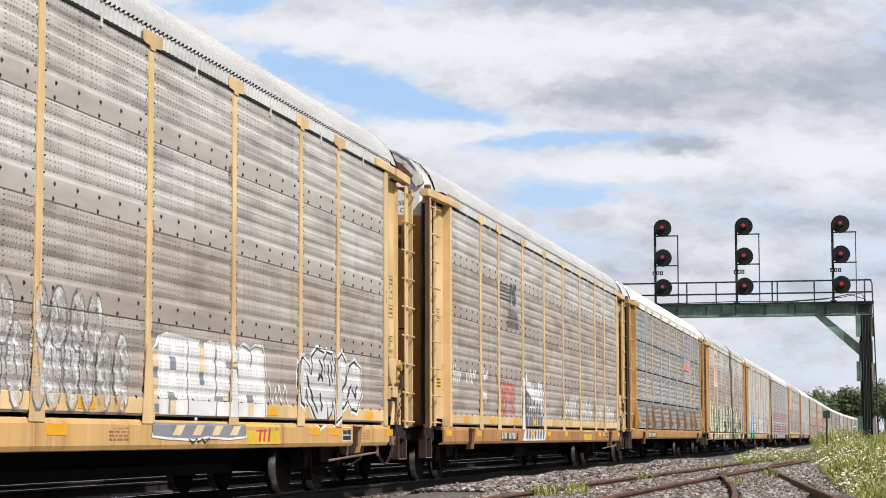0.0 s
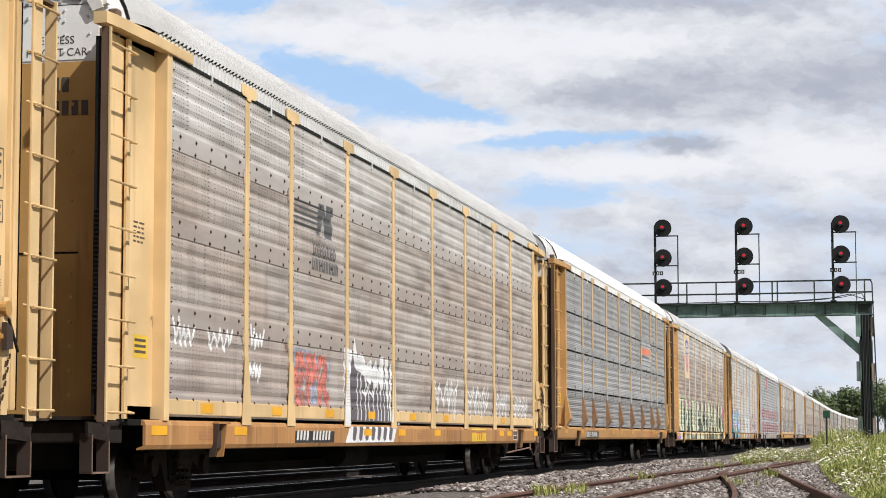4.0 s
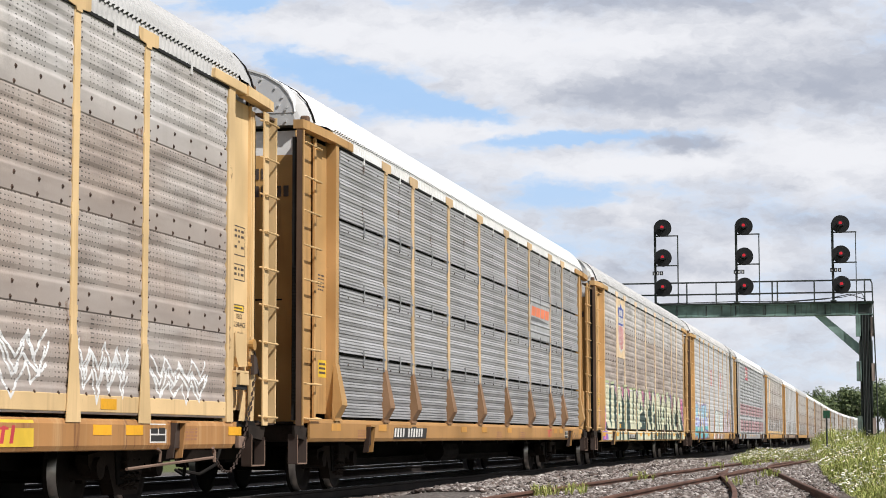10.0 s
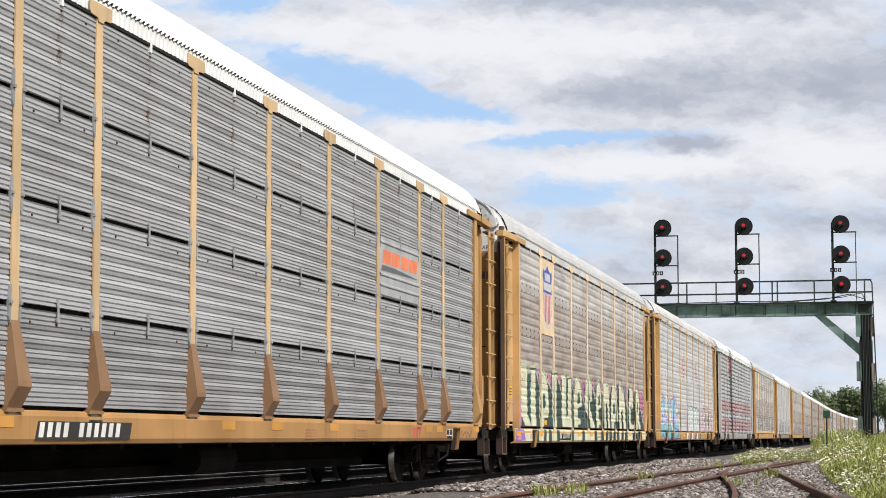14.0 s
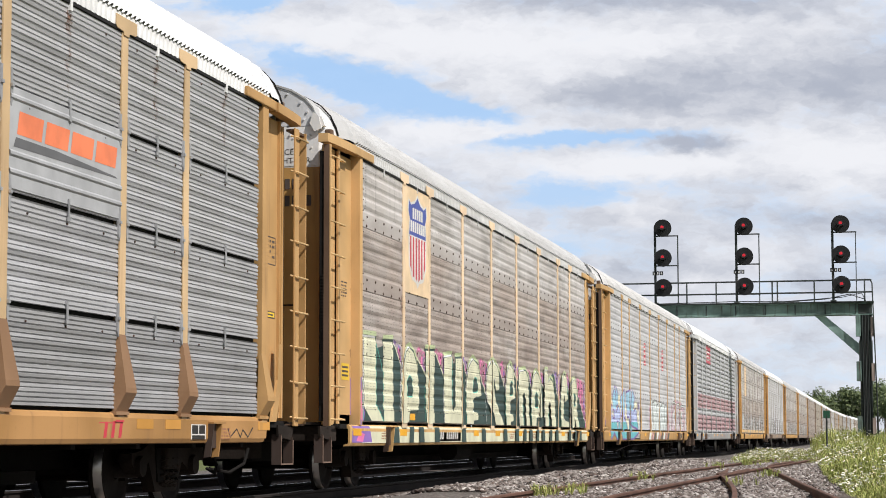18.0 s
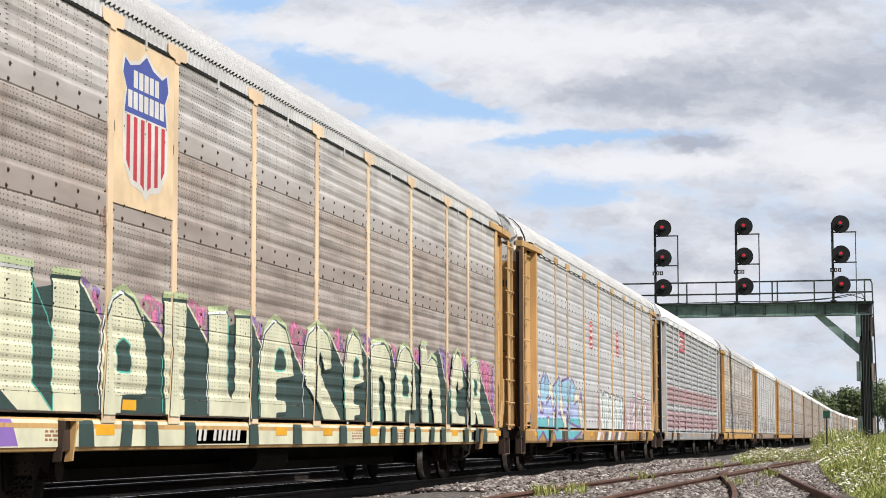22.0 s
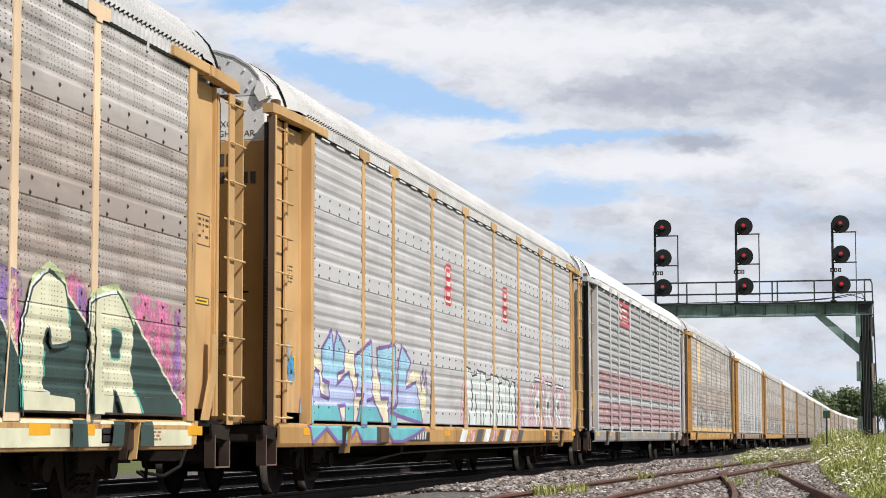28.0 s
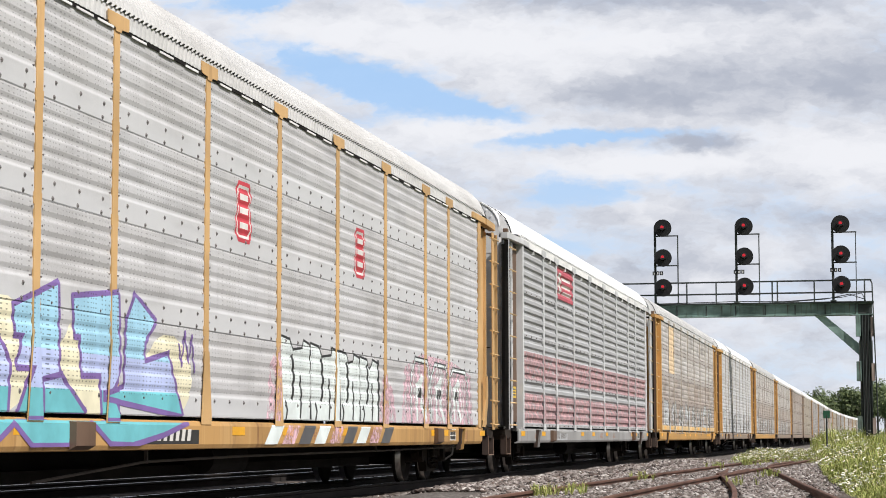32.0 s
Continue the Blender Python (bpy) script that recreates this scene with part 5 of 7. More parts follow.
def regions(style, kick):
    """Windows of a car's side and the depth of the surface in each."""
    r = []
    low = 1.19 if kick else 1.0
    for a, b in bays():
        r.append(([(a, low), (b, low), (b, 4.83), (a, 4.83)], (lambda z: FACE + 0.002) if style == "flat" else (lambda z: SKIN + depth_at(z, style)), style != "flat"))
        if kick:
            r.append(([(a, 1.02), (b, 1.02), (b, 1.185), (a, 1.185)], lambda z: FACE + 0.006, False))
    for x in POSTS:
        r.append(([(x - 0.066, 1.74), (x + 0.066, 1.74), (x + 0.066, 4.75), (x - 0.066, 4.75)], lambda z: FACE, False))
        r.append(([(x - 0.17, 0.93), (x + 0.17, 0.93), (x + 0.062, 1.74), (x - 0.062, 1.74)], lambda z: FACE - 0.010, False))
    up = SILL_UP.get(style, 0.0)
    r.append(([(-12.44, 0.69 + up), (11.99, 0.69 + up), (11.99, 0.905 + up), (-12.44, 0.905 + up)], lambda z: FACE, False))
    r.append(([(-12.44, 0.906 + up), (11.99, 0.906 + up), (11.99, 0.942 + up), (-12.44, 0.942 + up)], lambda z: FACE + max(0.0, (z - up - 0.906) * 0.34), False))
    for s in (-1, 1):
        a, b = sorted((s * END - 0.03, s * END + s * 0.09))
        r.append(([(a, 0.95), (b, 0.95), (b, 4.85), (a, 4.85)], lambda z: FACE - 0.005, False))
        a, b = sorted((s * (END + 0.1), s * (12.95 if s > 0 else 12.8)))
        r.append(([(a, 1.1), (b, 1.1), (b, 4.8), (a, 4.8)], lambda z: FACE + 0.14, False))
    return r


BREAKS = {}


def breaks(style):
    if style not in BREAKS:
        z = []
        for r in range(4):
            z += [ROWS[r] + p[1] for p in wavy(ROWS[r + 1] - ROWS[r], style)]
        BREAKS[style] = sorted(set(round(q, 4) for q in z))
    return BREAKS[style]


SHIFT = {CARS[1].name: -0.05, CARS[4].name: -0.18}      # paint set a little back along the second and fifth cars


class Piece:
    """A painted piece on a car's side: shapes are laid over one another and follow the corrugated sheet."""

    def __init__(self, car, name, style, kick=True, label=""):
        self.car, self.name, self.style, self.label = car, name, style, label
        self.g, self.mats, self.layer = Geo(), [], 0
        self.reg = regions(style, kick)
        self.dx = SHIFT.get(car.name, 0.0)

    def shape(self, pts, mat):
        if len(pts) < 3:
            return self
        if mat not in self.mats:
            self.mats.append(mat)
        mi = self.mats.index(mat)
        pts = [(q[0] + self.dx, q[1]) for q in pts]
        self.layer += 1
        lift = 0.0015 + 0.00006 * self.layer
        for win, dep, wave in self.reg:
            x0, x1 = min(p[0] for p in win), max(p[0] for p in win)
            if max(p[0] for p in pts) < x0 or min(p[0] for p in pts) > x1:
                continue
            q = clip_poly(list(pts), win)
            if len(q) < 3:
                continue
            zs = set(round(p[1], 4) for p in q)
            if wave:
                lo, hi = min(zs), max(zs)
                zs |= set(z for z in breaks(self.style) if lo < z < hi)
            zs = sorted(zs)
            ed = [(a, b) for a, b in zip(q, q[1:] + q[:1]) if abs(a[1] - b[1]) > 1e-6]
            for a, b in zip(zs[:-1], zs[1:]):
                if b - a < 2e-4:
                    continue
                mid, hit = (a + b) / 2, []
                for p, r in ed:
                    if min(p[1], r[1]) < mid < max(p[1], r[1]):
                        f = (r[0] - p[0]) / (r[1] - p[1])
                        hit.append((p[0] + f * (mid - p[1]), p[0] + f * (a - p[1]), p[0] + f * (b - p[1])))
                hit.sort()
                ya, yb = dep(a + 1e-5) - lift, dep(b - 1e-5) - lift
                for l, r in zip(hit[0::2], hit[1::2]):
                    self.g.poly([(l[1], ya, a), (r[1], ya, a), (r[2], yb, b), (l[2], yb, b)], mi)
        return self

    def stroke(self, pts, w, mat, grow=0.0):
        for a, b in zip(pts[:-1], pts[1:]):
            a, b = Vector(a), Vector(b)
            d = (b - a).normalized()
            n = Vector((-d.y, d.x)) * (w / 2)
            a, b = a - d * (w * 0.42), b + d * (w * 0.42)
            self.shape([tuple(a - n), tuple(b - n), tuple(b + n), tuple(a + n)], mat)
        return self

    def rect(self, x0, x1, z0, z1, mat, lean=0.0):
        return self.shape([(x0, z0), (x1, z0), (x1 + lean, z1), (x0 + lean, z1)], mat)

    def done(self):
        if self.g.f:
            ob = part(self.name, self.g, self.mats, self.car, self.label)
            return tagged(ob, kind="stuff") if self.name in ("stencil", "rust_run", "rust_stain") else ob


LETTERS = {
    "V": [[(0.0, 1), (0.12, 0.1), (0.5, 0.0)], [(0.75, 0.95), (0.72, 0.0), (0.5, 0.0)]], "A": [[(0.12, 0), (0.22, 0.8), (0.5, 1.0), (0.72, 0.8), (0.85, 0)], [(0.2, 0.35), (0.8, 0.35)]],
    "U": [[(0.05, 1), (0.1, 0.05), (0.5, 0.0), (0.85, 0.08), (0.9, 0.95)]], "E": [[(0.85, 0.6), (0.75, 0.95), (0.3, 0.95), (0.1, 0.6), (0.12, 0.0), (0.85, 0.02)], [(0.15, 0.45), (0.75, 0.45)]],
    "S": [[(0.9, 0.6), (0.75, 1.0), (0.3, 1.0), (0.1, 0.7), (0.35, 0.45), (0.9, 0.0)]], "D": [[(0.1, 0), (0.1, 0.95), (0.6, 0.9), (0.85, 0.6), (0.85, 0)], [(0.45, 0.0), (0.45, 0.5)]],
    "N": [[(0.1, 0), (0.12, 0.95), (0.5, 0.55), (0.85, 0.8), (0.85, 0)]], "C": [[(0.85, 0.55), (0.7, 0.95), (0.3, 0.95), (0.12, 0.6), (0.15, 0.02), (0.85, 0.02)]],
    "R": [[(0.1, 0), (0.12, 0.95), (0.65, 0.9), (0.75, 0.6), (0.3, 0.42), (0.95, 0.0)]], "H": [[(0.1, 0), (0.12, 1)], [(0.85, 0), (0.85, 1)], [(0.12, 0.5), (0.85, 0.5)]],
    "P": [[(0.1, 0), (0.1, 0.95), (0.7, 0.95), (0.85, 0.65), (0.15, 0.42)]], "W": [[(0.0, 1), (0.2, 0.0), (0.5, 0.75), (0.75, 0.0), (1.0, 1)]],
    "O": [[(0.1, 0.1), (0.1, 0.9), (0.8, 0.95), (0.9, 0.1), (0.1, 0.05)]]}


def letter(p, ch, x0, x1, z0, z1, w, fill, edge=None, rim=0.05, skew=0.0):
    """A fat graffiti letter with an outline."""
    for poly, wide, mat in ([(k, w + 2 * rim, edge) for k in LETTERS[ch]] if edge else []) + [(k, w, fill) for k in LETTERS[ch]]:
        p.stroke([(x0 + (x1 - x0) * (u + skew * v), z0 + (z1 - z0) * v) for u, v in poly], wide, mat)


def squiggle(p, rng, x0, x1, z0, z1, w, mat, n=7):
    """A loose tag: quick strokes up and down."""
    pts = []
    for i in range(n):
        pts.append((x0 + (x1 - x0) * (i + rng.uniform(-0.2, 0.5)) / n, rng.uniform(z0, z0 + (z1 - z0) * 0.35) if i % 2 else rng.uniform(z0 + (z1 - z0) * 0.6, z1)))
    p.stroke(pts, w, mat)


def board(car, style, x0, x1, mat=P_BOARD, ink=P_LETTER, groups=(4, 6), z0=0.705, z1=0.895, lean=0.02):
    """A number board on the sill, its figures kept as plain bars."""
    p = Piece(car, "number_board", style, True, "dark board with pale bars")
    p.rect(x0, x1, z0, z1, mat, lean)
    n = sum(groups) + len(groups)
    step = (x1 - x0 - 0.1) / n
    x = x0 + 0.08
    for k in groups:
        for _ in range(k):
            p.rect(x, x + step * 0.58, z0 + 0.035, z1 - 0.03, ink, 0.04)
            x += step
        x += step
    return p.done()


def small_print(car, style, x, z, w, rows, mat=P_DARKLET, h=0.022, gap=0.038, kick=True):
    """Lines of lettering too small to read, as bars."""
    rng = random.Random(int(x * 100) + int(z * 1000))
    p = Piece(car, "stencil", style, kick, "small dark stencilled lines")
    for i in range(rows):
        a = x
        while a < x + w - 0.05:
            b = min(x + w, a + rng.uniform(0.05, 0.16))
            p.rect(a, b, z - gap * i, z - gap * i + h, mat)
            a = b + 0.035
    return p.done()


def operator_patch(car, style, x, mat=P_YBOARD, ink=P_CRIMSON):
    p = Piece(car, "emblem", style, True, "yellow patch with red bars")
    p.rect(x - 0.65, x + 0.78, 0.695, 0.935, mat)
    p.rect(x - 0.22, x + 0.24, 0.845, 0.885, ink)
    for a in (-0.12, 0.06, 0.26):
        p.rect(x + a, x + a + 0.075, 0.725, 0.885, ink, 0.05)
    return p.done()


def common_marks(car, style, rng, ink=P_RUSTLET):
    for x in (-10.6, 0.3, 3.2, 10.3):
        small_print(car, style, x + rng.uniform(-0.2, 0.2), 0.86, 0.55, 4, ink)
    p = Piece(car, "label", style, True, "black and white inspection label")
    p.rect(9.25, 9.75, 0.72, 0.92, P_LETTER)
    p.rect(9.28, 9.72, 0.735, 0.80, P_BOARD)
    p.rect(9.28, 9.49, 0.815, 0.91, P_BOARD)
    p.rect(9.52, 9.72, 0.815, 0.91, P_BOARD)
    p.done()
    for s in (-1, 1):
        if s < 0:
            small_print(car, style, -12.45, 3.0, 0.34, 5, P_DARKLET, 0.02, 0.05)
        p = Piece(car, "label", style, True, "small yellow label")
        if s > 0:
            continue
        p.rect(-12.42, -12.0, 1.60, 1.84, P_YBOARD)
        for z in (1.65, 1.71, 1.77):
            p.rect(-12.38, -12.05, z, z + 0.03, P_DARKLET)
        p.done()


rngm = random.Random(7)
A, B, C, D, E, F, G = CARS[:7]

# first car: white block letters, a bubble piece, faint bubbles
p = Piece(A, "graffiti", "wave", True, "white block letter graffiti")
# slate and buff shadow, then the four white blocks, then their counters
p.stroke([(1.59, 1.10), (1.58, 1.68), (1.77, 1.82), (1.97, 1.87), (2.66, 1.845), (3.08, 1.83)], 0.05, P_WHITE)
for z0, z1, mt in ((1.04, 1.13, P_GREYBLUE), (1.13, 1.40, P_BUFF), (1.40, 1.52, P_GREYBLUE), (1.52, 1.72, P_BUFF)):
    p.rect(1.61, 1.80, z0, z1, mt)
p.shape([(1.61, 1.70), (1.80, 1.70), (1.84, 1.80)], P_GREYBLUE)
block = {"R": [(1.79, 1.03), (1.765, 1.74), (1.83, 1.80), (1.98, 1.835), (2.36, 1.82), (2.66, 1.80), (2.675, 1.40), (2.65, 1.03)],
         "U": [(2.71, 1.03), (2.70, 1.79), (2.88, 1.82), (3.07, 1.76), (3.08, 1.36), (3.26, 1.35), (3.27, 1.82), (3.44, 1.855), (3.62, 1.84), (3.60, 1.62), (3.665, 1.40), (3.66, 1.20), (3.60, 1.03)],
         "S": [(3.69, 1.03), (3.74, 1.30), (3.68, 1.60), (3.68, 1.845), (4.05, 1.86), (4.25, 1.83), (4.46, 1.78), (4.44, 1.66), (4.02, 1.66), (4.05, 1.56), (4.30, 1.55), (4.42, 1.48), (4.43, 1.03)],
         "H": [(4.52, 1.03), (4.50, 1.78), (4.64, 1.84), (4.80, 1.83), (4.97, 1.77), (5.03, 1.81), (5.14, 1.84), (5.42, 1.845), (5.50, 1.78), (5.53, 1.60), (5.54, 1.03)]}
for k, o in block.items():
    if k in "RSH":
        p.shape([(x + (0.05 if k == "R" else 0.0), z) for x, z in o], P_GREYBLUE)
    p.stroke(o + o[:1], 0.035, P_WHITE)
    p.shape(o, P_WHITE)
p.rect(3.09, 3.25, 1.50, 1.77, P_BUFF)
p.rect(3.09, 3.25, 1.36, 1.50, P_GREYBLUE)
for x in (2.69, 3.66, 4.475):
    p.stroke([(x, 1.04), (x + 0.012, 1.25), (x - 0.012, 1.5), (x, 1.78)], 0.024, P_GREYBLUE)
for x0, x1, z0, z1, mt in ((2.11, 2.30, 1.50, 1.64, P_GREYBLUE), (2.05, 2.26, 1.03, 1.26, P_GREYBLUE), (2.10, 2.24, 1.03, 1.17, P_BUFF), (4.03, 4.46, 1.58, 1.655, P_GREYBLUE), (4.20, 4.40, 1.60, 1.635, P_BUFF),
                           (3.60, 4.17, 1.185, 1.25, P_GREYBLUE), (3.92, 4.10, 1.20, 1.235, P_BUFF), (4.83, 5.08, 1.19, 1.28, P_GREYBLUE), (4.86, 5.06, 1.03, 1.185, P_BUFF)):
    p.rect(x0, x1, z0, z1, mt, 0.008)
p.stroke([(4.985, 1.79), (5.0, 1.70), (5.005, 1.64)], 0.05, P_GREYBLUE)
p.stroke([(5.56, 1.06), (5.575, 1.60), (5.53, 1.80), (5.42, 1.87), (5.12, 1.87), (4.98, 1.81), (4.66, 1.87)], 0.022, P_GREYBLUE)
p.stroke([(5.59, 1.06), (5.60, 1.62), (5.55, 1.83), (5.43, 1.89), (5.12, 1.89), (4.98, 1.84), (4.65, 1.89), (4.48, 1.82)], 0.03, P_WHITE)
rim = [(1.55, 0.80), (2.0, 0.78), (2.9, 0.76), (3.3, 0.79), (4.1, 0.77), (4.75, 0.79), (4.75, 0.93), (3.3, 0.935), (2.0, 0.93), (1.55, 0.94)]
p.stroke(rim[:6], 0.05, P_WHITE)
p.shape(rim, P_GREYBLUE)
for i in range(4):
    p.rect(2.15 + 0.66 * i, 2.42 + 0.66 * i, 0.80, 0.91, P_BUFF, 0.16)
squiggle(p, rngm, 2.7, 3.5, 0.715, 0.775, 0.018, P_BOARD, 7)
p.done()
p = Piece(A, "graffiti", "wave", True, "silver bubble graffiti with black outline")
blobs = [[(7.03, 1.53), (7.06, 1.70), (7.17, 1.80), (7.32, 1.80), (7.56, 1.70), (7.64, 1.60), (7.45, 1.55), (7.38, 1.32), (7.31, 1.19), (7.12, 1.25)],
         [(7.72, 1.60), (7.71, 1.85), (7.94, 1.95), (8.27, 1.91), (8.33, 1.64), (8.46, 1.44), (8.43, 1.01), (8.10, 0.94), (7.86, 1.04), (7.53, 1.26), (7.37, 1.52), (7.48, 1.61)],
         [(8.32, 1.82), (8.44, 1.92), (8.70, 1.90), (8.84, 1.76), (8.85, 1.45), (8.68, 1.14), (8.51, 1.04), (8.42, 1.43)],
         [(8.89, 1.63), (8.97, 1.85), (9.24, 1.93), (9.47, 1.82), (9.48, 1.63), (9.30, 1.46), (9.17, 1.08), (8.86, 0.99), (8.76, 1.35)],
         [(9.48, 1.53), (9.66, 1.76), (9.95, 1.84), (10.29, 1.76), (10.36, 1.40), (10.06, 1.16), (9.77, 1.19), (9.63, 1.31), (9.35, 1.21), (9.21, 1.18), (9.25, 1.37)]]
for wide, mt in ((0.15, P_WHITE), (0.065, P_BLACK)):
    for o in blobs:
        p.stroke(o + o[:1], wide, mt)
for o in blobs:
    p.shape(o, P_PALE)
for pts in ([(7.45, 1.58), (7.62, 1.40), (7.92, 1.12)], [(8.0, 1.55), (8.12, 1.62), (8.22, 1.56), (8.2, 1.72), (8.1, 1.8)], [(8.1, 1.35), (8.2, 1.22), (8.12, 1.15)], [(8.5, 1.75), (8.6, 1.5)], [(8.66, 1.8), (8.72, 1.55)],
            [(9.1, 1.75), (9.2, 1.6)], [(9.55, 1.35), (9.75, 1.5)], [(9.85, 1.45), (10.0, 1.35), (10.1, 1.5)]):
    p.stroke(pts, 0.06, P_BLACK)
p.done()
p = Piece(A, "graffiti", "wave", True, "faint white bubble graffiti")
for i in range(8):
    for cz, rz in ((1.42, 0.40), (1.88, 0.30)):
        cx = -2.3 + 0.42 * i + (0.14 if cz > 1.6 else 0) + rngm.uniform(-0.05, 0.05)
        rx = rngm.uniform(0.17, 0.23)
        if cz > 1.6 and i in (1, 6, 7):
            continue
        ring = [(cx + rx * math.cos(a * 0.449), cz + rz * math.sin(a * 0.449)) for a in range(15)]
        p.shape(ring[:14], P_FAINT)
        p.stroke(ring, 0.028, P_SMOKE)
        p.stroke([(cx - 0.04, cz + rz * 0.4), (cx + 0.02, cz - rz * 0.2)], 0.03, P_SMOKE)
squiggle(p, rngm, 5.7, 6.6, 1.15, 1.5, 0.03, P_WHITE, 8)
p.done()
operator_patch(A, "wave", 5.4)
board(A, "wave", -6.9, -5.0, P_BOARD)
common_marks(A, "wave", rngm)


def text_part(words, size, m, mat, parent, name="lettering"):
    """Readable stencilled words as a flat mesh."""
    cu = bpy.data.curves.new("lettering", "FONT")
    cu.body, cu.size, cu.align_x, cu.resolution_u = words, size, "CENTER", 3
    tmp = bpy.data.objects.new("lettering", cu)
    scene.collection.objects.link(tmp)
    me = bpy.data.meshes.new_from_object(tmp.evaluated_get(bpy.context.evaluated_depsgraph_get()))
    bpy.data.objects.remove(tmp)
    bpy.data.curves.remove(cu)
    me.materials.clear()
    me.materials.append(mat)
    ob = new(name, me)
    ob.parent = parent
    ob.matrix_basis = m
    return ob


def end_words(words, size, z, car):
    text_part(words, size, Matrix.Translation((-13.1805, -0.87, z)) @ Matrix(((0, 0, -1, 0), (-1, 0, 0, 0), (0, 1, 0, 0), (0, 0, 0, 1))), P_DARKLET, car)


def side_words(words, size, x, z, car):
    text_part(words, size, Matrix.Translation((x, FACE + 0.136, z)) @ pose(0, 0, 0, 90, 0, 0), P_DARKLET, car)


for c in (B, C, D, E):
    if c is not C:
        end_words("EXCESS", 0.115, 4.765, c)
        end_words("HEIGHT CAR", 0.115, 4.64, c)
    bar = shared("number_bar", lambda: Geo().box(-0.004, 0.003, -0.07, 0.0, 0.0, 0.15), P_DARKLET)
    for z, n in ((4.27, 4), (4.03, 6)):         # the car's mark and number, kept as bars
        for k in range(n):
            part("number_bar", bar, None, c, at=(-13.065 if c is C else -13.177, -0.62 - 0.105 * k, z))
for c in (A, B):
    side_words("DECK", 0.085, 12.62, 2.20, c)
    side_words("CLEARANCE", 0.085, 12.62, 2.10, c)
    side_words("A  89 MIN.", 0.075, 12.62, 1.99, c)
    side_words("B  94 MIN.", 0.075, 12.62, 1.89, c)
for z, w in ((2.05, "LOCK"), (1.94, "BEFORE"), (1.83, "THIS CAR")):
    text_part(w, 0.11, Matrix.Translation((-13.176, -0.85, z)) @ Matrix(((0, 0, -1, 0), (-1, 0, 0, 0), (0, 1, 0, 0), (0, 0, 0, 1))), P_DARKLET, E)


def data_box(car, x, z0, z1, tag=True):
    """A framed table of small lettering on the end wall."""
    p = Piece(car, "data_box", "flat", True, "framed table of small dark lettering")
    for a, b, c, d in ((x, x + 0.46, z0, z0 + 0.012), (x, x + 0.46, z1 - 0.012, z1), (x, x + 0.012, z0, z1), (x + 0.448, x + 0.46, z0, z1)):
        p.rect(a, b, c, d, P_DARKLET)
    for i in range(int((z1 - z0) / 0.065) - 1):
        for a, b in ((0.05, 0.14), (0.2, 0.25), (0.30, 0.41)):
            if (i * 7 + int(a * 20)) % 5:
                p.rect(x + a, x + b, z1 - 0.075 - 0.065 * i, z1 - 0.045 - 0.065 * i, P_DARKLET)
    p.done()
    if not tag:
        return
    p = Piece(car, "label", "flat", True, "small yellow label with dark bars")
    p.rect(x - 0.05, x + 0.44, 2.28, 2.37, P_DARKLET)
    p.rect(x - 0.03, x + 0.42, 2.295, 2.355, P_YBOARD)
    p.rect(x + 0.02, x + 0.36, 2.315, 2.335, P_DARKLET)
    p.done()


for c in (A, B, C, D, E):
    data_box(c, 12.42, 2.96, 3.32)
    if c in (A, B):
        data_box(c, 12.42, 2.66, 2.86, False)

# second car: dark emblem, red and white pieces
p = Piece(B, "emblem", "wave", True, "faded dark railway emblem of stripes and bars")
for i in range(5):
    p.shape([(-6.92, 3.86 - 0.075 * i), (-5.75 + 0.03 * i, 3.86 - 0.075 * i), (-5.72 + 0.03 * i, 3.895 - 0.075 * i), (-6.92, 3.895 - 0.075 * i)], P_GREY)
p.shape([(-5.85, 3.50), (-5.7, 3.50), (-5.5, 3.8), (-5.45, 3.55), (-5.15, 3.55), (-5.1, 3.93), (-5.3, 3.93), (-5.35, 3.75), (-5.5, 3.95), (-5.75, 3.95)], P_GREY)
p.shape([(-5.42, 3.50), (-5.05, 3.50), (-5.02, 3.72), (-5.28, 3.78), (-5.0, 3.84), (-5.02, 3.96), (-5.36, 3.96), (-5.4, 3.75), (-5.16, 3.68), (-5.42, 3.60)], P_GREY)
for k, (x, z0) in enumerate(((-6.02, 3.22), (-6.08, 3.02))):
    for i in range(7 + k):
        a = x + 0.172 * i
        p.rect(a, a + 0.05, z0, z0 + 0.17, P_GREY, 0.02)
        p.rect(a + 0.085, a + 0.125, z0, z0 + 0.17, P_GREY, 0.02)
        p.rect(a + 0.05, a + 0.10, z0 + (0.0, 0.13, 0.07)[i % 3], z0 + (0.04, 0.17, 0.10)[i % 3], P_GREY)
p.done()
p = Piece(B, "graffiti", "wave", True, "faded red block graffiti with blue edge")
p.shape([(-7.0, 1.2), (-5.2, 1.25), (-5.15, 1.8), (-6.1, 1.92), (-6.9, 1.95)], P_BLUEFADE)
for i in range(3):
    letter(p, "EPR"[i], -6.85 + 0.58 * i, -6.4 + 0.58 * i, 1.28, 1.82, 0.20, P_RED)
p.done()
p = Piece(B, "graffiti", "wave", True, "white and grey dripping graffiti")
p.shape([(-4.36, 1.0), (-1.40, 1.0), (-1.40, 1.90), (-2.6, 1.85), (-3.2, 1.85), (-3.7, 1.95), (-4.36, 1.95)], P_DUSK)
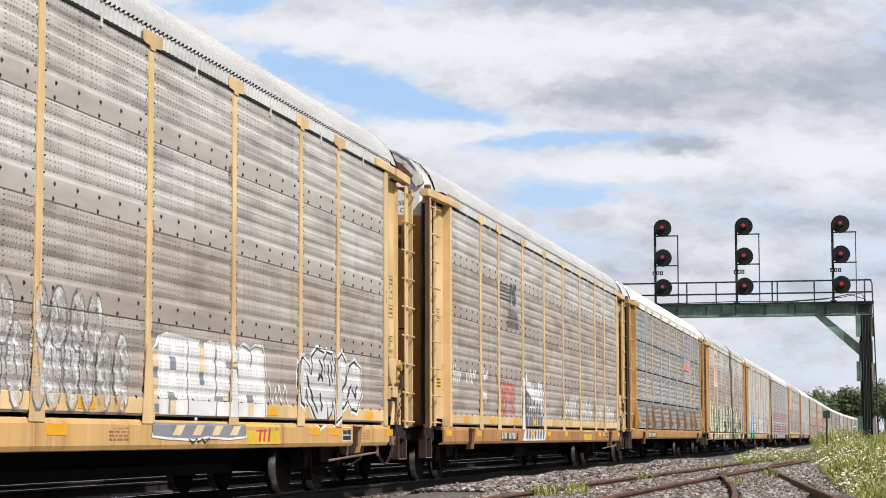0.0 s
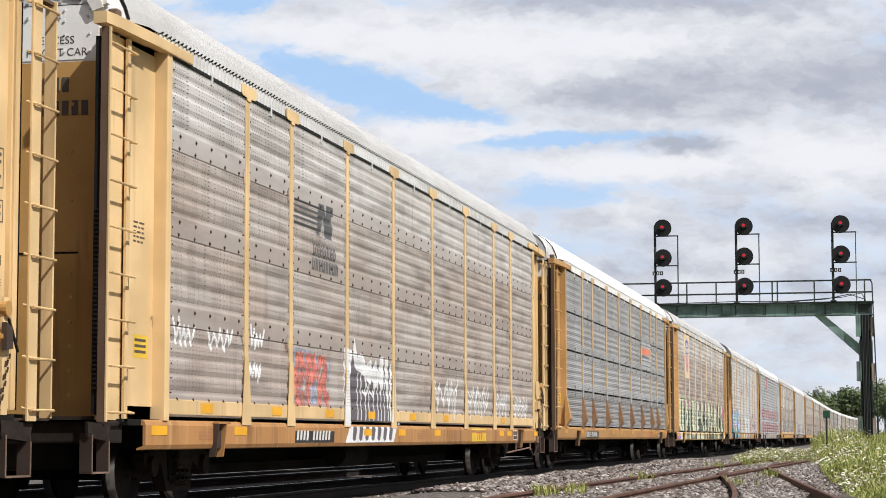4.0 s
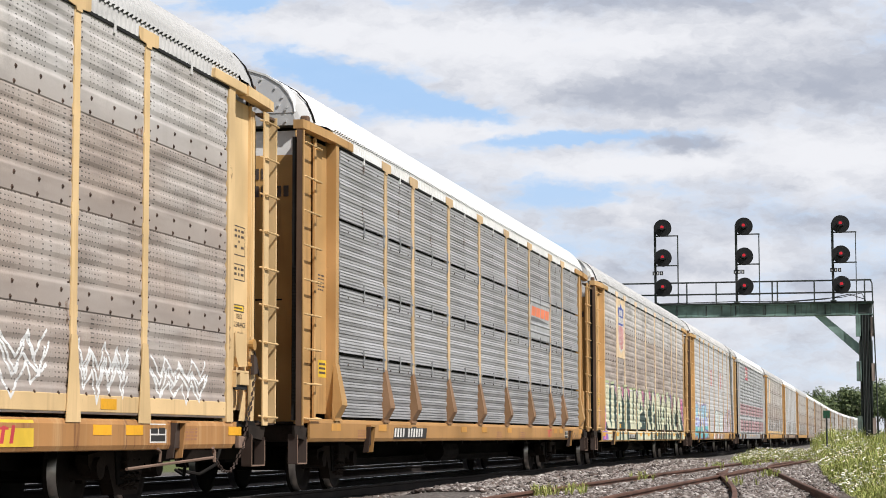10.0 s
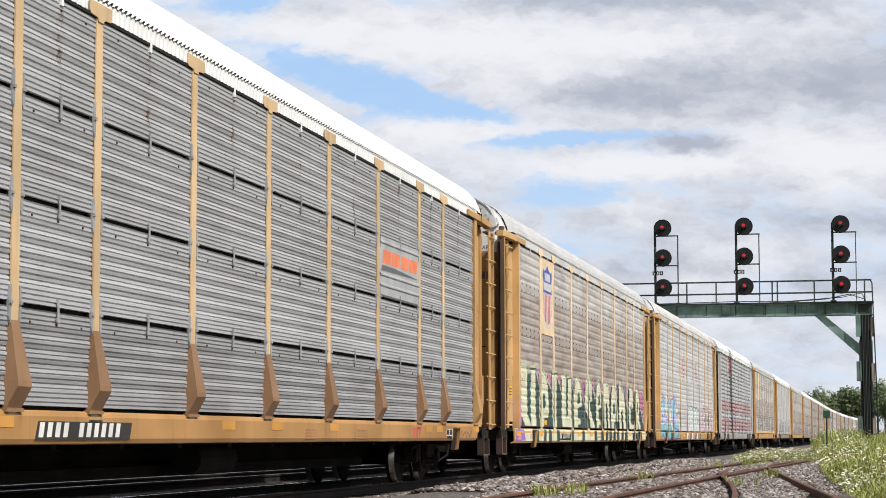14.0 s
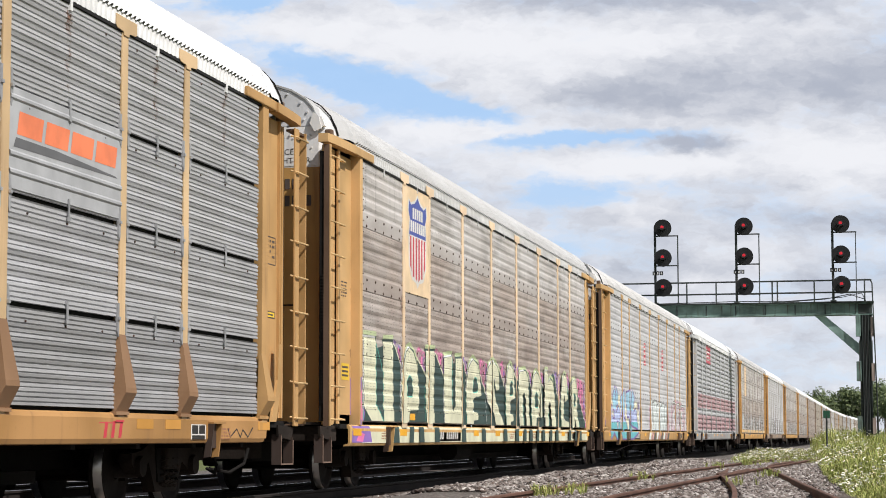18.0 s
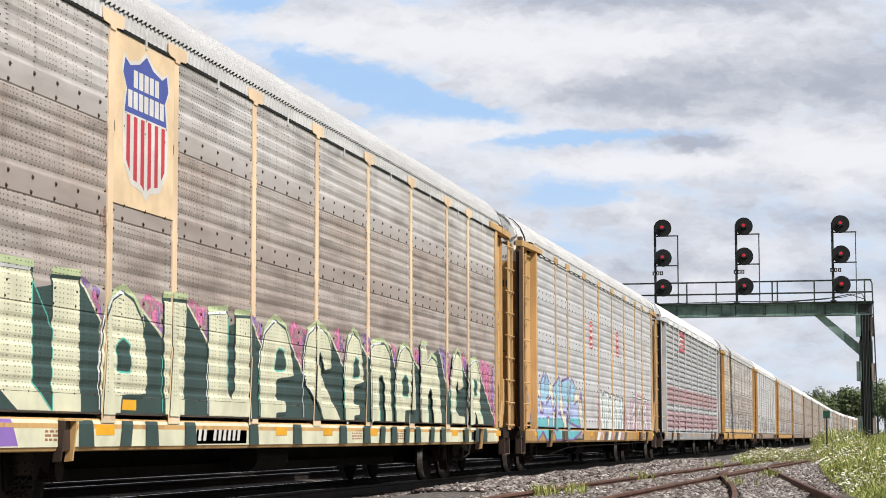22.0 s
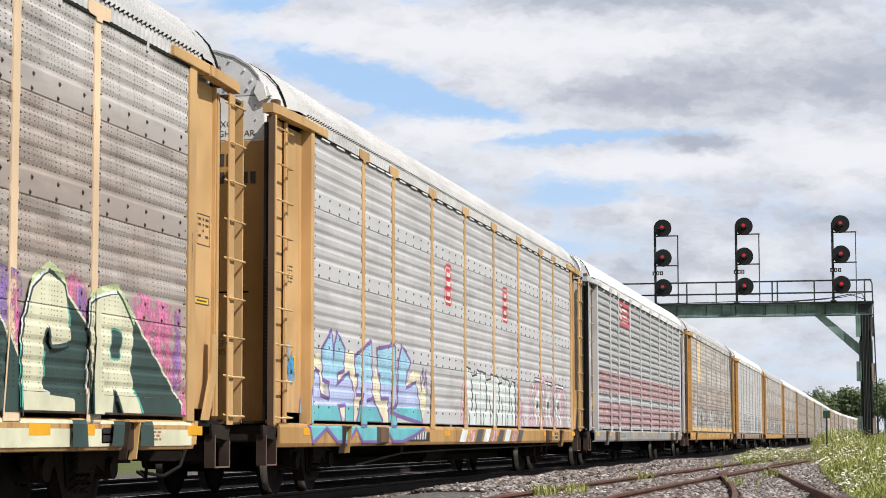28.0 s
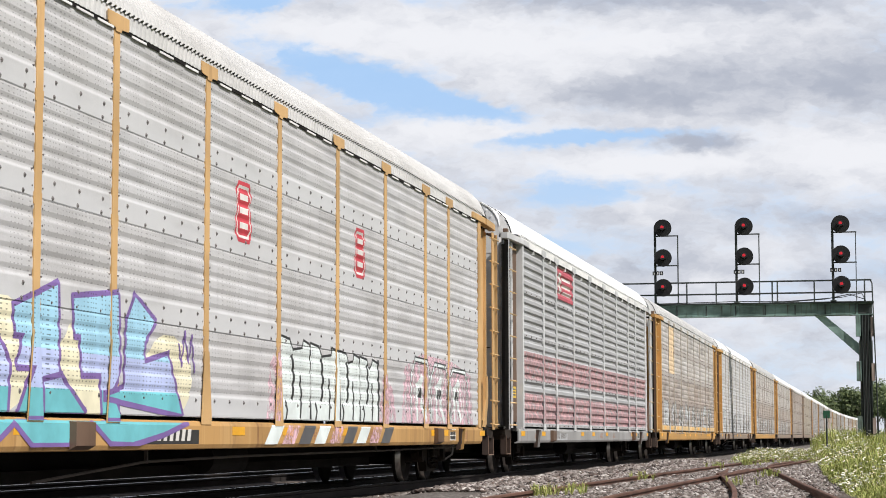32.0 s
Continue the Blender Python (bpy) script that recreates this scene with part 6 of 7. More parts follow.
p.shape([(-4.38, 0.94), (-4.08, 0.94), (-4.05, 1.50), (-3.98, 1.78), (-3.80, 2.22), (-3.62, 1.95), (-3.35, 2.02), (-3.1, 1.84), (-2.8, 1.93), (-2.62, 1.72), (-2.85, 1.55), (-3.2, 1.66), (-3.45, 1.72), (-3.7, 1.75), (-3.95, 2.03), (-4.39, 2.04)], P_WHITE)
p.shape([(-2.9, 1.58), (-2.5, 1.95), (-2.3, 1.75), (-2.25, 2.0), (-2.02, 2.0), (-2.0, 1.6), (-2.15, 1.42), (-2.3, 1.62), (-2.5, 1.50), (-2.72, 1.62)], P_WHITE)
p.shape([(-1.95, 1.95), (-1.72, 2.0), (-1.68, 1.35), (-1.8, 1.30)], P_WHITE)
p.shape([(-1.62, 1.0), (-1.42, 1.0), (-1.42, 1.9), (-1.6, 1.9)], P_WHITE)
for x in (-3.62, -3.42, -3.15, -2.95, -2.66, -2.4, -2.2, -1.98, -1.75):
    p.stroke([(x, 1.02), (x + 0.03, 1.3), (x + 0.0, 1.45), (x + 0.04, 1.7)], 0.05, P_WHITE)
for a in (-3.3, -2.85):
    p.stroke([(a, 1.45), (a + 0.15, 1.38), (a + 0.3, 1.48), (a + 0.2, 1.56)], 0.045, P_WHITE)
p.shape([(-4.35, 0.70), (-1.4, 0.70), (-1.2, 0.93), (-4.1, 0.93)], P_WHITE)
for i in range(7):
    a = -3.95 + 0.37 * i
    p.shape([(a, 0.76), (a + 0.08, 0.72), (a + 0.18, 0.74), (a + 0.26, 0.88), (a + 0.26, 0.93), (a + 0.06, 0.93)], P_DUSK)
p.done()
for a, b, z in ((1.55, 3.9, 1.85), (4.4, 6.9, 1.75), (7.2, 8.9, 1.7), (9.2, 11.4, 1.6)):
    p = Piece(B, "graffiti", "wave", True, "thin white scribbled tag")
    for k in range(4):
        squiggle(p, rngm, a + 0.1, b - 0.1, 1.08 + 0.1 * k, z - 0.12 + 0.05 * k, 0.035, P_WHITE, 9)
    p.done()
for a, b, z in ((-11.55, -10.8, 2.05), (-10.4, -9.4, 2.05), (-8.8, -8.2, 2.1), (-8.9, -8.3, 1.7)):
    p = Piece(B, "graffiti", "wave", True, "small white tag")
    squiggle(p, rngm, a, b, z - 0.28, z + 0.02, 0.055, P_WHITE, 9)
    p.done()
board(B, "wave", -6.9, -4.95)
operator_patch(B, "wave", 5.5)
common_marks(B, "wave", rngm)

# third car: orange emblem, rust runs, number board
g = Geo().sweep([(FACE + 0.03, 2.945), (FACE + 0.002, 2.95), (FACE + 0.002, 3.85), (FACE + 0.03, 3.855)], [4.345, 7.065])
plate = part("sign_plate", g, P_PLATE, C, "flat grey sign sheet between the ribbed panels")
for z in (3.10, 3.26, 3.76):
    part("ridge", Geo().sweep([(FACE + 0.0015, z - 0.03), (FACE - 0.012, z - 0.012), (FACE - 0.012, z + 0.012), (FACE + 0.0015, z + 0.03)], [4.36, 7.05]), P_PLATE, plate)
for i in range(4):
    p = Piece(plate, "emblem", "flat", False, "slanted orange block")
    a = 4.52 + 0.61 * i
    p.rect(a, a + 0.54, 3.44, 3.65, P_ORANGE, 0.05)
    p.done()
p = Piece(plate, "emblem", "flat", False, "dark grey wedge under the blocks")
p.shape([(4.45, 3.32), (6.95, 3.345), (6.9, 3.36), (5.4, 3.41), (4.50, 3.41)], P_WEDGE)
p.done()
for x, (a, b) in zip(range(9), bays()):
    p = Piece(C, "rust_run", "rib", False, "brown rust run below the roof clip")
    xm = (a + b) / 2
    p.shape([(xm - 0.07, 4.80), (xm + 0.07, 4.80), (xm + 0.03, 3.95), (xm - 0.04, 3.95)], P_RUN)
    p.done()
board(C, "rib", -8.56, -6.2, z0=0.745, z1=0.945, lean=0.08)
p = Piece(C, "emblem", "rib", False, "red bars on the sill")
p.rect(6.55, 7.1, 0.915, 0.95, P_CRIMSON)
for a in (6.66, 6.86, 7.06):
    p.rect(a, a + 0.08, 0.775, 0.95, P_CRIMSON, 0.05)
p.done()
common_marks(C, "rib", rngm, P_RUSTLET)
p = Piece(C, "graffiti", "rib", False, "thin black tag on the end wall")
squiggle(p, rngm, 11.95, 12.5, 1.35, 1.75, 0.03, P_BOARD, 6)
squiggle(p, rngm, 10.5, 11.6, 0.73, 0.9, 0.02, P_BOARD, 7)
p.done()

# fourth car: shield emblem and the long green and cream piece
plate = part("sign_plate", Geo().box(-8.97, -7.19, FACE + 0.002, FACE + 0.03, 3.10, 4.83, 0, 0.004), P_BUFF, D, "flat buff sign plate")
p = Piece(plate, "emblem", "flat", True, "blue, red and white shield")


def shield(k):
    cx, cz = -8.06, 4.05
    o = [(-0.55, 0.56), (-0.42, 0.50), (-0.18, 0.55), (0.0, 0.66), (0.18, 0.55), (0.42, 0.50), (0.55, 0.56), (0.60, 0.40), (0.50, 0.25), (0.56, 0.0), (0.54, -0.45), (0.35, -0.66), (0.1, -0.70), (0.0, -0.78),
         (-0.1, -0.70), (-0.35, -0.66), (-0.54, -0.45), (-0.56, 0.0), (-0.50, 0.25), (-0.60, 0.40)]
    return [(cx + x * k * 1.2, cz + z * k * 1.08) for x, z in o]


p.shape(shield(1.0), P_LETTER)
p.shape(clip_poly(shield(0.93), [(-9, 4.06), (-7, 4.06), (-7, 5), (-9, 5)]), P_NAVY)
for i in range(6):
    a = -8.62 + 0.205 * i
    p.shape(clip_poly(shield(0.92), [(a, 3.1), (a + 0.105, 3.1), (a + 0.105, 4.04), (a, 4.04)]), P_CRIMSON)
for z, n in ((4.34, 5), (4.12, 7)):
    for i in range(n):
        a = -8.06 - n * 0.078 + 0.156 * i
        p.rect(a + 0.018, a + 0.138, z, z + 0.18, P_LETTER, 0.0)
p.done()
p = Piece(D, "graffiti", "wave", True, "cream and dark green block letter graffiti, pink halo")
# each glyph: outline and counters in its own box, then the box: from, to, top, foot of the slanting shade to its other side
GLYPHS = {
    "V": ([(0.0, 0.99), (0.39, 1.0), (0.41, 0.8), (0.42, 0.2), (0.64, 0.0), (0.64, 0.16), (0.64, 0.98), (0.97, 1.0), (1.0, 0.0), (0.26, 0.0), (0.03, 0.16)], [[(0.40, 0.92), (0.64, 0.60), (0.64, 0.02), (0.42, 0.22)]], []),
    "A": ([(0.0, 0.0), (0.02, 0.44), (0.08, 0.75), (0.22, 0.92), (0.45, 1.0), (0.67, 0.95), (0.88, 0.79), (1.0, 0.47), (1.0, 0.18), (0.43, 0.17), (0.40, 0.0)], [[(0.33, 0.57), (0.36, 0.36), (0.65, 0.36), (0.61, 0.58), (0.46, 0.63)]], []),
    "L": ([(0.0, 0.98), (1.0, 1.0), (0.93, 0.5), (0.90, 0.0), (0.06, 0.0)], [], []),
    "U": ([(0.0, 0.96), (0.43, 1.0), (0.44, 0.28), (0.54, 0.18), (0.63, 0.28), (0.64, 0.98), (1.0, 1.0), (1.0, 0.0), (0.0, 0.0)], [], []),
    "E": ([(0.0, 0.0), (0.0, 0.58), (0.13, 0.86), (0.42, 1.0), (0.73, 0.93), (0.91, 0.70), (1.0, 0.46), (0.47, 0.42), (0.44, 0.20), (0.74, 0.19), (0.73, 0.08), (0.44, 0.07), (0.44, 0.0)], [[(0.42, 0.58), (0.44, 0.50), (0.76, 0.52), (0.70, 0.70), (0.52, 0.73)]], []),
    "S": ([(0.74, 0.58), (0.72, 0.80), (0.61, 0.94), (0.34, 1.0), (0.11, 0.90), (0.02, 0.71), (0.0, 0.53), (0.09, 0.37), (0.27, 0.26), (0.53, 0.0), (1.0, 0.0), (0.79, 0.19), (0.56, 0.38), (0.42, 0.51), (0.35, 0.59), (0.37, 0.72), (0.46, 0.75), (0.51, 0.66), (0.54, 0.55)], [], []),
    "D": ([(0.0, 0.0), (0.0, 0.95), (0.65, 1.0), (0.92, 0.85), (1.0, 0.0), (0.68, 0.0), (0.67, 0.51), (0.53, 0.61), (0.39, 0.58), (0.40, 0.0)], [], []),
    "N": ([(0.02, 0.0), (0.0, 1.0), (0.29, 1.0), (0.31, 0.79), (0.50, 0.87), (0.74, 0.82), (0.94, 0.54), (1.0, 0.0), (0.62, 0.0), (0.55, 0.40), (0.46, 0.48), (0.35, 0.40), (0.32, 0.0)], [], []),
    "C": ([(0.0, 0.0), (0.0, 0.56), (0.17, 0.87), (0.48, 1.0), (0.78, 0.92), (0.94, 0.52), (0.56, 0.48), (0.49, 0.63), (0.39, 0.57), (0.37, 0.13), (1.0, 0.11), (1.0, 0.0)], [], []),
    "R": ([(0.07, 0.0), (0.0, 0.90), (0.52, 1.0), (0.83, 0.72), (0.76, 0.35), (1.0, 0.0), (0.64, 0.0), (0.45, 0.26), (0.41, 0.0)], [[(0.38, 0.46), (0.55, 0.46), (0.60, 0.68), (0.41, 0.70)]], [])}
WORD = [("V", -11.63, -9.72, 2.26, -9.30, 1.90), ("A", -9.22, -7.93, 2.21, -7.46, 1.80), ("L", -7.43, -6.72, 2.24, -5.95, 1.78), ("U", -5.95, -4.41, 2.20, -4.0, 1.88), ("E", -4.0, -2.52, 2.22, -1.95, 1.49),
        ("S", -2.07, -0.22, 2.25, -0.03, 1.75), ("E", 0.03, 1.12, 2.26, 1.48, 1.90), ("D", 1.51, 2.85, 2.19, 3.18, 1.77), ("A", 3.11, 4.51, 2.20, 4.92, 1.85), ("N", 4.90, 6.48, 2.27, 7.28, 1.36),
        ("C", 7.30, 8.48, 2.28, 8.80, 1.84), ("R", 8.85, 10.27, 2.20, 11.5, 1.12)]
FOOT = 1.0
p.rect(-11.75, 11.9, 0.69, 0.942, P_CREAM)
p.shape([(-12.35, 0.70), (-11.15, 0.70), (-11.3, 0.94), (-12.3, 0.94)], P_VIOLET_FULL)
p.shape([(-11.93, 0.95), (-11.55, 0.95), (-11.62, 1.68), (-11.93, 1.64)], P_VIOLET_FULL)
p.shape([(-11.90, 1.05), (-11.72, 1.0), (-11.66, 1.25), (-11.78, 1.5), (-11.88, 1.4)], P_PINK_FULL)
p.shape([(-12.1, 0.72), (-11.7, 0.71), (-11.6, 0.82), (-11.9, 0.86)], P_PINK_FULL)
p.shape([(10.3, 1.0), (11.75, 1.0), (11.7, 1.35), (11.0, 1.9), (10.4, 2.0)], P_PINK)


def boxed(a, b, top, pts):
    return [(a + (b - a) * u, FOOT + (top - FOOT) * v) for u, v in pts]


def eased(pts):
    """Rounds the corners of an outline, but for those on the base line."""
    out = []
    for i, q in enumerate(pts):
        l, r = pts[i - 1], pts[(i + 1) % len(pts)]
        if q[1] < 0.06:
            out.append(q)
        else:
            out += [(q[0] * 0.75 + l[0] * 0.25, q[1] * 0.75 + l[1] * 0.25), (q[0] * 0.93 + (l[0] + r[0]) * 0.035, q[1] * 0.93 + (l[1] + r[1]) * 0.035), (q[0] * 0.75 + r[0] * 0.25, q[1] * 0.75 + r[1] * 0.25)]
    return out


for ch in "AESDNCR":
    GLYPHS[ch] = (eased(GLYPHS[ch][0]), [eased(q) for q in GLYPHS[ch][1]])
for k, (ch, a, b, top, sx, sz) in enumerate(WORD):
    m0 = b - 0.16 * (b - a)
    p.shape([(m0, sz + 0.1), (sx + 0.12, sz - 0.05), (sx + 0.05, top - 0.04), (m0 + 0.25, top + 0.06), (m0 + 0.05, top - 0.02)], P_PINK if k % 3 else P_VIOLET)
    p.shape([(sx - 0.2, sz + 0.02), (sx + 0.06, sz), (sx + 0.02, top - 0.12), (sx - 0.16, top - 0.05)], P_VIOLET if k % 3 else P_PINK)
for k, (ch, a, b, top, sx, sz) in enumerate(WORD):
    round_top = ch in "AESCR"
    edge = b - (0.30 if round_top else 0.02) * (b - a)
    shade = [(a, FOOT), (sx + 0.06, FOOT), (sx + 0.06, sz), (edge, top - (0.06 if round_top else 0.0)), (a + 0.2 * (b - a), top - 0.2)]
    p.stroke(shade[2:4], 0.07, P_CREAM)
    p.shape(shade, P_GREEN)
for k, (ch, a, b, top, sx, sz) in enumerate(WORD):
    o = boxed(a, b, top, GLYPHS[ch][0])
    for q, r in zip(o, o[1:] + o[:1]):
        if min(q[1], r[1]) > FOOT + 0.7 * (top - FOOT):
            p.stroke([(q[0], q[1] + 0.07), (r[0], r[1] + 0.07)], 0.07, P_LIME)
    for q, r in zip(o, o[1:] + o[:1]):
        if max(q[1], r[1]) > FOOT + 0.02:
            p.stroke([q, r], 0.075, P_GREEN)
    for q, r in zip(o, o[1:] + o[:1]):
        if min(q[1], r[1]) > FOOT + 0.02 and (q[0] + r[0]) / 2 < 0.5 * (a + b):
            p.stroke([(q[0] - 0.045, q[1] + 0.02), (r[0] - 0.045, r[1] + 0.02)], 0.03, P_WHITE)
    p.shape(o, P_CREAM)
    for q, r in zip(o, o[1:] + o[:1]):
        if abs(q[1] - r[1]) > 0.25 and q[1] > r[1] and q[0] < b - 0.1 * (b - a) and ch not in "V":
            p.stroke([(q[0] + 0.02, q[1] - 0.05), (r[0] + 0.02, r[1] + 0.03)], 0.032, P_TEAL)
    for q in GLYPHS[ch][1]:
        q = boxed(a, b, top, q)
        p.stroke(q + q[:1], 0.04, P_TEAL)
        p.shape(q, P_GREEN)
    p.stroke([(a - 0.05, FOOT + 0.05), (a - 0.05, FOOT + 0.5 * (top - FOOT))], 0.022, P_WHITE if k % 2 else P_TEAL)
    # the sill repeats each letter's shade as a slanting band
    p.shape([(b - 0.05, 0.69), (b + 0.34, 0.69), (b + 0.30, 0.942), (b - 0.05, 0.942)], P_GREEN)
    if ch in "ADNR":
        m1 = a + 0.40 * (b - a)
        p.shape([(m1, 0.69), (m1 + 0.3, 0.69), (m1 + 0.36, 0.942), (m1 + 0.06, 0.942)], P_GREEN)
p.done()
board(D, "wave", -6.75, -4.55, P_RUSTLET, P_LETTER)
common_marks(D, "wave", rngm)

# fifth car: blue piece, two white pieces, red emblems
E_ST = "wave"
p = Piece(E, "graffiti", E_ST, False, "blue, cyan and yellow wild-style graffiti with purple outline")
for cx, cz, rx, rz in ((-11.30, 1.5, 0.30, 0.42), (-9.6, 1.50, 0.75, 0.52), (-7.55, 1.45, 0.75, 0.50), (-5.3, 1.42, 0.75, 0.45)):
    p.shape([(cx + rx * math.cos(a * 0.45), cz + rz * math.sin(a * 0.45)) for a in range(14)], P_LEMON)
big = [[(-11.79, 0.97), (-11.72, 1.24), (-11.42, 1.66), (-11.27, 1.63), (-11.20, 1.32), (-10.69, 1.27), (-10.72, 1.55), (-11.05, 1.58), (-11.10, 1.96), (-10.61, 2.22), (-10.50, 1.75), (-10.44, 2.05), (-10.30, 2.21), (-9.92, 2.01), (-9.96, 1.74), (-10.26, 1.69), (-10.38, 1.47), (-9.67, 1.67), (-9.39, 1.42), (-9.43, 1.00), (-9.85, 0.99), (-9.82, 1.26), (-10.31, 1.24), (-10.09, 0.99)],
       [(-9.31, 1.92), (-8.35, 2.18), (-8.29, 1.37), (-8.63, 1.29), (-8.62, 0.97), (-9.20, 0.97), (-8.85, 1.42), (-9.21, 1.42), (-9.07, 1.70), (-9.26, 1.70)],
       [(-7.97, 2.08), (-6.82, 2.19), (-6.75, 1.47), (-7.03, 1.22), (-6.75, 0.97), (-7.19, 0.97), (-7.25, 1.40), (-7.72, 1.39), (-7.78, 1.75), (-7.91, 1.75)],
       [(-8.61, 1.28), (-8.24, 1.33), (-7.67, 1.01), (-8.60, 1.00)],
       [(-6.56, 1.95), (-6.34, 2.20), (-5.77, 1.98), (-6.07, 1.75), (-6.06, 1.53), (-5.34, 1.64), (-4.90, 1.03), (-7.14, 1.18), (-6.61, 1.26)]]
for k, o in enumerate(big):
    for a, b in zip(o, o[1:] + o[:1]):
        p.stroke([a, b], 0.115, P_PLUM)
    p.shape(o, P_PERI)
    p.shape(clip_poly(o, [(-12, 1.60), (-4, 1.56), (-4, 2.6), (-12, 2.6)]), P_SKY)
    p.shape(clip_poly(o, [(-12, 0.9), (-4, 0.9), (-4, 1.26), (-12, 1.20)]), P_CYAN)
flow = [(-11.77, 0.935), (-4.7, 0.935), (-5.5, 0.80), (-6.4, 0.70), (-7.0, 0.71), (-7.5, 0.92), (-8.0, 0.70), (-8.9, 0.70), (-9.3, 0.90), (-9.7, 0.72), (-10.3, 0.70), (-10.9, 0.90), (-11.6, 0.70)]
p.shape(flow, P_CYAN)
for a, b in zip(flow[1:], flow[2:] + flow[:1]):
    p.stroke([a, b], 0.06, P_PLUM)
squiggle(p, rngm, -5.0, -4.4, 1.5, 1.95, 0.04, P_PLUM, 6)
p.done()
p = Piece(E, "graffiti", E_ST, False, "mint white graffiti with black shadow")
p.shape([(-1.75, 0.98), (-1.2, 0.98), (-1.1, 2.0), (-1.6, 1.7)], P_ROSE)
for k, (a, b) in enumerate(((-1.10, 0.30), (0.30, 1.75), (1.75, 2.95), (2.95, 4.05))):
    zt = 2.05 - 0.04 * k
    o = [(a, 1.0), (a - 0.05, zt), (a + 0.35, zt - 0.03), (a + 0.5, zt - 0.16), (b - 0.45, zt - 0.12), (b - 0.40, zt - 0.02), (b - 0.08, zt - 0.06), (b - 0.04, 1.0)]
    p.stroke(o[1:-1], 0.07, P_BLACK)
    p.shape(o, P_MINT)
    for u, z0, z1, w in ((0.36, 1.30, 1.80, 0.10), (0.62, 1.05, 1.55, 0.07), (0.97, 1.05, 1.90, 0.09), (0.15, 1.02, 1.22, 0.06)):
        x = a + u * (b - a)
        p.stroke([(x, z0), (x + 0.05, 0.5 * (z0 + z1)), (x - 0.02, z1)], w, P_BLACK)
p.shape([(4.0, 0.98), (5.2, 0.98), (5.0, 1.5), (4.4, 1.75)], P_ROSE)
for i in range(9):
    p.rect(-1.9 + 0.75 * i, -1.35 + 0.75 * i, 0.67, 0.93, (P_MINT, P_ROSE, P_GREY)[i % 3], 0.35)
p.done()
p = Piece(E, "graffiti", E_ST, False, "pink and white outlined graffiti")
p.shape([(5.6, 1.0), (11.4, 1.0), (11.2, 1.9), (9.6, 2.1), (7.0, 2.15), (5.8, 1.9)], P_ROSE)
for k, (a, b) in enumerate(((6.3, 7.7), (7.8, 9.2), (9.3, 10.9))):
    o = [(a, 1.05), (a - 0.05, 1.75), (a + 0.25, 2.05 - 0.04 * k), (b - 0.25, 2.03 - 0.04 * k), (b, 1.75), (b - 0.1, 1.4), (b + 0.05, 1.05)]
    p.stroke(o, 0.10, P_BLACK)
    p.stroke(o, 0.05, P_MINT)
    p.stroke([(a + 0.4, 1.1), (a + 0.38, 1.6), (a + 0.75, 1.75), (a + 0.7, 1.35), (a + 0.95, 1.1)], 0.13, P_MINT)
    p.rect(a + 0.45, a + 0.75, 1.42, 1.58, P_BLACK)
squiggle(p, rngm, 6.2, 11.0, 1.1, 2.0, 0.035, P_WHITE, 15)
p.done()
for cx in (-2.72, 2.9):
    p = Piece(E, "emblem", E_ST, False, "red framed emblem with pale bars")
    o = [(-0.32, 0.22), (-0.22, 0.36), (0.22, 0.36), (0.32, 0.22), (0.24, 0.08), (0.32, -0.10), (0.32, -0.26), (0.22, -0.36), (-0.22, -0.36), (-0.32, -0.26), (-0.32, -0.10), (-0.24, 0.08)]
    for k, mt in ((1.0, P_CRIMSON), (0.86, P_LETTER), (0.76, P_CRIMSON)):
        p.shape([(cx + x * k, 3.46 + z * k * 1.02) for x, z in o], mt)
    for z in (3.60, 3.44, 3.26):
        p.rect(cx - 0.16, cx + 0.16, z, z + 0.075, P_LETTER)
    p.done()
board(E, E_ST, -6.7, -4.35)
common_marks(E, E_ST, rngm)
p = Piece(E, "graffiti", E_ST, False, "bright blue sprayed tag on the end wall")
p.shape([(-12.62, 1.95), (-12.30, 2.02), (-12.28, 1.80), (-12.05, 1.82), (-12.0, 1.55), (-12.15, 1.45), (-12.42, 1.58), (-12.60, 1.60)], P_BLUE)
for k in range(2):
    squiggle(p, rngm, -12.6, -12.0, 1.45 + 0.15 * k, 1.9 + 0.1 * k, 0.08, P_BLUE, 6)
p.done()

# sixth car: red bands and red sign
p = Piece(F, "band", "bold", False, "faded red bands along the side")
p.rect(-END, END, 2.02, 2.62, P_REDBAND)
p.rect(-END, END, 1.08, 1.72, P_REDBAND)
p.done()
p = Piece(F, "emblem", "bold", False, "red sign with pale bars")
p.rect(-6.9, -4.4, 4.05, 4.82, P_REDSIGN)
p.rect(-6.7, -6.3, 4.2, 4.7, P_LETTER)
for i in range(3):
    p.rect(-6.1, -4.7, 4.2 + 0.17 * i, 4.28 + 0.17 * i, P_LETTER)
p.done()
board(F, "bold", -7.4, -5.6, P_SILVER, P_DARKLET)
common_marks(F, "bold", rngm)

# seventh car and on: a buff panel, worn white pieces
p = Piece(G, "emblem", "wave", True, "faded buff panel")
p.rect(-9.06, -7.11, 3.10, 4.82, P_BUFF)
p.done()
for c, n in ((G, 8), (CARS[7], 6), (CARS[8], 7), (CARS[9], 5)):
    p = Piece(c, "graffiti", "wave", False, "worn white graffiti along the foot of the side")
    for i in range(n):
        a = -11.0 + 22.0 * i / n
        letter(p, "RSENAWCP"[i % 8], a, a + 22.0 / n * 0.8, 1.1, 1.95 - 0.1 * (i % 3), 0.34, P_FAINT if i % 3 else P_SILVER, P_SMOKE, 0.05)
    p.done()


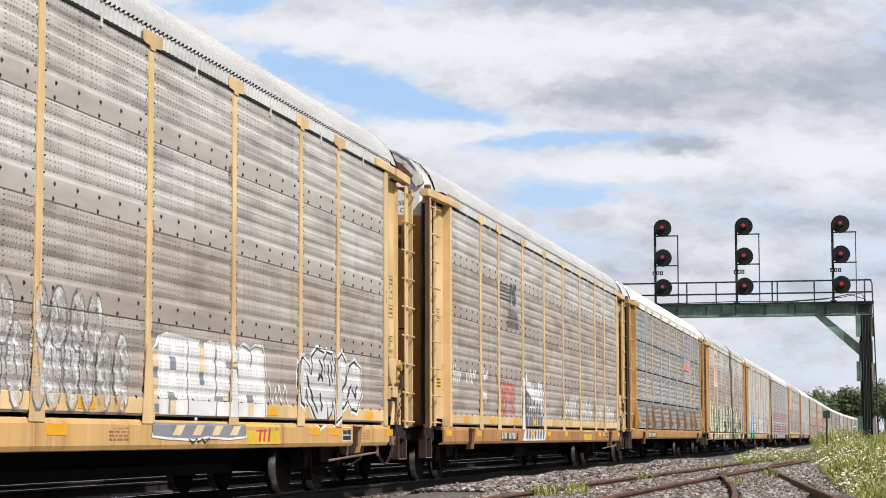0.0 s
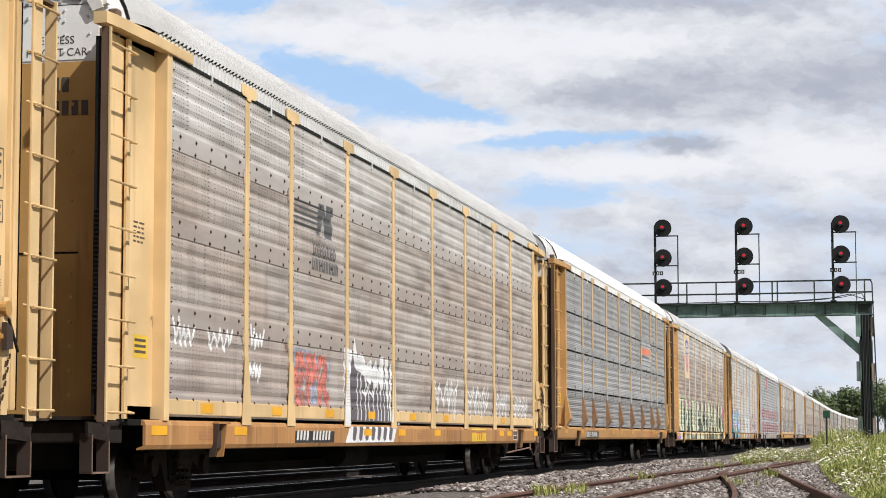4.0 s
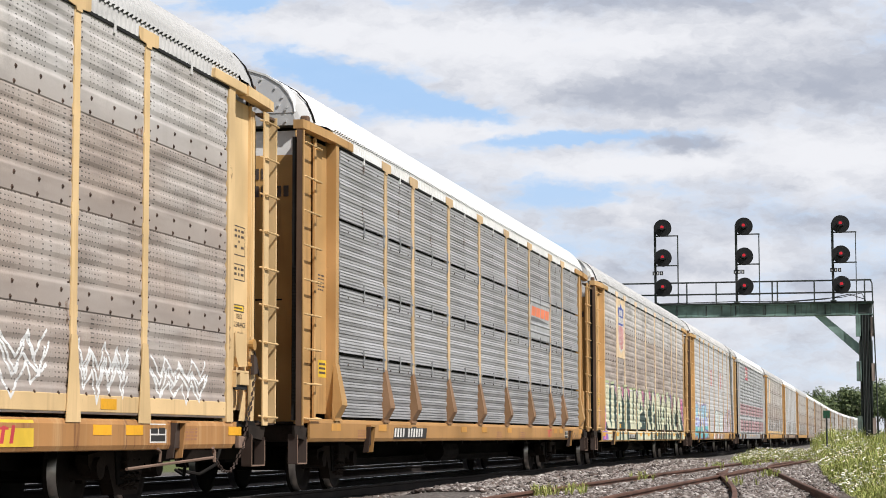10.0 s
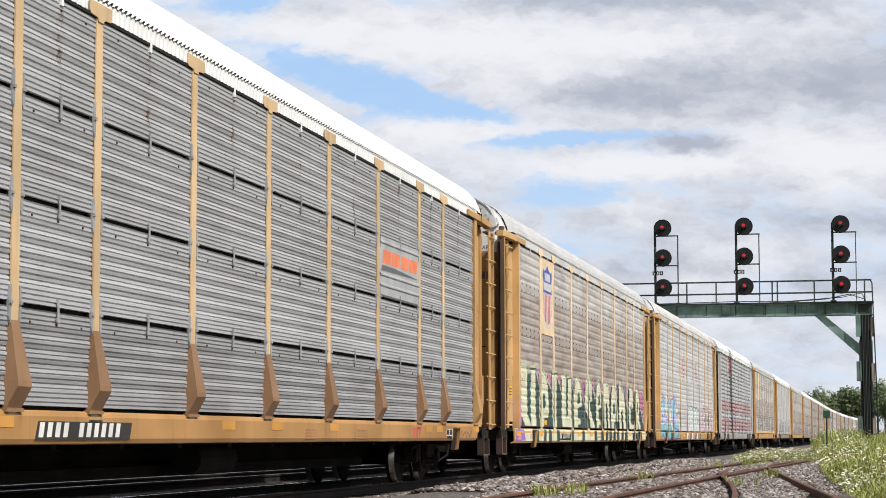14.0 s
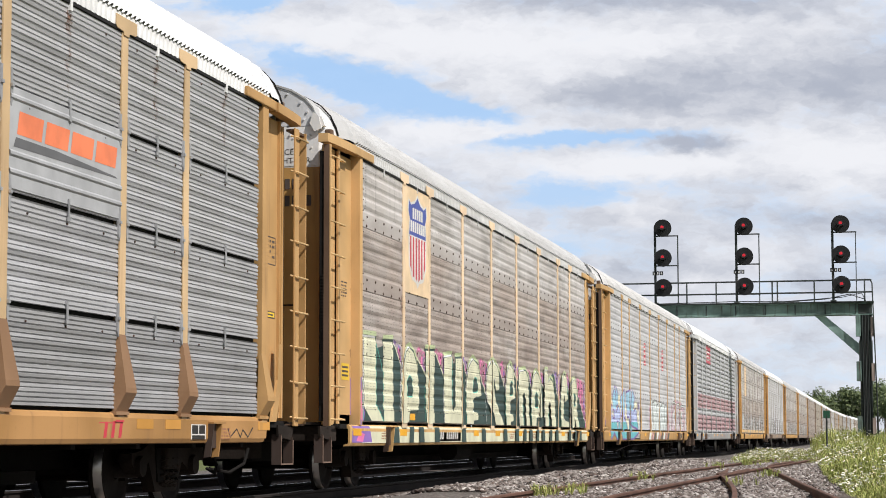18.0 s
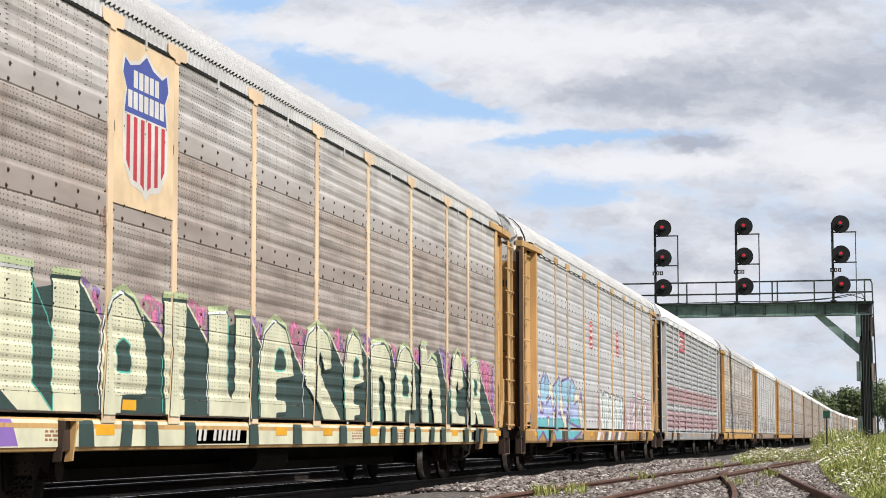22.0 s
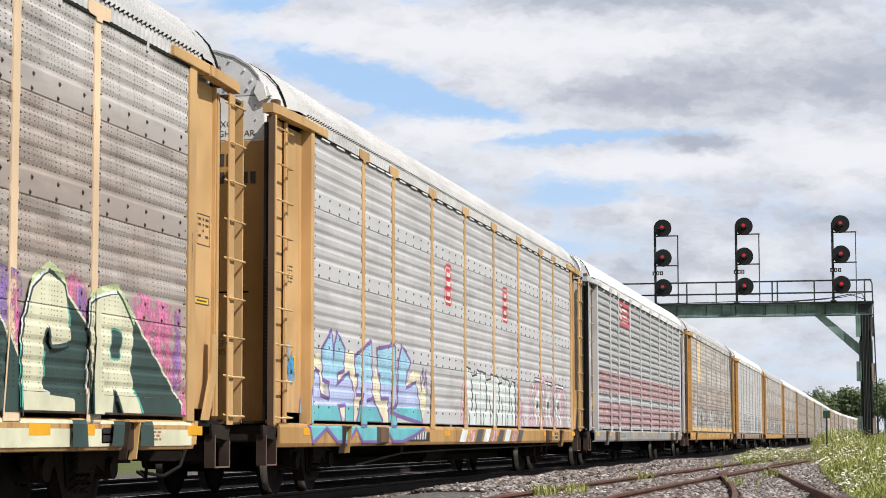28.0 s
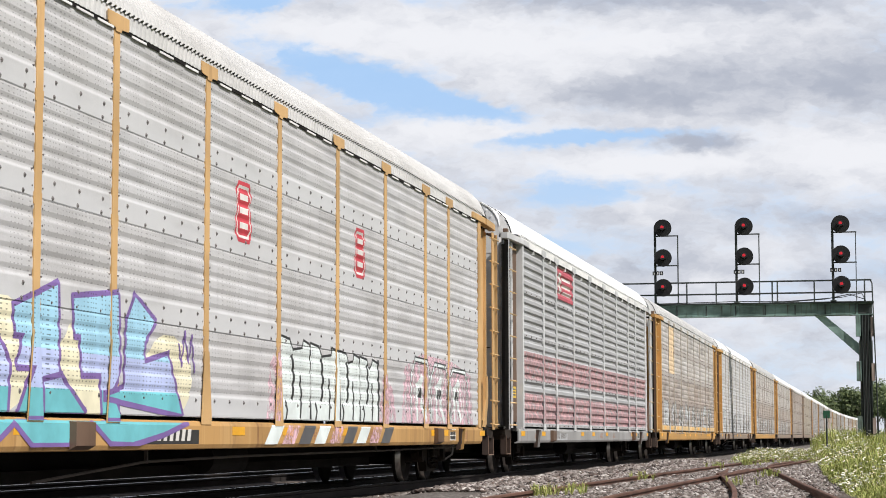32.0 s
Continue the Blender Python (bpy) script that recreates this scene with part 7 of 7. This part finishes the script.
def rust_spots(car, style, seed):
    """Rust that has bled from the lugs where the sheets lap beside the posts."""
    r = random.Random(seed)
    p = Piece(car, "rust_stain", style, True, "brown rust bled from the panel lugs")
    for x in POSTS + [-END, END]:
        for z in ROWS[1:4]:
            if r.random() < 0.6:
                s = r.choice((-1, 1))
                w, h = r.uniform(0.06, 0.2), r.uniform(0.08, 0.28)
                p.shape([(x + s * 0.06, z - h), (x + s * (0.06 + w * 0.5), z - h * 0.8), (x + s * (0.06 + w), z - 0.02), (x + s * (0.06 + w * 0.8), z + 0.07), (x + s * 0.06, z + 0.10)][::s], P_RUN)
    return p.done()


for k, c in enumerate((A, B, D, G)):
    rust_spots(c, "wave", 70 + k)


# ---------- stones, weeds, trees ----------
def islands(name, cols, rough=0.8, spec=0.3, through=0.0):
    """One material whose shade differs from piece to piece."""
    m = Mat(name, rough, 0.0, spec)
    r = m.t.nodes.new("ShaderNodeNewGeometry").outputs["Random Per Island"]
    n = m.t.nodes.new("ShaderNodeValToRGB")
    m.put(n.inputs[0], r)
    e = n.color_ramp.elements
    e[0].color, e[1].color = (*cols[0], 1), (*cols[-1], 1)
    for i, c in enumerate(cols[1:-1]):
        k = e.new((i + 1) / (len(cols) - 1))
        k.color = (*c, 1)
    m.colour(n.outputs[0])
    if through:
        m.put(m.b.inputs["Transmission Weight"], 0.0)
        m.put(m.b.inputs["Subsurface Weight"], through)
        m.put(m.b.inputs["Subsurface Radius"], (0.02, 0.03, 0.01))
    return m.mat


M_STONE = islands("grey_ballast_stone", [(0.03, 0.024, 0.022), (0.11, 0.088, 0.078), (0.19, 0.165, 0.15), (0.33, 0.30, 0.28), (0.11, 0.072, 0.058), (0.58, 0.545, 0.52)], 0.75)
M_WEED = islands("weed_leaf", [(0.17, 0.21, 0.05), (0.30, 0.35, 0.09), (0.47, 0.48, 0.15), (0.24, 0.30, 0.07), (0.50, 0.42, 0.21)], 0.6)
M_PETAL = islands("daisy_petal", [(0.75, 0.75, 0.72), (0.85, 0.85, 0.82), (0.80, 0.78, 0.66)], 0.7)
# greens lifted and greyed, so the distant haze is in the leaf colour
M_LEAF = islands("hazed_tree_leaf", [(0.07, 0.10, 0.05), (0.12, 0.16, 0.075), (0.18, 0.22, 0.09), (0.10, 0.135, 0.065)], 0.6)
M_BARK = plain("tree_bark", (0.09, 0.07, 0.055), 0.9, 0.0, 0.3, 10)
rs = np.random.RandomState(11)


def stones():
    n = 62000
    x = 24 + 52 * rs.rand(n) ** 1.5
    y = -0.2 + 8.0 * rs.rand(n)
    heap = np.exp(-((y - 6.4) / 0.9) ** 2)
    size = (0.017 + 0.034 * rs.rand(n) ** 1.6) * (1 + 0.25 * heap)
    clear = np.ones(n, bool)
    for i in range(n):
        if abs(abs(y[i] - siding_y(x[i])) - 0.753) < 0.075:
            clear[i] = False
        for k in (CLOSE_IN, CLOSE_OUT):
            if x[i] < k[-1][0] and abs(y[i] - np.interp(x[i], [q[0] for q in k], [q[1] for q in k])) < 0.085:
                clear[i] = False
        if y[i] > 5.7 and x[i] < 31:
            clear[i] = False
        if abs(y[i] - (YC - 0.753)) < 0.10:
            clear[i] = False
    x, y, size, heap = x[clear], y[clear], size[clear], heap[clear]
    g = Geo()
    unit8 = np.array([(1, 0, 0), (-1, 0, 0), (0, 1, 0), (0, -1, 0), (0, 0, 1), (0, 0, -1), (0.6, 0.6, 0.5), (-0.6, -0.6, 0.5)], float)
    tri = [(0, 6, 4), (6, 2, 4), (2, 1, 4), (1, 7, 4), (7, 3, 4), (3, 0, 4), (0, 2, 6), (2, 0, 5), (1, 2, 5), (3, 1, 5), (0, 3, 5), (1, 3, 7)]
    vs, fs = [], []
    for i in range(len(x)):
        v = unit8 * (1 + 0.45 * (rs.rand(8, 3) - 0.5)) * size[i] * np.array([1.0, 0.8 + 0.5 * rs.rand(), 0.7])
        a = rs.rand() * 6.28
        c, s = math.cos(a), math.sin(a)
        z = bed(y[i]) + 0.005 + 0.03 * rs.rand() + 0.10 * heap[i] * max(0.0, noise.noise((x[i] * 0.35, y[i] * 0.5, 9)) + 0.25)
        k = 8 * i
        vs += [(x[i] + p[0] * c - p[1] * s, y[i] + p[0] * s + p[1] * c, z + p[2]) for p in v]
        fs += [(k + t[0], k + t[1], k + t[2]) for t in tri]
    g.v, g.f, g.m = vs, fs, [0] * len(fs)
    return g


solid("ballast_stones", stones(), M_STONE, "loose grey and pale ballast stones round the rails", "ballast", "stuff")


def weed_edge(x):
    return float(np.interp(x, (27, 43, 60, 80, 105, 140), (0.05, 1.05, 1.65, 2.2, 3.1, 4.6)))


def weeds():
    leaf, flower = Geo(), Geo()
    n = 0
    while n < 13000:
        low = n > 11700                        # sparse low daisies past the turnout
        x = 28 + 100 * rs.rand() ** 1.2
        e = weed_edge(x)
        if low:
            x = 66 + 56 * rs.rand()
            e = weed_edge(x)
            y = e + (np.interp(x, (62, 90, 125), (4.6, 5.9, 7.0)) - e) * rs.rand()
            tall = 0.08 + 0.20 * rs.rand()
        else:
            y = e - (e + 1.4) * rs.rand()
            edge = min(1.0, (e - y) / 0.9)
            tall = (0.20 + 0.42 * edge + 0.40 * max(0.0, noise.noise((x * 0.2, y * 0.5, 2)))) * (0.65 + 0.45 * rs.rand())
            if x > 60:
                tall *= 1.15
            if x > 90 and rs.rand() < 0.25:
                tall += 0.5
        z0 = bed(y) - 0.02
        lean = (rs.rand(2) - 0.5) * 0.30 * tall
        k = 17 if x < 60 else 12
        for i in range(k):
            a = rs.rand() * 6.28
            r = (0.04 + 0.11 * rs.rand()) * (0.6 + tall)
            h0 = tall * (0.05 + 0.75 * rs.rand())
            h1 = min(tall * 1.05, h0 + tall * (0.15 + 0.35 * rs.rand()))
            w = 0.002 + 0.0045 * rs.rand() + 0.00006 * x
            c, s = math.cos(a), math.sin(a)
            bx, by = x + lean[0] * h0 / tall, y + lean[1] * h0 / tall
            p0 = (bx, by, z0 + h0)
            pm1 = (bx + c * r * 0.55 - s * w, by + s * r * 0.55 + c * w, z0 + h0 + (h1 - h0) * 0.8)
            pm2 = (bx + c * r * 0.55 + s * w, by + s * r * 0.55 - c * w, z0 + h0 + (h1 - h0) * 0.8)
            tip = (bx + c * r, by + s * r, z0 + h1 - 0.03 * rs.rand())
            leaf.poly([p0, pm1, tip, pm2])
        w = 0.004 + 0.0001 * x
        leaf.poly([(x - w, y, z0), (x + w, y, z0), (x + lean[0] + w * 0.4, y + lean[1], z0 + tall), (x + lean[0] - w * 0.4, y + lean[1], z0 + tall)])
        patch = noise.noise((x * 0.12, y * 0.35, 5))
        if rs.rand() < 0.05 + 0.95 * patch + (0.32 if low else 0):
            for i in range(1 + int(4 * rs.rand())):
                fx, fy = x + lean[0] + 0.2 * (rs.rand() - 0.5), y + lean[1] + 0.2 * (rs.rand() - 0.5)
                fz = z0 + tall * (0.85 + 0.3 * rs.rand())
                r = 0.013 + 0.011 * rs.rand() + 0.00018 * x
                tx, ty = (rs.rand() - 0.5) * 0.9, (rs.rand() - 0.5) * 0.9
                flower.poly([(fx + r * math.cos(q * 1.0472), fy + r * math.sin(q * 1.0472), fz + r * (tx * math.cos(q * 1.0472) + ty * math.sin(q * 1.0472))) for q in range(6)], 0)
                flower.poly([(fx + 0.3 * r * math.cos(q * 1.57), fy + 0.3 * r * math.sin(q * 1.57), fz + 0.004 + 0.3 * r * (tx * math.cos(q * 1.57) + ty * math.sin(q * 1.57))) for q in range(4)], 1)
        n += 1
    # single tufts between the rails
    for cx, cy, num in ((29.5, 4.75, 14), (30.5, 4.4, 10), (40.5, 4.6, 8), (44.0, 2.3, 10), (36.0, 2.4, 6), (62, 3.8, 20), (56, 4.3, 12)):
        for i in range(num):
            x, y = cx + rs.randn() * 0.35, cy + rs.randn() * 0.12
            for q in range(9):
                a, r, h = rs.rand() * 6.28, 0.05 + 0.09 * rs.rand(), 0.10 + 0.14 * rs.rand()
                c, s = math.cos(a), math.sin(a)
                z0 = bed(y)
                leaf.poly([(x, y, z0), (x + c * r * 0.5 - s * 0.008, y + s * r * 0.5 + c * 0.008, z0 + h * 0.8), (x + c * r, y + s * r, z0 + h), (x + c * r * 0.5 + s * 0.008, y + s * r * 0.5 - c * 0.008, z0 + h * 0.8)])
    return leaf, flower


leaf, flower = weeds()
solid("weeds", leaf, M_WEED, "tall yellow-green weeds and grass beside the tracks", "weeds", "stuff")
solid("daisies", flower, [M_PETAL, M_STICKER], "white daisies among the trackside weeds", "flowers", "stuff")


def tree(x, y, h, spread, seed):
    r = random.Random(seed)
    t = thing("tree", "dark green broadleaf tree with a full crown", "tree", "distant trees", at=(x, y, -0.3))
    g = Geo()
    g.rod((0, 0, 0), (0.2, 0.1, h * 0.35), h * 0.022, 9, 0, h * 0.015)
    g.rod((0.2, 0.1, h * 0.35), (0, 0, h * 0.75), h * 0.015, 8, 0, h * 0.005)
    limbs = []
    for i in range(9):
        a, z = r.uniform(0, 6.28), h * r.uniform(0.25, 0.6)
        e = Vector((math.cos(a) * spread * r.uniform(0.4, 0.8), math.sin(a) * spread * r.uniform(0.4, 0.8), z + h * r.uniform(0.1, 0.28)))
        g.rod((0.1, 0.05, z), e, h * 0.008, 6, 0, h * 0.003)
        limbs.append(e)
    part("trunk", g, M_BARK, t)
    c = Geo()
    lumps = [(e.x, e.y, e.z, spread * r.uniform(0.35, 0.55)) for e in limbs] + [(r.uniform(-0.3, 0.3) * spread, r.uniform(-0.3, 0.3) * spread, h * r.uniform(0.55, 0.9), spread * r.uniform(0.35, 0.5)) for _ in range(6)]
    for lx, ly, lz, lr in lumps:
        for _ in range(150):
            d = Vector((r.gauss(0, 1), r.gauss(0, 1), r.gauss(0, 0.8))).normalized() * lr * r.uniform(0.55, 1.1)
            p = Vector((lx, ly, lz)) + d
            if p.z < h * 0.12 or p.z > h * 1.02:
                continue
            n = (d.normalized() + Vector((r.uniform(-0.8, 0.8), r.uniform(-0.8, 0.8), r.uniform(-0.2, 0.9)))).normalized()
            u = n.orthogonal().normalized()
            w = n.cross(u)
            s = r.uniform(0.25, 0.6)
            c.poly([p + u * s, p + w * s * 0.7, p - u * s * r.uniform(0.6, 1.1), p - w * s * 0.8])
    part("crown", c, M_LEAF, t)
    return t


rt = random.Random(3)
for i in range(22):
    y = 30.0 - 3.1 * i + rt.uniform(-1, 1) if i < 14 else -18 - 6 * (i - 14)
    px = i / 14
    h = 17.5 + 4.5 * min(1.0, px * 1.35) + rt.uniform(-1.8, 1.8)
    if i in (2, 5):
        h *= 0.85
    tree(790 + rt.uniform(0, 60) + (90 if i >= 14 else 0), y, h, h * 0.34, 40 + i)
hedge = Geo()
for k in range(5200):
    hx, hy = 770 + 30 * rt.random(), -60 + 150 * rt.random()
    hz = 5.5 * rt.random() * (0.6 + 0.4 * math.sin(hy * 0.21))
    u = Vector((rt.gauss(0, 1), rt.gauss(0, 1), rt.gauss(0, 1))).normalized()
    w = u.orthogonal().normalized()
    s = rt.uniform(0.3, 0.7)
    hedge.poly([Vector((hx, hy, hz)) + u * s, Vector((hx, hy, hz)) + w * s, Vector((hx, hy, hz)) - u * s, Vector((hx, hy, hz)) - w * s * 0.8])
solid("undergrowth", hedge, M_LEAF, "dense green undergrowth below the distant trees", "bushes", "stuff")

# switch stand with a green target
st = thing("switch_stand", "switch stand with a small green target on a post", "switch stand", at=(85.0, 2.0, -0.3))
part("post", Geo().rod((0, 0, 0), (0, 0, 1.95), 0.035, 8).box(-0.12, 0.12, -0.2, 0.2, 0, 0.15), M_GREENDARK, st)
part("target", Geo().box(-0.02, 0.02, -0.14, 0.14, 1.82, 2.14, 0, 0.008), plain("target_green", (0.02, 0.09, 0.05), 0.5), st)


# ---------- motion ----------
KT = [0, 3, 6, 9, 12, 15, 18, 21, 24, 27, 30, 32]
KD = [0.0, 11.16, 21.98, 32.81, 43.22, 53.52, 63.67, 73.29, 82.75, 91.89, 100.89, 106.83]


def travel(t):
    """How far the train has come since the start, in metres: a smooth curve through the knots."""
    i = min(max(int(np.searchsorted(KT, t)) - 1, 0), len(KT) - 2)

    def slope(k):
        a, b = max(k - 1, 0), min(k + 1, len(KT) - 1)
        return (KD[b] - KD[a]) / (KT[b] - KT[a])
    h = KT[i + 1] - KT[i]
    u = (t - KT[i]) / h
    return ((2 * u ** 3 - 3 * u * u + 1) * KD[i] + (u ** 3 - 2 * u * u + u) * h * slope(i) + (3 * u * u - 2 * u ** 3) * KD[i + 1] + (u ** 3 - u * u) * h * slope(i + 1))


def car_pose(x):
    """A car with its middle at x along the line; both its bogies are on the track."""
    a, b = drift(x - 9.95), drift(x + 9.95)
    return pose(x, YC + (a + b) / 2, 0, 0, 0, math.degrees(math.atan2(b - a, 19.9)))


def motions():
    for i, c in enumerate(CARS):
        walk(c, [(t, car_pose(FIRST + PITCH * i - travel(t))) for t in range(0, 33)])
    steps = [0.16 * k for k in range(200)] + [32.0]
    for w in WHEELS:
        x, y, z = w.location
        walk(w, [(t, pose(x, y, z, 0, -math.degrees(travel(t) / 0.42), 0)) for t in steps])
    drift_way = sky_pose.to_3x3() @ Vector((1, 0.12, 0))
    rows = []
    for t in (0, 16, 32):
        m = sky_pose.copy()
        m.translation += drift_way * (unit * 0.35 * t / 32)
        rows.append((t, m))
    walk(backdrop, rows)


motions()
